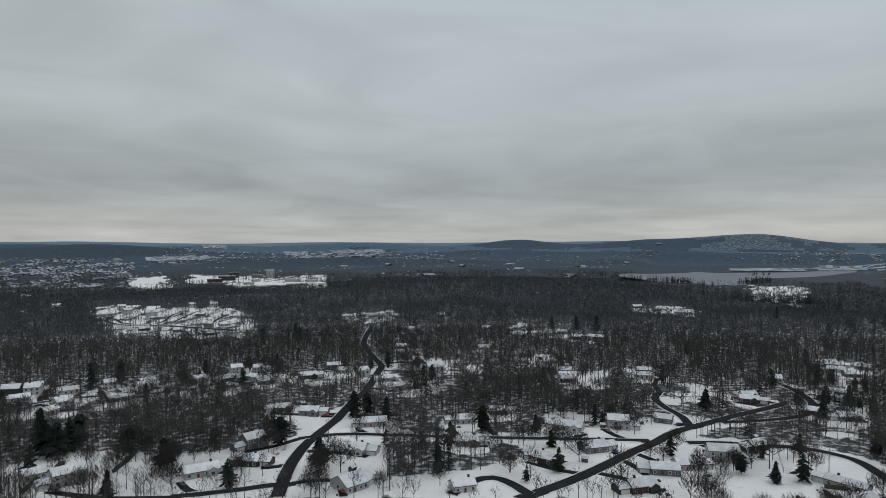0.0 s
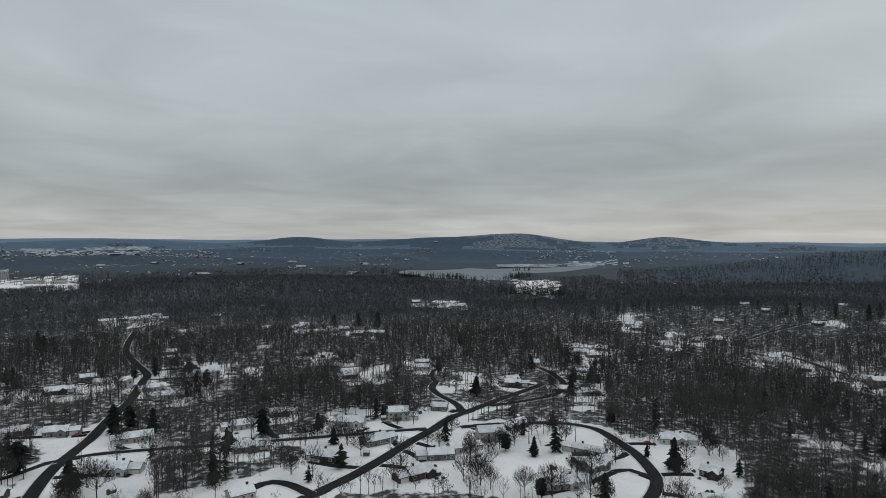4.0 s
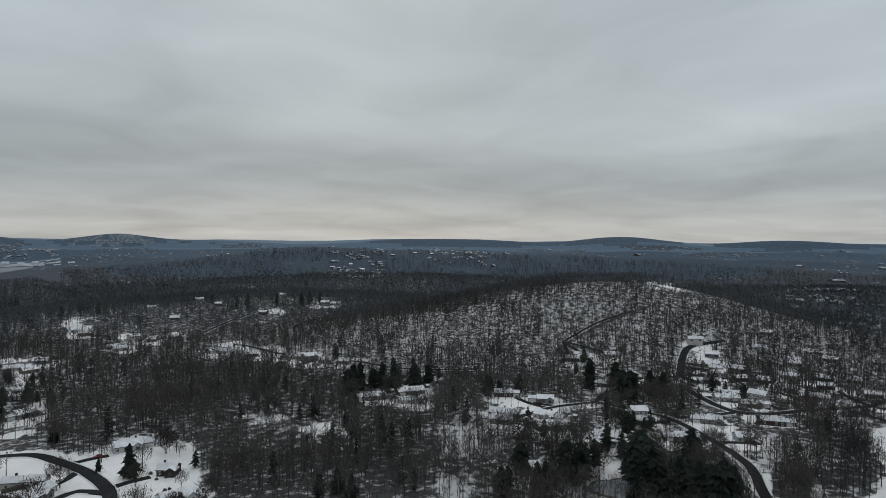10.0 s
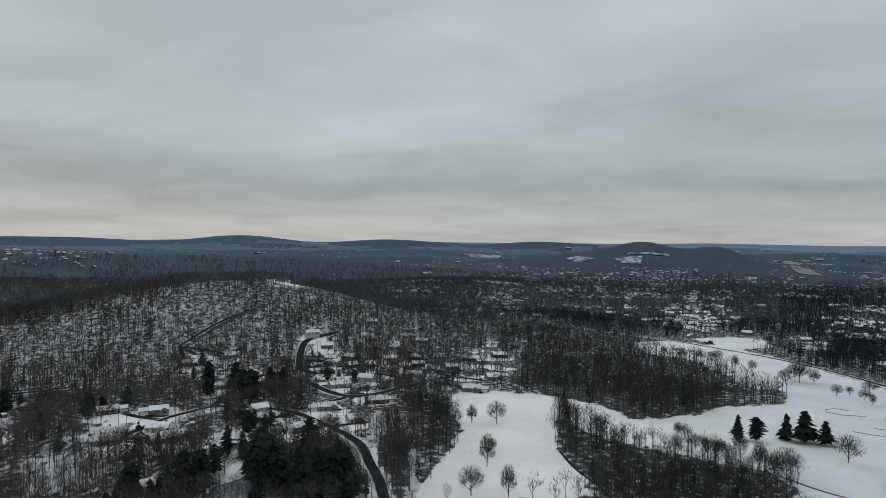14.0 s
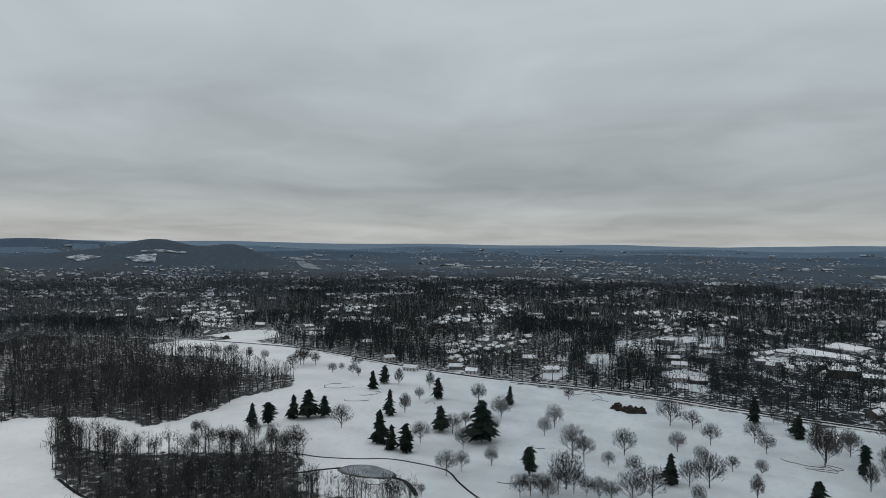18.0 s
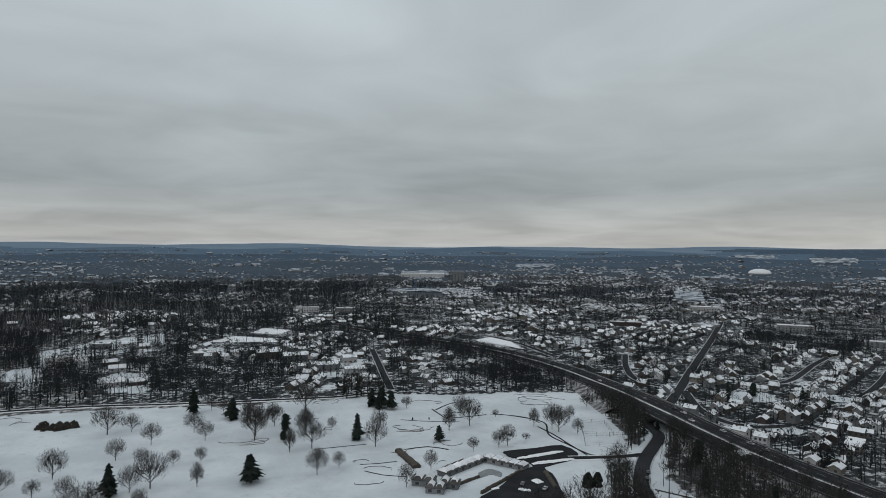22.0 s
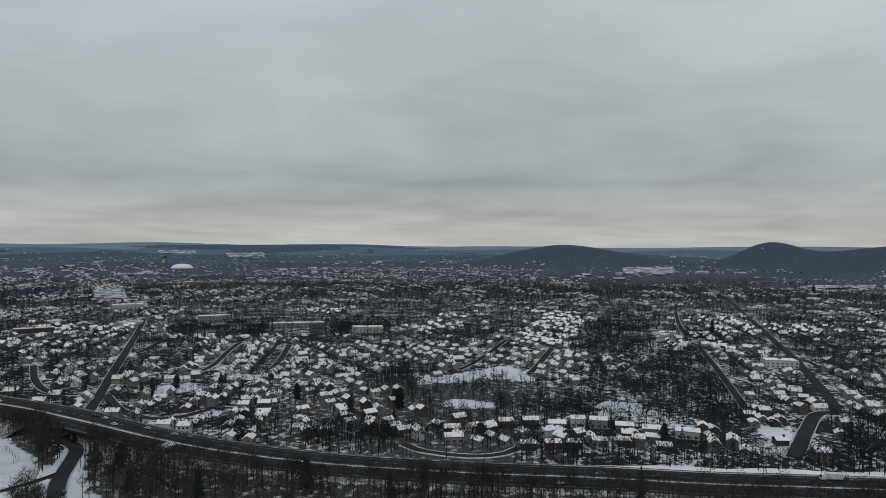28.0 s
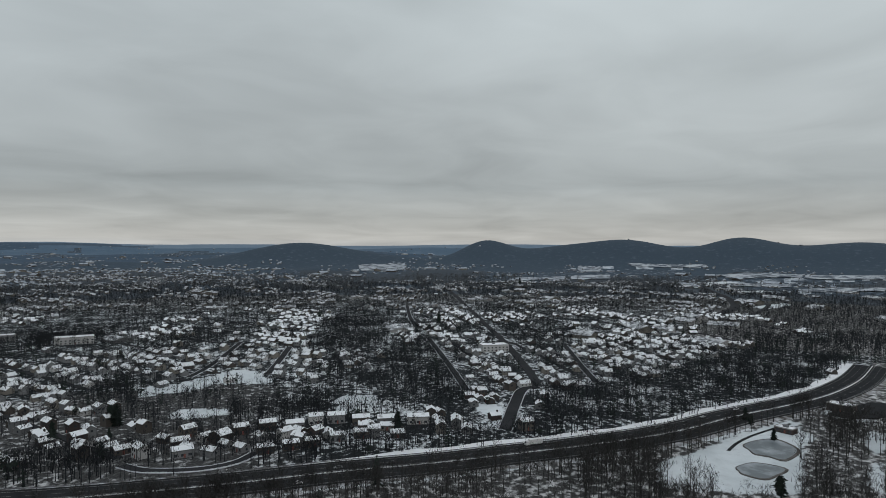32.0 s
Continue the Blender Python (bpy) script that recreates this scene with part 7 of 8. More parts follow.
def small_house(w, d, h, wall_slot):
    p = d * 0.3
    wins = Solid()
    for e in (-1, 1):
        for i in range(3):
            px = (i + 0.5) / 3 * w - w / 2
            wins.add([(px - 0.6, e * (d / 2 + 0.05), h - 1.9), (px + 0.6, e * (d / 2 + 0.05), h - 1.9), (px + 0.6, e * (d / 2 + 0.05), h - 0.6), (px - 0.6, e * (d / 2 + 0.05), h - 0.6)], [(0, 1, 2, 3)])
    walls, roof, snow = gable_walls(w, d, h, p), roof_slabs(w, d, h, p, 0.4, 0.02, 0.16), roof_slabs(w - 0.4, d - 0.5, h, p, 0.4, 0.22, 0.16)
    chim = Solid().box(w * 0.2 - 0.4, 0, h + p * 0.5, w * 0.2 + 0.4, 0.8, h + p + 1.0)
    empty = Solid()
    order = [empty] * 4
    order[wall_slot] = walls
    return triangles([*order, roof, snow, wins, chim])


def tiny_house(w, d, h, wall_slot):
    """A far house: walls, and a roof of which one half may be blown clear of snow."""
    p = d * 0.32
    x, y = w / 2, d / 2
    walls = Solid().add([(-x, -y, -1), (x, -y, -1), (x, y, -1), (-x, y, -1), (-x, -y, h), (x, -y, h), (x, y, h), (-x, y, h), (-x, 0, h + p), (x, 0, h + p)],
                        [(0, 1, 5, 4), (2, 3, 7, 6), (1, 2, 6, 9, 5), (3, 0, 4, 8, 7)])
    x, y = x + 0.5, y + 0.4
    snow = Solid().add([(-x, -y, h - 0.2), (x, -y, h - 0.2), (x, 0, h + p + 0.2), (-x, 0, h + p + 0.2), (-x, y, h - 0.2), (x, y, h - 0.2)], [(0, 1, 2, 3), (3, 2, 5, 4)])
    eaves = Solid().add([(-x, -y, h - 0.2), (x, -y, h - 0.2), (x, -y, h - 0.5), (-x, -y, h - 0.5), (-x, y, h - 0.2), (x, y, h - 0.2), (x, y, h - 0.5), (-x, y, h - 0.5)], [(3, 2, 1, 0), (4, 5, 6, 7)])
    empty = Solid()
    order = [empty] * 4
    order[wall_slot] = walls
    return triangles([*order, eaves, snow, empty, empty])


KIND_SIZES = ((13, 9, 3.0, 0), (11, 9, 4.6, 1), (11, 9, 3.4, 1), (13, 9.5, 3.0, 2), (12, 9, 4.4, 3), (14, 10, 3.0, 2))
HOUSE_KINDS = [small_house(*k) for k in KIND_SIZES] + [tiny_house(*k) for k in KIND_SIZES]
rest = []
for x, y, turn in PLOTS[NEAR_TOWN:]:
    far = 6 if math.hypot(x, y) > 760 else 0
    rest.append((x, y, ground_z(x, y), radians(turn), rng.uniform(0.56, 0.86), rng.uniform(0.66, 1.0), far + rng.choice(6, p=[.15, .25, .2, .15, .13, .12])))
HOUSE_MATS = (WALLS["white"], WALLS["grey"], WALLS["brown"], WALLS["beige"], SHINGLE, PATCHYSNOW, PANE, BRICK)
outer = [p for p in rest if math.hypot(p[0], p[1]) > 1150]
rest = [p for p in rest if math.hypot(p[0], p[1]) <= 1150]
for _ in range(260):
    # long flat sheds and shops among the outer houses
    r, b = rng.uniform(800, 2000), rng.uniform(188, 312)
    x, y = r * math.sin(radians(b)), r * math.cos(radians(b))
    i, j = cell(x, y)
    if patches(x, y, 400, 15) > 0.5 and not (grid["road"][i, j] or grid["grove"][i, j] or grid["field"][i, j]):
        outer.append((x, y, ground_z(x, y), radians(rng.choice([20, 38, 62, 110])), rng.uniform(1.8, 3.6), rng.uniform(0.9, 1.3), 6 + 2 * int(rng.integers(3)) % 6))
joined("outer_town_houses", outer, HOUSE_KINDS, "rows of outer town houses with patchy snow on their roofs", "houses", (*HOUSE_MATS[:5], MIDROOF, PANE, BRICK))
joined("town_houses", rest, HOUSE_KINDS, "rows of small gabled town houses with snowy roofs", "houses", HOUSE_MATS)


# ---- far houses and sheds out to the ridges ----
def far_roofs():
    pts = []
    for r0, r1, n in ((1100, 1700, 500), (1700, 2500, 3000), (2500, 3500, 3600), (3500, 4200, 1000)):
        r, b = np.sqrt(rng.uniform(r0 * r0, r1 * r1, n * 3)), rng.uniform(-40, 320, n * 3)
        x, y = r * np.sin(np.radians(b)), r * np.cos(np.radians(b))
        ok = patches(x, y, 430, 11) > np.where((b > 103) & (b < 318), 0.56, 0.72)
        ok &= ~((b > 36) & (b < 100) & (r < 1500)) & (((b > 103) & (b < 318)) | (rng.random(len(b)) < 0.45))
        i, j = cell(x, y)
        ok &= ~((grid["water"][i, j] | grid["field"][i, j]) & (r < 2300)) & ~(in_town(x, y) & (r < 1900))
        ok &= ~((np.abs(b - 26) < 9) & (r > 1650) & (r < 3500)) & (~on_hill(x, y) | (rng.random(len(b)) < 0.015))
        for px, py in zip(x[ok][:n], y[ok][:n]):
            k = rng.uniform(0.48, 0.75) if rng.random() < 0.95 else rng.uniform(1.6, 2.8)
            pts.append((px, py, ground_z(px, py), rng.uniform(0, 6.28), k, min(k, 1.4), 6 + int(rng.integers(6))))
    # hamlets and suburbs that stand closer together
    for b0, b1, r0, r1, n in ((-36, -26, 1700, 3000, 800), (-24, 0, 2900, 3700, 420), (28, 35, 3350, 3850, 110), (95, 107, 1000, 1700, 260), (56, 61, 1500, 2300, 110), (65, 71, 2000, 2600, 90),
                              (108, 122, 1300, 2300, 300), (150, 160, 2300, 3000, 160), (196, 215, 2000, 2900, 420), (222, 248, 1900, 2700, 520)):
        r, b = np.sqrt(rng.uniform(r0 * r0, r1 * r1, n * 3)), rng.uniform(b0, b1, n * 3)
        x, y = r * np.sin(np.radians(b)), r * np.cos(np.radians(b))
        ok = patches(x, y, 190, 81) > 0.5
        i, j = cell(x, y)
        ok &= ~((grid["water"][i, j] | grid["field"][i, j] | grid["house"][i, j]) & (r < 2300))
        for px, py in zip(x[ok][:n], y[ok][:n]):
            k = rng.uniform(0.6, 1.0)
            pts.append((px, py, ground_z(px, py), rng.uniform(0, 6.28), k, k, 6 + int(rng.integers(6))))
    return pts


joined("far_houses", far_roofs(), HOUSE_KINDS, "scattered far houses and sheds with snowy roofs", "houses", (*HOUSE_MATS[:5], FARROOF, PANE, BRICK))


# ---- trees ----
def spike(sol, a, b, r, n=3):
    """A thin pyramid from a to its tip b."""
    a, b = Vector(a), Vector(b)
    q = (b - a).to_track_quat("Z", "Y")
    ring = [a + q @ Vector((math.cos(6.283 * i / n), math.sin(6.283 * i / n), 0)) * r for i in range(n)]
    sol.add(ring + [b], [(i, (i + 1) % n, n) for i in range(n)])


def bare_tree(seed, limbs, twigs, sprays, radius, low=0.30, thick=1.0, spray=0.13, loose=0.0):
    """A leafless tree 1 m high: trunk, limbs and twigs as thin pyramids, and sprays of fine twigs. Gives trunk and crown Solids."""
    g = random.Random(seed)
    trunk, crown = Solid(), Solid()
    mid, half = (low + 1.0) / 2, (1.0 - low) / 2
    spike(trunk, (0, 0, -0.03), (g.uniform(-.03, .03), g.uniform(-.03, .03), 0.9), 0.016 * max(thick, 1.0), 3 if limbs < 9 else 5)

    def rim(az, up, k=1.0):
        c = math.sqrt(max(0.0, 1 - up * up))
        return Vector((math.cos(az) * c * radius * k, math.sin(az) * c * radius * k, mid + up * half * k))

    for i in range(limbs):
        az, up = 2.4 * i + g.uniform(-.4, .4), g.uniform(-0.35, 0.95)
        a = Vector((0, 0, low * 0.75 + (0.4 * (up + 0.35)) * 0.55))
        b = rim(az, up, g.uniform(0.8, 1.0))
        spike(trunk, a, b, 0.0085 * thick)
        for k in range(twigs):
            c = a.lerp(b, g.uniform(0.35, 0.8))
            e = rim(az + g.uniform(-.8, .8), min(1, max(-0.8, up + g.uniform(-.5, .5))), g.uniform(0.8, 1.05))
            spike(crown, c, e, 0.0045 * thick)
    for i in range(sprays):
        k = g.random() ** 0.45
        az, up = g.uniform(0, 6.283), g.uniform(-0.6, 1.0)
        c = rim(az, up, k)
        d = (c - Vector((0, 0, low * 0.8))).normalized() + Vector((0, 0, 0.35)) + Vector((g.uniform(-.5, .5), g.uniform(-.5, .5), g.uniform(-.4, .5)))
        d = d + Vector((g.uniform(-1, 1), g.uniform(-1, 1), g.uniform(-1.2, 0.6))) * loose * 1.5
        d = d.normalized() * spray * g.uniform(0.6, 1.3)
        c = c - d * 0.6
        w = d.cross(Vector((g.uniform(-1, 1), g.uniform(-1, 1), g.uniform(-1, 1)))).normalized() * 0.0085 * thick
        crown.add([c - w, c + w, c + d], [(0, 1, 2)])
    return trunk, crown


def conifer(seed, whorls, blades, slim, full=0.65, low=0.08):
    """A conifer 1 m high: trunk, and drooping boughs in whorls. Gives trunk and crown Solids."""
    g = random.Random(seed)
    trunk, crown = Solid(), Solid()
    trunk.cone((0, 0, -0.03), (0, 0, 0.96), 0.018, 0.003, 4)
    for i in range(whorls):
        t = (i + 0.3 * g.random()) / whorls
        base = low + (0.97 - low) * t
        rad = slim * (1 - t) ** full * (0.62 + 0.38 * min(1, t / 0.22)) * g.uniform(0.45, 1.15) + 0.02
        lean = g.uniform(0, 6.283)
        for k in range(blades):
            if g.random() < 0.08:
                continue
            az = 6.283 * (k + g.uniform(-.35, .35)) / blades + i * 0.7
            le = rad * g.uniform(0.5, 1.2) * (1 + 0.22 * math.cos(az - lean))
            c, s = math.cos(az), math.sin(az)
            z = base + g.uniform(-0.035, 0.035)
            w = le * g.uniform(0.16, 0.34)
            tip = Vector((c * le, s * le, z - le * g.uniform(0.0, 0.35)))
            m = Vector((c * le * 0.55, s * le * 0.55, z + 0.015))
            crown.add([(0, 0, z + 0.05), (m.x - s * w, m.y + c * w, m.z - 0.035), (m.x + s * w, m.y - c * w, m.z - 0.035), tip, (m.x, m.y, m.z + 0.02)],
                      [(0, 1, 4), (0, 4, 2), (1, 3, 4), (4, 3, 2)])
    return trunk, crown


# Single trees of the golf course and the gardens, each a thing.
BARE_MODELS = [bare_tree(20 + k, 20, 10, 700, r, lo, 0.64, 0.115, 0.25) for k, (r, lo) in enumerate(((0.45, 0.16), (0.40, 0.15), (0.49, 0.18), (0.29, 0.12), (0.42, 0.16), (0.46, 0.22)))]
CONIFER_MODELS = [conifer(40 + k, 22, 12, w, f, lo) for k, (w, f, lo) in enumerate(((0.34, 0.42, 0.10), (0.40, 0.36, 0.14), (0.30, 0.5, 0.06), (0.37, 0.32, 0.18)))]
tree_meshes = {}
for kind, models, mats in (("b", BARE_MODELS, (BARK, TWIGS)), ("c", CONIFER_MODELS, (BARK, NEEDLES))):
    for k, (t, c) in enumerate(models):
        tree_meshes[kind, k] = (t.mesh("trunk", mats[0]), c.mesh("crown", mats[1]))


def single_tree(x, y, h, kind, group):
    k = int(rng.integers(len(BARE_MODELS if kind == "b" else CONIFER_MODELS)))
    m = pose(x, y, ground_z(x, y) - 0.1, 0, 0, rng.uniform(0, 360)) @ Matrix.Diagonal((h * rng.uniform(0.9, 1.15),) * 2 + (h, 1))
    label = ("tall " if h > 14 else "small ") + ("leafless deciduous tree standing in snow" if kind == "b" else "dark green conifer standing in snow")
    tree = thing("tree", m, label, "tree", group)
    for name, me in zip(("trunk", "crown"), tree_meshes[kind, k]):
        o = new(name, me)
        o.parent = tree
    return tree


for x, y, h, kind in SINGLE_TREES:
    if x * x + y * y < 300 ** 2 and kind == "b":
        h = min(h, 14)
    single_tree(x, y, h * (1.12 if kind == "b" else 0.95), kind, "trees of the golf course")
CONIFERS.sort(key=lambda p: math.hypot(p[0], p[1]))
for x, y, h in CONIFERS[:80]:
    single_tree(x, y, h, "c", "dark conifers")


def plant(r0, r1, b0, b1, per, want, seed):
    """Random places in a ring sector, one in `per` square metres, that pass the test."""
    g = np.random.default_rng(seed)
    area = math.radians(b1 - b0) * (r1 * r1 - r0 * r0) / 2
    n = int(area / per)
    r, b = np.sqrt(g.uniform(r0 * r0, r1 * r1, n)), g.uniform(b0, b1, n)
    x, y = r * np.sin(np.radians(b)), r * np.cos(np.radians(b))
    i, j = cell(x, y)
    ok = ~(grid["road"][i, j] | grid["house"][i, j] | grid["water"][i, j] | grid["lot"][i, j] | grid["field"][i, j]) | (r > 2350)
    ok &= ~grid["yard"][i, j] | (g.random(n) < np.where(r < 400, 0.04, np.where((b > 90) & (b < 112), 1.0, np.where(r < 430, 0.4, 0.88))))
    ok &= ~grid["glade"][i, j] | (g.random(n) < np.where(r < 420, 0.15, np.where(r < 900, 0.6, 0.42))) | (r > 2350)
    ok &= ~grid["front"][i, j] | grid["dense"][i, j] | (g.random(n) < np.where(r < 520, 0.35, 0.75)) | (r > 2350)
    ok &= ~grid["sight"][i, j] | grid["dense"][i, j] | (g.random(n) < 0.35)
    ok &= ~grid["bank"][i, j] | (g.random(n) < 0.07) | (r > 2350)
    ok &= want(x, y, b % 360, r)
    return x[ok], y[ok]


def wood(x, y, b, r):
    thick = np.clip(thick_wood(x, y, b), np.where((b > 258) & (b < 300), 0.12, np.where(r < 500, np.where((b > 66) & (b < 98) & (r < 430), 0.3, np.where(r < 400, 0.5, 0.75)), 0.85)), 1)
    thick = np.maximum(thick, 0.95 * slope(x, y))
    thick = np.where((b > 91) & (b < 112) & (r > 430), 1.0, thick)
    thick = np.where(grid["dense"][cell(x, y)], 1.0, thick)
    thick = np.where((b > 262) & (b < 302) & (r > town_edge(b) - 46), np.maximum(thick, 0.8), thick)
    thick = np.where((r < 300) & ((b < 62) | (b > 300)), 0.2, thick)
    # an open wood of tall trunks on snow before the highway bank
    open_wood = (b > 208) & (b < 258) & (r < town_edge(b) - 42) & (np.random.default_rng(15).random(len(x)) > np.where(r < 295, 0.44, 0.66))
    open_wood = open_wood | ((r < 290) & (b > 97.5) & (b < 113.5) & (np.random.default_rng(16).random(len(x)) > 0.12))
    return ~in_town(x, y) & ~open_wood & (((b > 203) & (b < 215)) | (np.random.default_rng(5).random(len(x)) < thick))


def town_wood(x, y, b, r):
    p = np.where((r < 1000) & (b > 186), 0.0, patches(x, y, 330, 3))
    keep = np.where(r < 900, np.clip(2.7 * patches(x, y, 110, 8) - np.where(b < 194, 0.95, np.where(b < 240, 0.28, 0.80)), 0.12, 1), np.clip(1.9 * patches(x, y, 210, 18) - 0.3, 0.3, 1))
    keep = np.where((b > 212) & (b < 252) & (r < 900), keep * 0.7, keep)
    w = built_up(b)
    keep = keep * w + np.clip(3.2 * patches(x, y, 150, 19) - 0.85, 0.10, 1) * (1 - w)
    keep = np.where((b > 190) & (b < 214) & (r < 950), np.maximum(keep, 0.85), keep)
    keep = np.where(r > 700, np.maximum(keep * 0.8, 1.05 - quarter(x, y)), keep)
    keep = np.where((b + 9 * patches(x, y, 160, 91) > 294) & (r + 260 * patches(x, y, 200, 92) > 1000), 0.85, keep)
    return in_town(x, y) & (np.random.default_rng(6).random(len(x)) < np.where((p > 0.56 + 0.14 * w) | (grid["dense"][cell(x, y)] & (b < 242)), 1.0, np.where(grid["dense"][cell(x, y)], 0.7, keep)))


def belt_wood(x, y, b, r):
    """Close trees behind the highway and in the groves of the town."""
    belt = (r < town_edge(b) + np.where((b > 222) & (b < 248), 68, 46)) & (b > 215) & (b < 300)
    return in_town(x, y) & (belt | grid["grove"][cell(x, y)] | grid["dense"][cell(x, y)]) & (np.random.default_rng(9).random(len(x)) < np.where(grid["dense"][cell(x, y)], np.where(b < 242, 0.7, 0.4), np.where((b > 228) & (b < 275) & ~grid["grove"][cell(x, y)], 0.60, 0.10) + np.where(grid["grove"][cell(x, y)] & (b > 242), 0.45, 0.85) * patches(x, y, 70, 12)))


def wood_mesh(name, xs, ys, templates, h0, h1, label, mats, seed, conifers=0.0, n_bare=None):
    g = np.random.default_rng(seed)
    n = len(xs)
    hh = g.uniform(h0, h1, n) * (0.85 + 0.3 * patches(xs, ys, 120, 33))
    kind = g.integers(0, n_bare or len(templates), n)
    if conifers:
        c = g.random(n) < conifers * 2 * patches(xs, ys, 180, 41)
        kind[c] = g.integers(n_bare, len(templates), c.sum())
    pts = np.stack([xs, ys, height(xs, ys) - 0.15, g.uniform(0, 6.28, n), hh * g.uniform(0.85, 1.15, n), hh, kind], 1)
    joined(name, pts, templates, label, "woodland", mats)


WOOD_MATS = (BARK, CANOPY, NEEDLES)
TOWN_MATS = (SHADEBARK, SHADEBARK, NEEDLES)
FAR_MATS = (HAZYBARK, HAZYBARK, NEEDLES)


def as_template(model, slots):
    v, f, s = triangles(model)
    return v, f, np.array(slots)[s]


NEAR_T = [as_template(bare_tree(60 + k, 6, 0, 46, r, lo, 0.72, 0.15, 0.5), (0, 1)) for k, (r, lo) in enumerate(((0.25, 0.42), (0.21, 0.48), (0.29, 0.38), (0.23, 0.45)))]
NEAR_C = [as_template(conifer(70 + k, 9, 6, w), (0, 2)) for k, w in enumerate((0.24, 0.30))]
MID_T = [as_template(bare_tree(80 + k, 1, 0, 12, r, lo, 1.5, 0.24, 0.6), (0, 1)) for k, (r, lo) in enumerate(((0.26, 0.42), (0.22, 0.50), (0.30, 0.38)))]
MID_C = [as_template(conifer(85 + k, 5, 5, w), (0, 2)) for k, w in enumerate((0.26, 0.32))]
FAR_T = [as_template(bare_tree(90 + k, 0, 0, 7, r, lo, 2.6, 0.30, 0.8), (0, 1)) for k, (r, lo) in enumerate(((0.32, 0.36), (0.28, 0.42), (0.36, 0.36)))]
COARSE_T = [as_template(bare_tree(190 + k, 0, 0, 4, r, lo, 4.0, 0.30, 1.0), (0, 1)) for k, (r, lo) in enumerate(((0.40, 0.3), (0.36, 0.36), (0.44, 0.3)))]
FAR_C = [as_template(conifer(95 + k, 3, 4, w), (0, 2)) for k, w in enumerate((0.28, 0.34))]

LABEL = "dense bare winter woodland with grey-brown trunks"
for k, (b0, b1) in enumerate(((-42, 20), (20, 70), (70, 98), (98, 140), (180, 230), (230, 300))):
    xs, ys = plant(262, 500, b0, b1, (20, 18, 15, 21, 13, 13)[k], wood, 100 + k)
    wood_mesh("woodland", xs, ys, NEAR_T + NEAR_C, 12, 19, LABEL, (NEARBARK, NEARCANOPY, NEEDLES) if b0 < 90 else (GREYBARK, GREYBARK, NEEDLES) if b0 < 180 else (BROWNBARK, BROWNBARK, NEEDLES), 200 + k, 0.02 if b0 < 180 else 0.006, len(NEAR_T))
for k, (b0, b1) in enumerate(((-42, 30), (30, 70), (70, 97), (97, 140))):
    xs, ys = plant(500, 800, b0, b1, 28 if k < 3 else 36, wood, 110 + k)
    wood_mesh("woodland", xs, ys, MID_T + MID_C, 12, 18, LABEL, WOOD_MATS if b0 < 90 else (GREYBARK, GREYBARK, NEEDLES), 210 + k, 0.03, len(MID_T))
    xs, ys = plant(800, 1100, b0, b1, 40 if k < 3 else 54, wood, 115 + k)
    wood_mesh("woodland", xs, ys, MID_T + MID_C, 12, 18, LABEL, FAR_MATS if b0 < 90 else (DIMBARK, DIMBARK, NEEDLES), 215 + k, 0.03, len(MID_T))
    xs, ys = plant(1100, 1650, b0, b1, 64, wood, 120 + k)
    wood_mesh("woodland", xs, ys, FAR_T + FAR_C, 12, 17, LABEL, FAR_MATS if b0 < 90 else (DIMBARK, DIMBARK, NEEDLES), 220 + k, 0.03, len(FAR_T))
xs, ys = plant(500, 1020, 178, 202, 34, wood, 118)
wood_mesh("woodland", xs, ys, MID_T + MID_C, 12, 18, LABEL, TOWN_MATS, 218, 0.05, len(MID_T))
xs, ys = plant(450, 1000, 103, 186, 42, town_wood, 133)
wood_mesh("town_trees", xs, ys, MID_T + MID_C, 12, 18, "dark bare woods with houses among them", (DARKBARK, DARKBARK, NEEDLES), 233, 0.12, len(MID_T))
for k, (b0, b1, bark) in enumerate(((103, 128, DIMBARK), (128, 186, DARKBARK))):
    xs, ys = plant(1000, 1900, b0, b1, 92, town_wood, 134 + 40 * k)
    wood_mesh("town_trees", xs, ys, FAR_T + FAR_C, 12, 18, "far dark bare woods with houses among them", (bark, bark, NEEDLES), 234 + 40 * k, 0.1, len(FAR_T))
xs, ys = plant(380, 900, 186, 316, 42, town_wood, 130)
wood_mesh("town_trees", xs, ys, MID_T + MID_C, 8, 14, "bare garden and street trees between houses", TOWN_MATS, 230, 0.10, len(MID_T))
xs, ys = plant(330, 950, 130, 316, 16, belt_wood, 132)
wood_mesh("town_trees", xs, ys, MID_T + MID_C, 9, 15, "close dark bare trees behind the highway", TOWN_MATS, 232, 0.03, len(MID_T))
xs, ys = plant(900, 1900, 186, 316, 88, town_wood, 131)
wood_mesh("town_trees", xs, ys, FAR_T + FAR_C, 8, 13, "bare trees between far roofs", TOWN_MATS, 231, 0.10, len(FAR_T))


def far_wood(x, y, b, r):
    return (patches(x, y, 300, 51) > 0.18) & ~((np.abs(b - 26) < 9) & (r > 1600) & (r < 3400))


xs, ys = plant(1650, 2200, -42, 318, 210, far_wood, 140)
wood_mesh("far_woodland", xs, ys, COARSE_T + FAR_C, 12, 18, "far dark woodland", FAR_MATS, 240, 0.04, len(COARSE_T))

# Pines along the lake shore and on its headland.
pts = []
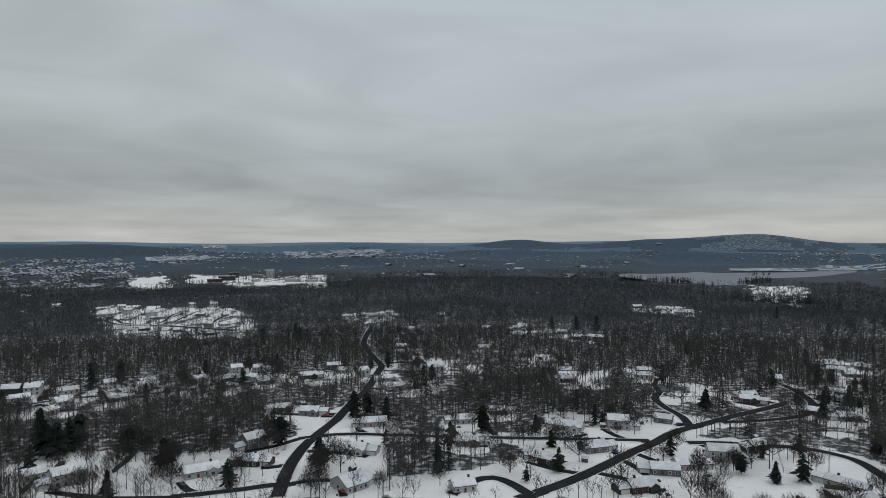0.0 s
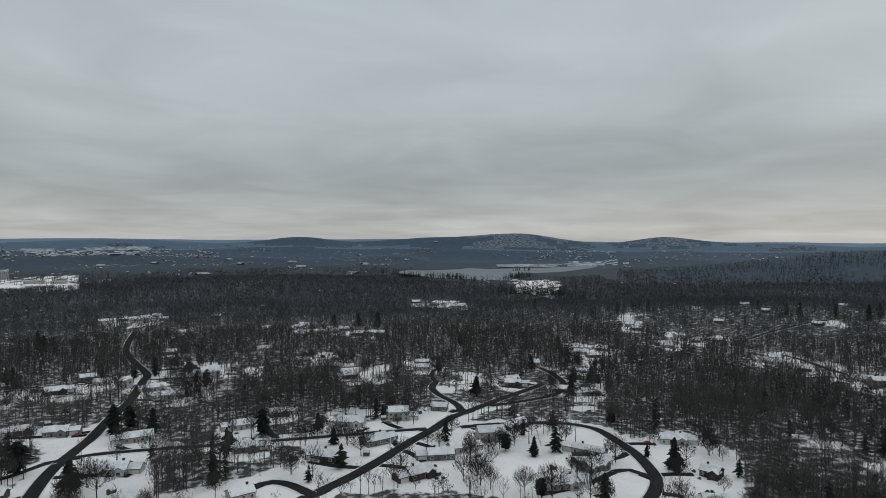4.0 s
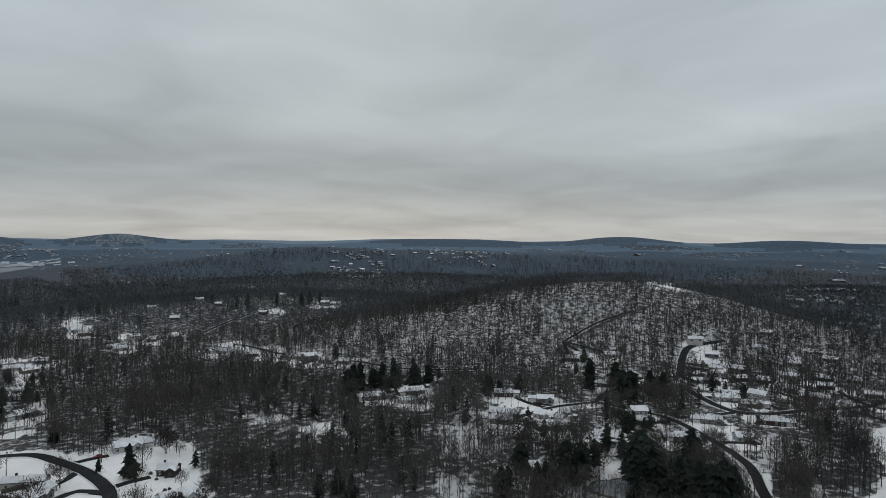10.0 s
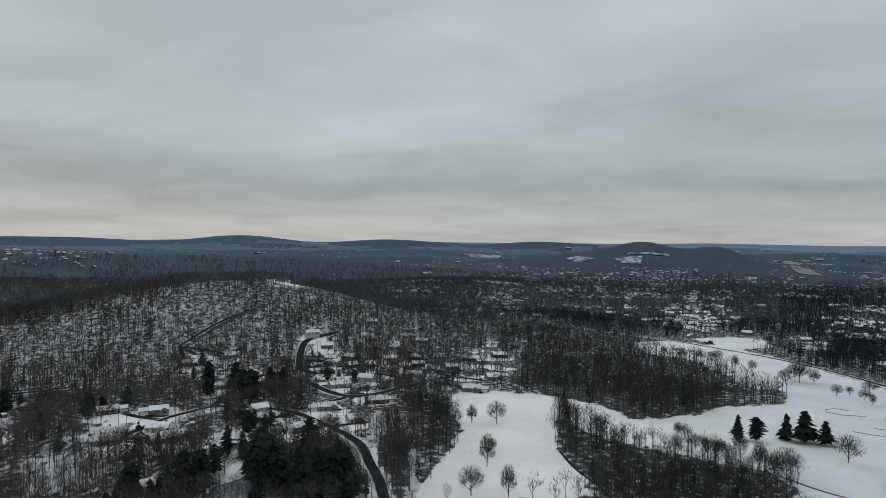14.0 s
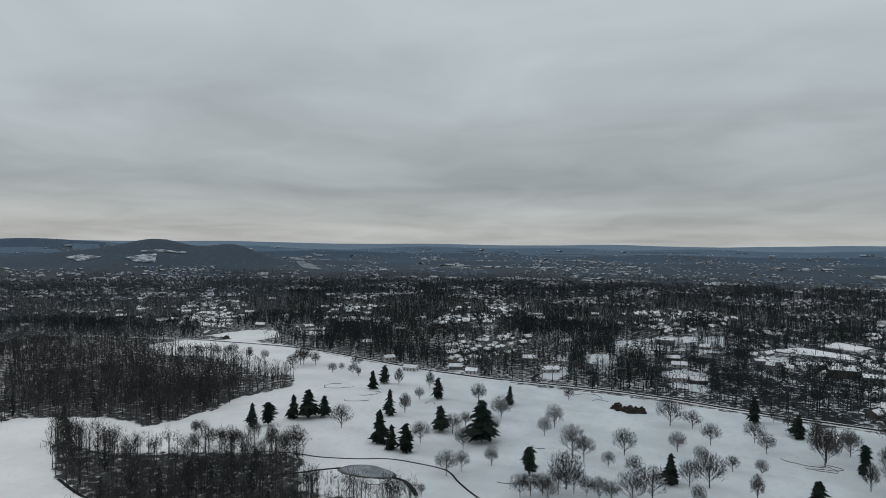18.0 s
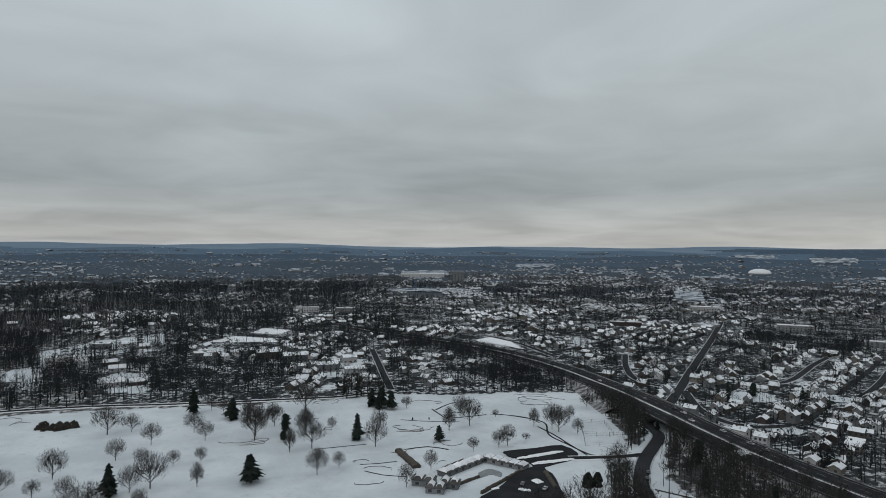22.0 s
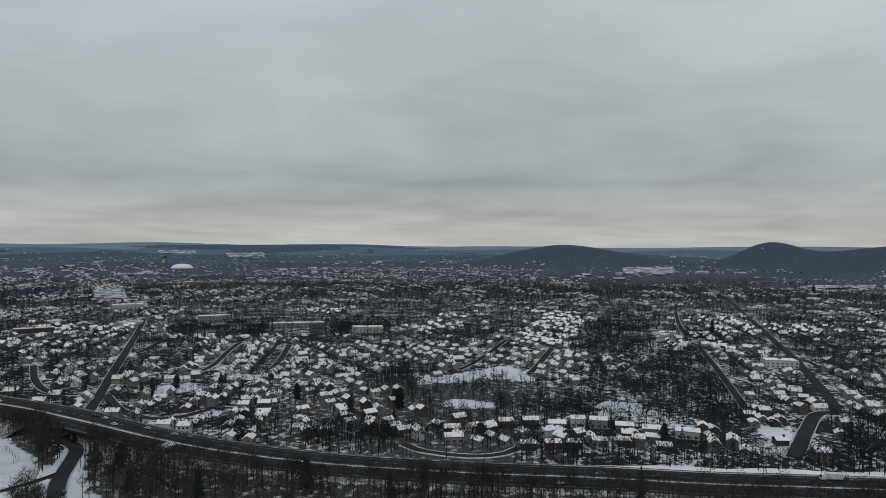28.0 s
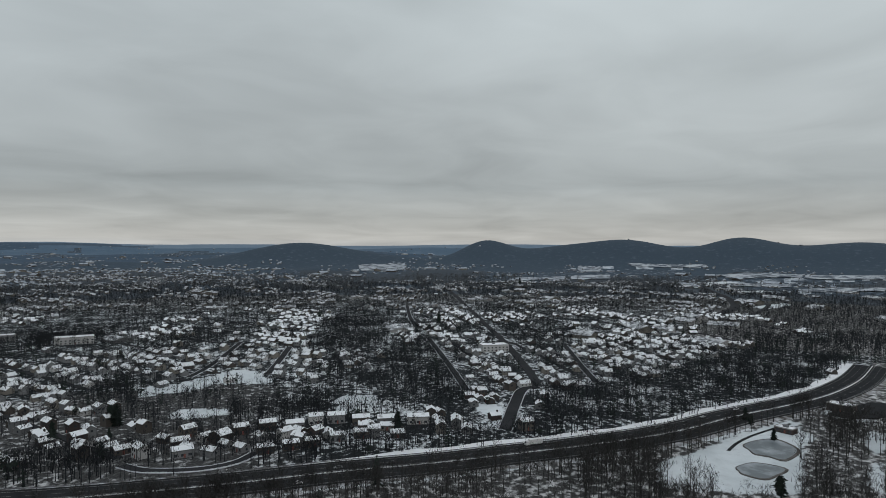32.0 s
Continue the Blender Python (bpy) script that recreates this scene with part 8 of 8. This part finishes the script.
for x0, y0, x1, y1, n in SHORES:
    for _ in range(n):
        k = rng.random()
        px, py = x0 + (x1 - x0) * k + rng.normal(0, 9), y0 + (y1 - y0) * k + rng.normal(0, 9)
        hh = rng.uniform(11, 20)
        pts.append((px, py, max(ground_z(px, py), 17.6) - 0.2, rng.uniform(0, 6.28), hh, hh, int(rng.integers(len(MID_C)))))
joined("shore_pines", pts, MID_C, "dark pines along the lake shore", "pines", FAR_MATS)


# Garden trees of the suburb, on the open lawns.
LIGHT_MODELS = [bare_tree(120 + k, 10, 4, 330, r, 0.2, 0.8, 0.13) for k, r in enumerate((0.42, 0.36, 0.46, 0.32, 0.4, 0.44))]
LIGHT_CONIFERS = [conifer(140 + k, 13, 9, w, 0.5, 0.1) for k, w in enumerate((0.33, 0.38, 0.29, 0.36))]
count = 0
g = np.random.default_rng(77)
loose = []
while count < 430:
    r, b = math.sqrt(g.uniform(270 ** 2, 620 ** 2)), g.uniform(-36, 98)
    x, y = r * math.sin(radians(b)), r * math.cos(radians(b))
    i, j = cell(x, y)
    if (grid["yard"][i, j] or grid["house"][i, j]) and not grid["road"][i, j] and not grid["water"][i, j] and not (b > 90):
        if min(math.hypot(x - h[0], y - h[1]) - h[2] * 0.7 for h in SUBURB) > 1.5:
            h, kind = g.uniform(8, 18), "c" if g.random() < 0.16 else "b"
            if r < 400 and count - len(loose) < 65:
                single_tree(x, y, h, kind, "garden trees")
            else:
                loose.append((x, y, ground_z(x, y) - 0.1, g.uniform(0, 6.28), h * g.uniform(0.9, 1.15), h, int(g.integers(6)) if kind == "b" else 6 + int(g.integers(4))))
            count += 1
for x, y, h in CONIFERS[80:]:
    loose.append((x, y, ground_z(x, y) - 0.1, g.uniform(0, 6.28), h, h, 6 + int(g.integers(4))))
joined("garden_trees", loose, [as_template(m, (0, 1)) for m in LIGHT_MODELS] + [as_template(m, (0, 2)) for m in LIGHT_CONIFERS], "bare trees and conifers among the farther gardens", "trees", (BARK, TWIGS, NEEDLES))

# Low bushes round the houses and along the lawns.
clump = random.Random(3)
bush = Solid()
for _ in range(44):
    az, up = clump.uniform(0, 6.283), clump.uniform(0, 1)
    c = math.sqrt(1 - up * up)
    p = Vector((math.cos(az) * c, math.sin(az) * c, up))
    e = p.cross(Vector((clump.uniform(-1, 1), clump.uniform(-1, 1), 1))).normalized() * 0.5
    bush.add([p * 0.6 - e, p * 0.6 + e, p * 0.6 + p.cross(e), p * 1.08], [(0, 1, 3), (1, 2, 3), (2, 0, 3)])
pts = []
g = np.random.default_rng(88)
while len(pts) < 230:
    r, b = math.sqrt(g.uniform(270 ** 2, 600 ** 2)), g.uniform(-36, 98)
    x, y = r * math.sin(radians(b)), r * math.cos(radians(b))
    i, j = cell(x, y)
    if (grid["yard"][i, j] or grid["house"][i, j]) and not grid["water"][i, j] and not grid["road"][i, j]:
        if 0.3 < min(math.hypot(x - h[0], y - h[1]) - h[2] * 0.62 for h in SUBURB) < 5:
            k = g.uniform(0.5, 1.3)
            pts.append((x, y, ground_z(x, y), g.uniform(0, 6.28), k, k * g.uniform(0.8, 1.3), 0))
joined("garden_bushes", pts, [as_template((bush,), (0,))], "low dark bushes on snowy lawns", "bushes", (HEDGE,))


# ---- golf course: bunkers, mounds, the clubhouse and its car park ----
def arc_strip(x, y, rx, ry, turn, a0, a1, width, lift, name, material, label, category):
    """A low raised lip along part of an ellipse."""
    s = Solid()
    c, si = math.cos(radians(turn)), math.sin(radians(turn))
    n = max(8, int(abs(a1 - a0) * max(rx, ry) / 1.2))
    rows = []
    for i in range(n + 1):
        a = a0 + (a1 - a0) * i / n
        k = 1 + 0.10 * math.sin(3 * a + x) + 0.05 * math.sin(7 * a)
        half = width * (0.35 + 0.65 * math.sin(math.pi * i / n))
        ring = []
        for off, up in ((-half, -0.25), (0, lift), (half, -0.25)):
            u, v = math.cos(a) * (rx * k + off), math.sin(a) * (ry * k + off)
            px, py = x + u * c - v * si, y + u * si + v * c
            ring.append((px, py, ground_z(px, py) + up))
        rows.append(ring)
    s.add([p for r in rows for p in r], [(3 * i + k, 3 * i + k + 1, 3 * i + k + 4, 3 * i + k + 3) for i in range(n) for k in (0, 1)])
    return tagged(new(name, s.mesh(name, material)), label, category, "golf bunkers")


for k, (x, y, rx, ry, turn) in enumerate(BUNKERS):
    ry = max(ry, rx * 0.45)
    g0 = rng.uniform(0, 6.28)
    arc_strip(x, y, rx, ry, turn, g0, g0 + rng.uniform(2.2, 4.6), 0.34, 0.3, "bunker", SAND, "snow-filled golf bunker with a bare earth lip", "bunker")


def shrub(x, y, z, r, h, material, seed, leaf=0.22):
    """A dense rounded bush of many small leaf clumps."""
    g = random.Random(seed)
    s = Solid()
    for _ in range(150):
        az, up = g.uniform(0, 6.283), g.uniform(-0.1, 1.0)
        c = math.sqrt(max(0, 1 - up * up)) * g.uniform(0.75, 1.08)
        p = Vector((x + math.cos(az) * c * r, y + math.sin(az) * c * r, z + max(0.05, up) * h))
        d = Vector((math.cos(az), math.sin(az), 0.6 + up)).normalized()
        e = d.cross(Vector((g.uniform(-1, 1), g.uniform(-1, 1), 1))).normalized() * r * leaf
        f = d.cross(e).normalized() * r * leaf
        s.add([p - e - d * r * 0.3, p + e - d * r * 0.3, p + f - d * r * 0.3, p + d * r * 0.12], [(0, 1, 3), (1, 2, 3), (2, 0, 3), (0, 2, 1)])
    return s


for x, y, rx, ry, turn in MOUNDS:
    brush = random.Random(12)
    for i in range(46):
        a, k = brush.uniform(0, 6.283), brush.random() ** 0.5
        px, py = x + math.cos(a) * rx * 0.95 * k, y + math.sin(a) * rx * 0.55 * k
        size = brush.uniform(1.1, 2.9)
        tagged(new("shrub", shrub(px, py, ground_z(px, py) - 0.1, size, size * brush.uniform(0.8, 1.5), HEDGE, i).mesh("shrub", HEDGE)), "dark leafless shrub on a rough mound", "shrub", "shrubs of the mound")
for i, (x, y, rx, ry, turn) in enumerate(SHRUBS):
    tagged(new("evergreen_shrub", shrub(x, y, ground_z(x, y) - 0.2, rx * 1.25, 7.0, NEEDLES, 30 + i, 0.42).mesh("evergreen_shrub", NEEDLES)), "tall rounded dark evergreen shrub on snow", "shrub")

for x, y, rx, ry, turn in DOMES:
    dome = Solid()
    rows = []
    for i in range(7):
        e = i / 6 * math.pi / 2
        rows.append([(math.cos(a) * rx * math.cos(e), math.sin(a) * rx * math.cos(e), rx * 0.42 * math.sin(e)) for a in [6.283 * k / 24 for k in range(24)]])
    for r0, r1 in zip(rows, rows[1:]):
        for k in range(24):
            dome.add([r0[k], r0[(k + 1) % 24], r1[(k + 1) % 24], r1[k]], [(0, 1, 2, 3)])
    t = thing("sports_dome", pose(x, y, ground_z(x, y) + 2.0), "large white air-supported sports dome", "dome")
    part("shell", dome, FABRIC, t)
    part("base", Solid().cone((0, 0, -4), (0, 0, 0.3), rx * 1.02, rx * 1.02, 24), CONCRETE, t)

for x, y, rx, ry, turn in POOLS:
    t = thing("swimming_pool", pose(x, y, ground_z(x, y)), "covered round swimming pool in the snow", "pool")
    part("wall", Solid().cone((0, 0, -0.4), (0, 0, 1.1), max(rx, 2.4), max(rx, 2.4), 20), STEEL, t)
    part("cover", Solid().cone((0, 0, 1.1), (0, 0, 1.18), max(rx, 2.4) * 0.97, max(rx, 2.4) * 0.97, 20), POOLCOVER, t, "grey winter cover")

s = Solid()
ring = smooth_line(COVERED + COVERED[:1], 1.5)[:-1]
level = max(ground_z(x, y) for x, y in ring) + 0.14
s.add([(x, y, level) for x, y in ring] + [(x, y, level - 0.8) for x, y in ring], [tuple(range(len(ring)))] + [(i, len(ring) + i, len(ring) + (i + 1) % len(ring), (i + 1) % len(ring)) for i in range(len(ring))])
tagged(new("swimming_pool", s.mesh("swimming_pool", POOLCOVER)), "kidney-shaped sunken pool under a grey winter cover", "pool")
mid = np.mean([[(a + c) / 2, (b + d) / 2] for a, b, c, d, *_ in WINGS], axis=0)
club = thing("clubhouse", pose(mid[0], mid[1], 0), "long low clubhouse of gabled wings with snowy roofs", "clubhouse")
for x0, y0, x1, y1, wide, tall in WINGS:
    le, th = math.hypot(x1 - x0, y1 - y0), math.degrees(math.atan2(y1 - y0, x1 - x0))
    cx, cy = (x0 + x1) / 2, (y0 + y1) / 2
    wing = new("wing")
    wing.parent = club
    wing.matrix_basis = pose(cx - mid[0], cy - mid[1], ground_z(cx, cy), 0, 0, th)
    part("wall", Solid().box(-le / 2, -wide / 2, -0.8, le / 2, wide / 2, tall), WALLS["grey"], wing)
    part("roof_edge", Solid().box(-le / 2 - 0.3, -wide / 2 - 0.4, tall + 0.004, le / 2 + 0.3, wide / 2 + 0.4, tall + 0.22), SHINGLE, wing)
    bays = max(1, round(le / 5.2))
    bay = le / bays
    for i in range(bays):
        # a row of small steep roofs, each a snowy pyramid
        px = (i + 0.5) * bay - le / 2
        a, c, up = bay * 0.49, wide / 2 + 0.3, 1.9 if bays > 2 else 2.6
        v = [(px - a, -c, tall + 0.23), (px + a, -c, tall + 0.23), (px + a, c, tall + 0.23), (px - a, c, tall + 0.23), (px, -c * 0.3, tall + up), (px, c * 0.3, tall + up)]
        part("roof", Solid().add(v, [(0, 1, 4), (1, 2, 5, 4), (2, 3, 5), (3, 0, 4, 5), (3, 2, 1, 0)]), SHINGLE, wing)
        w = [(px + (x - px) * 0.94, y * 0.94, z + 0.12) for x, y, z in v]
        part("roof_snow", Solid().add(w, [(0, 1, 4), (1, 2, 5, 4), (2, 3, 5), (3, 0, 4, 5)]), ROOFSNOW, wing)
        for e, rot in ((-1, 0), (1, 180)):
            put("window", window_mesh(1.7, 1.4), wing, px, e * wide / 2, 0.7, rot)

for x0, y0, x1, y1, wide in ISLANDS:
    le, th = math.hypot(x1 - x0, y1 - y0), math.atan2(y1 - y0, x1 - x0)
    s = Solid()
    n = 14
    rows = []
    for k in range(n + 1):
        t = k / n
        w = wide * 0.5 * (0.5 + 0.5 * math.sin(math.pi * min(max(t, 0.04), 0.96)) ** 0.5) * rng.uniform(0.8, 1.15)
        px, py = x0 + (x1 - x0) * t, y0 + (y1 - y0) * t
        z = ground_z(px, py) + 0.5
        lump = rng.uniform(0.6, 1.4) if 0 < k < n else 0.1
        rows += [(px - math.sin(th) * w * o, py + math.cos(th) * w * o, z + up * lump) for o, up in ((1, 0), (0.5, 0.55), (-0.5, 0.5), (-1, 0))]
    s.add(rows, [(4 * i + k, 4 * i + k + 1, 4 * i + k + 5, 4 * i + k + 4) for i in range(n) for k in range(3)])
    tagged(new("snowdrift", s.mesh("snowdrift", SNOW)), "ploughed snowdrift on a car park island", "snowdrift", "snowdrifts of the car park")


def hedge(x0, y0, x1, y1, wide, tall):
    """A long clipped hedge with snow on top."""
    le = math.hypot(x1 - x0, y1 - y0)
    n = max(4, int(le / 1.6))
    g = random.Random(int(x0 * 7 + y0))
    dx, dy = (x1 - x0) / le, (y1 - y0) / le
    s = Solid()
    rows = []
    for i in range(n + 1):
        px, py = x0 + (x1 - x0) * i / n, y0 + (y1 - y0) * i / n
        z = ground_z(px, py)
        w, h = wide / 2 * g.uniform(0.8, 1.2), tall * g.uniform(0.85, 1.12)
        rows.append([(px - dy * w * o, py + dx * w * o, z + h * u) for o, u in ((1.1, -0.2), (1, 0.7), (0.5, 1), (-0.5, 1), (-1, 0.7), (-1.1, -0.2))])
    s.add([p for r in rows for p in r], [(6 * i + k, 6 * i + k + 1, 6 * i + k + 7, 6 * i + k + 6) for i in range(n) for k in range(5)] + [tuple(range(6)), tuple(range(6 * n, 6 * n + 6))[::-1]])
    tagged(new("hedge", s.mesh("hedge", HEDGE)), "dark clipped hedge beside snowy ground", "hedge")


for h in HEDGES:
    hedge(*h)


def fence(x0, y0, x1, y1):
    le = math.hypot(x1 - x0, y1 - y0)
    n = max(2, int(le / 6))
    th = math.degrees(math.atan2(y1 - y0, x1 - x0))
    f = thing("fence", Matrix(), "thin dark wire fence with slim posts", "fence", "fences")
    for i in range(n + 1):
        px, py = x0 + (x1 - x0) * i / n, y0 + (y1 - y0) * i / n
        post = new("post", shared("fence_post", lambda: Solid().box(-0.06, -0.06, -0.3, 0.06, 0.06, 2.6), DARKSTEEL))
        post.parent, post.location = f, (px, py, ground_z(px, py))
    for up in (0.4, 1.4, 2.5):
        s = Solid()
        for i in range(n):
            a, b = [(x0 + (x1 - x0) * k / n, y0 + (y1 - y0) * k / n) for k in (i, i + 1)]
            s.cone((*a, ground_z(*a) + up), (*b, ground_z(*b) + up), 0.035, 0.035, 4)
        part("rail", s, DARKSTEEL, f)


for f in FENCES:
    fence(*f)


# ---- cars ----
def car_model(colour, kind="car"):
    body, cabin, roof = Solid(), Solid(), Solid()
    # profile along x, nose to the front
    prof = [(-2.15, 0.35), (-2.2, 0.75), (-2.05, 0.95), (-1.2, 1.0), (0.9, 0.98), (1.9, 0.85), (2.2, 0.65), (2.2, 0.35)]
    n = len(prof)
    body.add([(x, -0.88, z) for x, z in prof] + [(x, 0.88, z) for x, z in prof], [tuple(range(n))[::-1], tuple(range(n, 2 * n))] + [(i, (i + 1) % n, n + (i + 1) % n, n + i) for i in range(n)])
    glass = [(-1.75, 0.98), (-1.25, 1.40), (0.25, 1.42), (0.95, 0.97)]
    cabin.add([(x, -0.80 + 0.14 * (z > 1.2), z) for x, z in glass] + [(x, 0.80 - 0.14 * (z > 1.2), z) for x, z in glass], [(3, 2, 1, 0), (4, 5, 6, 7), (0, 1, 5, 4), (2, 3, 7, 6), (1, 2, 6, 5)])
    roof.add([(-1.22, -0.64, 1.405), (0.22, -0.64, 1.425), (0.22, 0.64, 1.425), (-1.22, 0.64, 1.405), (-1.1, -0.56, 1.46), (0.12, -0.56, 1.47), (0.12, 0.56, 1.47), (-1.1, 0.56, 1.46)],
             [(4, 5, 6, 7), (0, 1, 5, 4), (1, 2, 6, 5), (2, 3, 7, 6), (3, 0, 4, 7)])
    wheel = shared("tyre", lambda: Solid().cone((0, -0.11, 0), (0, 0.11, 0), 0.33, 0.33, 12), RUBBER)
    t = thing("car", Matrix(), f"{colour} saloon car on the road", "car", "cars")
    part("body", body, CARPAINT[colour], t)
    part("window", cabin, PANE, t)
    part("roof", roof, CARPAINT[colour], t)
    for x in (-1.35, 1.4):
        for y in (-0.8, 0.8):
            put("wheel", wheel, t, x, y, 0.33)
    return t


car_models = {}


def place_car(x, y, z, turn, colour):
    m = pose(x, y, z, 0, 0, turn)
    if colour in car_models:
        return copy_thing(car_models[colour], m)
    car_models[colour] = car_model(colour)
    car_models[colour].matrix_basis = m
    return car_models[colour]


def road_level(x, y):
    """Height of the roadway at x, y."""
    d = np.hypot(HW_LINE[:, 0] - x, HW_LINE[:, 1] - y)
    k = int(d.argmin())
    if d[k] < 16:
        return float(HW_Z[k]) + 0.015
    best = 0.0
    for n_road, (kind, label, width, line) in enumerate(LINES):
        if kind not in ("highway", "path") and np.hypot(line[:, 0] - x, line[:, 1] - y).min() < width / 2 + 2:
            best = max(best, 0.40 + 0.012 * (n_road % 9) + 0.015)
    i, j = cell(x, y)
    return ground_z(x, y) + (best or (0.52 if grid["lot"][i, j] else 0.12))


def on_lane(x, y):
    """Shift a car on the highway into the middle of the nearest lane."""
    d = np.hypot(HW_LINE[:, 0] - x, HW_LINE[:, 1] - y)
    k = int(d.argmin())
    if d[k] > 20:
        return x, y, None
    off = float(np.dot((x, y) - HW_LINE[k], HW_SIDE[k]))
    lane = min((-10.4, -4.9, 4.9, 10.4), key=lambda o: abs(o - off))
    p = HW_LINE[k] + HW_SIDE[k] * lane
    way = math.degrees(math.atan2(HW_SIDE[k][1], HW_SIDE[k][0])) - 90
    return float(p[0]), float(p[1]), way + (180 if lane > 0 else 0)


for x0, y0, x1, y1, colour in CARS:
    turn = math.degrees(math.atan2(y1 - y0, x1 - x0))
    x, y, lane = on_lane(x0, y0)
    place_car(x, y, road_level(x, y), turn if lane is None else lane, colour)
for x0, y0, x1, y1, colour in LORRIES:
    x, y, lane = on_lane(x0, y0)
    lorry = thing("lorry", pose(x, y, road_level(x, y), 0, 0, lane or 0), "white box lorry on the highway", "lorry")
    part("box", Solid().box(-5.5, -1.25, 1.0, 2.6, 1.25, 3.7), CARPAINT[colour], lorry)
    part("cab", Solid().add([(2.8, -1.2, 0.6), (5.0, -1.2, 0.6), (5.0, -1.2, 1.7), (4.6, -1.2, 2.8), (2.8, -1.2, 2.8), (2.8, 1.2, 0.6), (5.0, 1.2, 0.6), (5.0, 1.2, 1.7), (4.6, 1.2, 2.8), (2.8, 1.2, 2.8)],
                            [(4, 3, 2, 1, 0), (5, 6, 7, 8, 9), (0, 1, 6, 5), (1, 2, 7, 6), (2, 3, 8, 7), (3, 4, 9, 8), (4, 0, 5, 9)]), CARPAINT[colour], lorry)
    part("windscreen", Solid().add([(5.02, -1.05, 1.72), (4.64, -1.05, 2.68), (4.64, 1.05, 2.68), (5.02, 1.05, 1.72)], [(0, 1, 2, 3), (3, 2, 1, 0)]), PANE, lorry)
    part("chassis", Solid().box(-5.4, -0.5, 0.55, 4.6, 0.5, 1.0), DARKSTEEL, lorry)
    for wx in (-4.4, -3.2, 3.9):
        for wy in (-1.05, 1.05):
            part("wheel", Solid().cone((wx, wy - 0.15, 0.5), (wx, wy + 0.15, 0.5), 0.5, 0.5, 12), RUBBER, lorry)


# ---- driveways, parked cars and sheds of the suburb ----
near_roads = [l for l in LINES if l[0] in ("road", "street")]
for k, (x, y, w, d, st, turn, colour) in enumerate(SUBURB):
    r = math.hypot(x, y)
    if r > 640:
        continue
    best = min(near_roads, key=lambda l: np.hypot(l[3][:, 0] - x, l[3][:, 1] - y).min())
    dist = np.hypot(best[3][:, 0] - x, best[3][:, 1] - y)
    i = int(dist.argmin())
    if 11 < dist[i] < 60:
        c, s_ = math.cos(radians(turn)), math.sin(radians(turn))
        gx = (w / 2 + 2.5) * (1 if k % 2 else -1)
        start = np.array((x + gx * c + (d / 2 + 1) * s_, y + gx * s_ - (d / 2 + 1) * c))
        end = best[3][i]
        bend = (start + end) / 2 + np.array((end - start)[::-1]) * (0.06, -0.06)
        line = smooth_line([tuple(start), tuple(bend), tuple(end)], 4.0)
        ribbon(line, 1.9, -1.9, 0.34, 0.6, "driveway", ASPHALT, "cleared black asphalt driveway to a house", "driveway")
        if rng.random() < 0.6:
            p, q2 = line[1], line[min(3, len(line) - 1)]
            place_car(float(p[0]), float(p[1]), ground_z(*p) + 0.355, math.degrees(math.atan2(*(q2 - p)[::-1])), ("grey", "white", "black", "silver", "red", "blue")[int(rng.integers(6))])
    if r < 480 and rng.random() < 0.45:
        c, s_ = math.cos(radians(turn)), math.sin(radians(turn))
        bx, by = x + (w * 0.8 + 4) * c * (1 if k % 3 else -1) - (d + 3) * s_, y + (w * 0.8 + 4) * s_ * (1 if k % 3 else -1) + (d + 3) * c
        i, j = cell(bx, by)
        if not grid["road"][i, j] and min(math.hypot(bx - h[0], by - h[1]) for h in SUBURB) > 9:
            shed = thing("shed", pose(bx, by, ground_z(bx, by), 0, 0, turn + 15), "small timber garden shed with snow on its roof", "shed", "garden sheds")
            part("wall", gable_walls(3.2, 2.6, 2.0, 0.8), TIMBER, shed)
            part("roof", roof_slabs(3.2, 2.6, 2.0, 0.8, 0.25, 0.02, 0.08), SHINGLE, shed)
            part("roof_snow", roof_slabs(3.0, 2.4, 2.0, 0.8, 0.22, 0.13, 0.12), ROOFSNOW, shed)
            put("door", shared("shed_door", lambda: Solid().box(-0.45, -0.06, 0.05, 0.45, 0.04, 1.85), TIMBER), shed, 0, -1.3, 0)
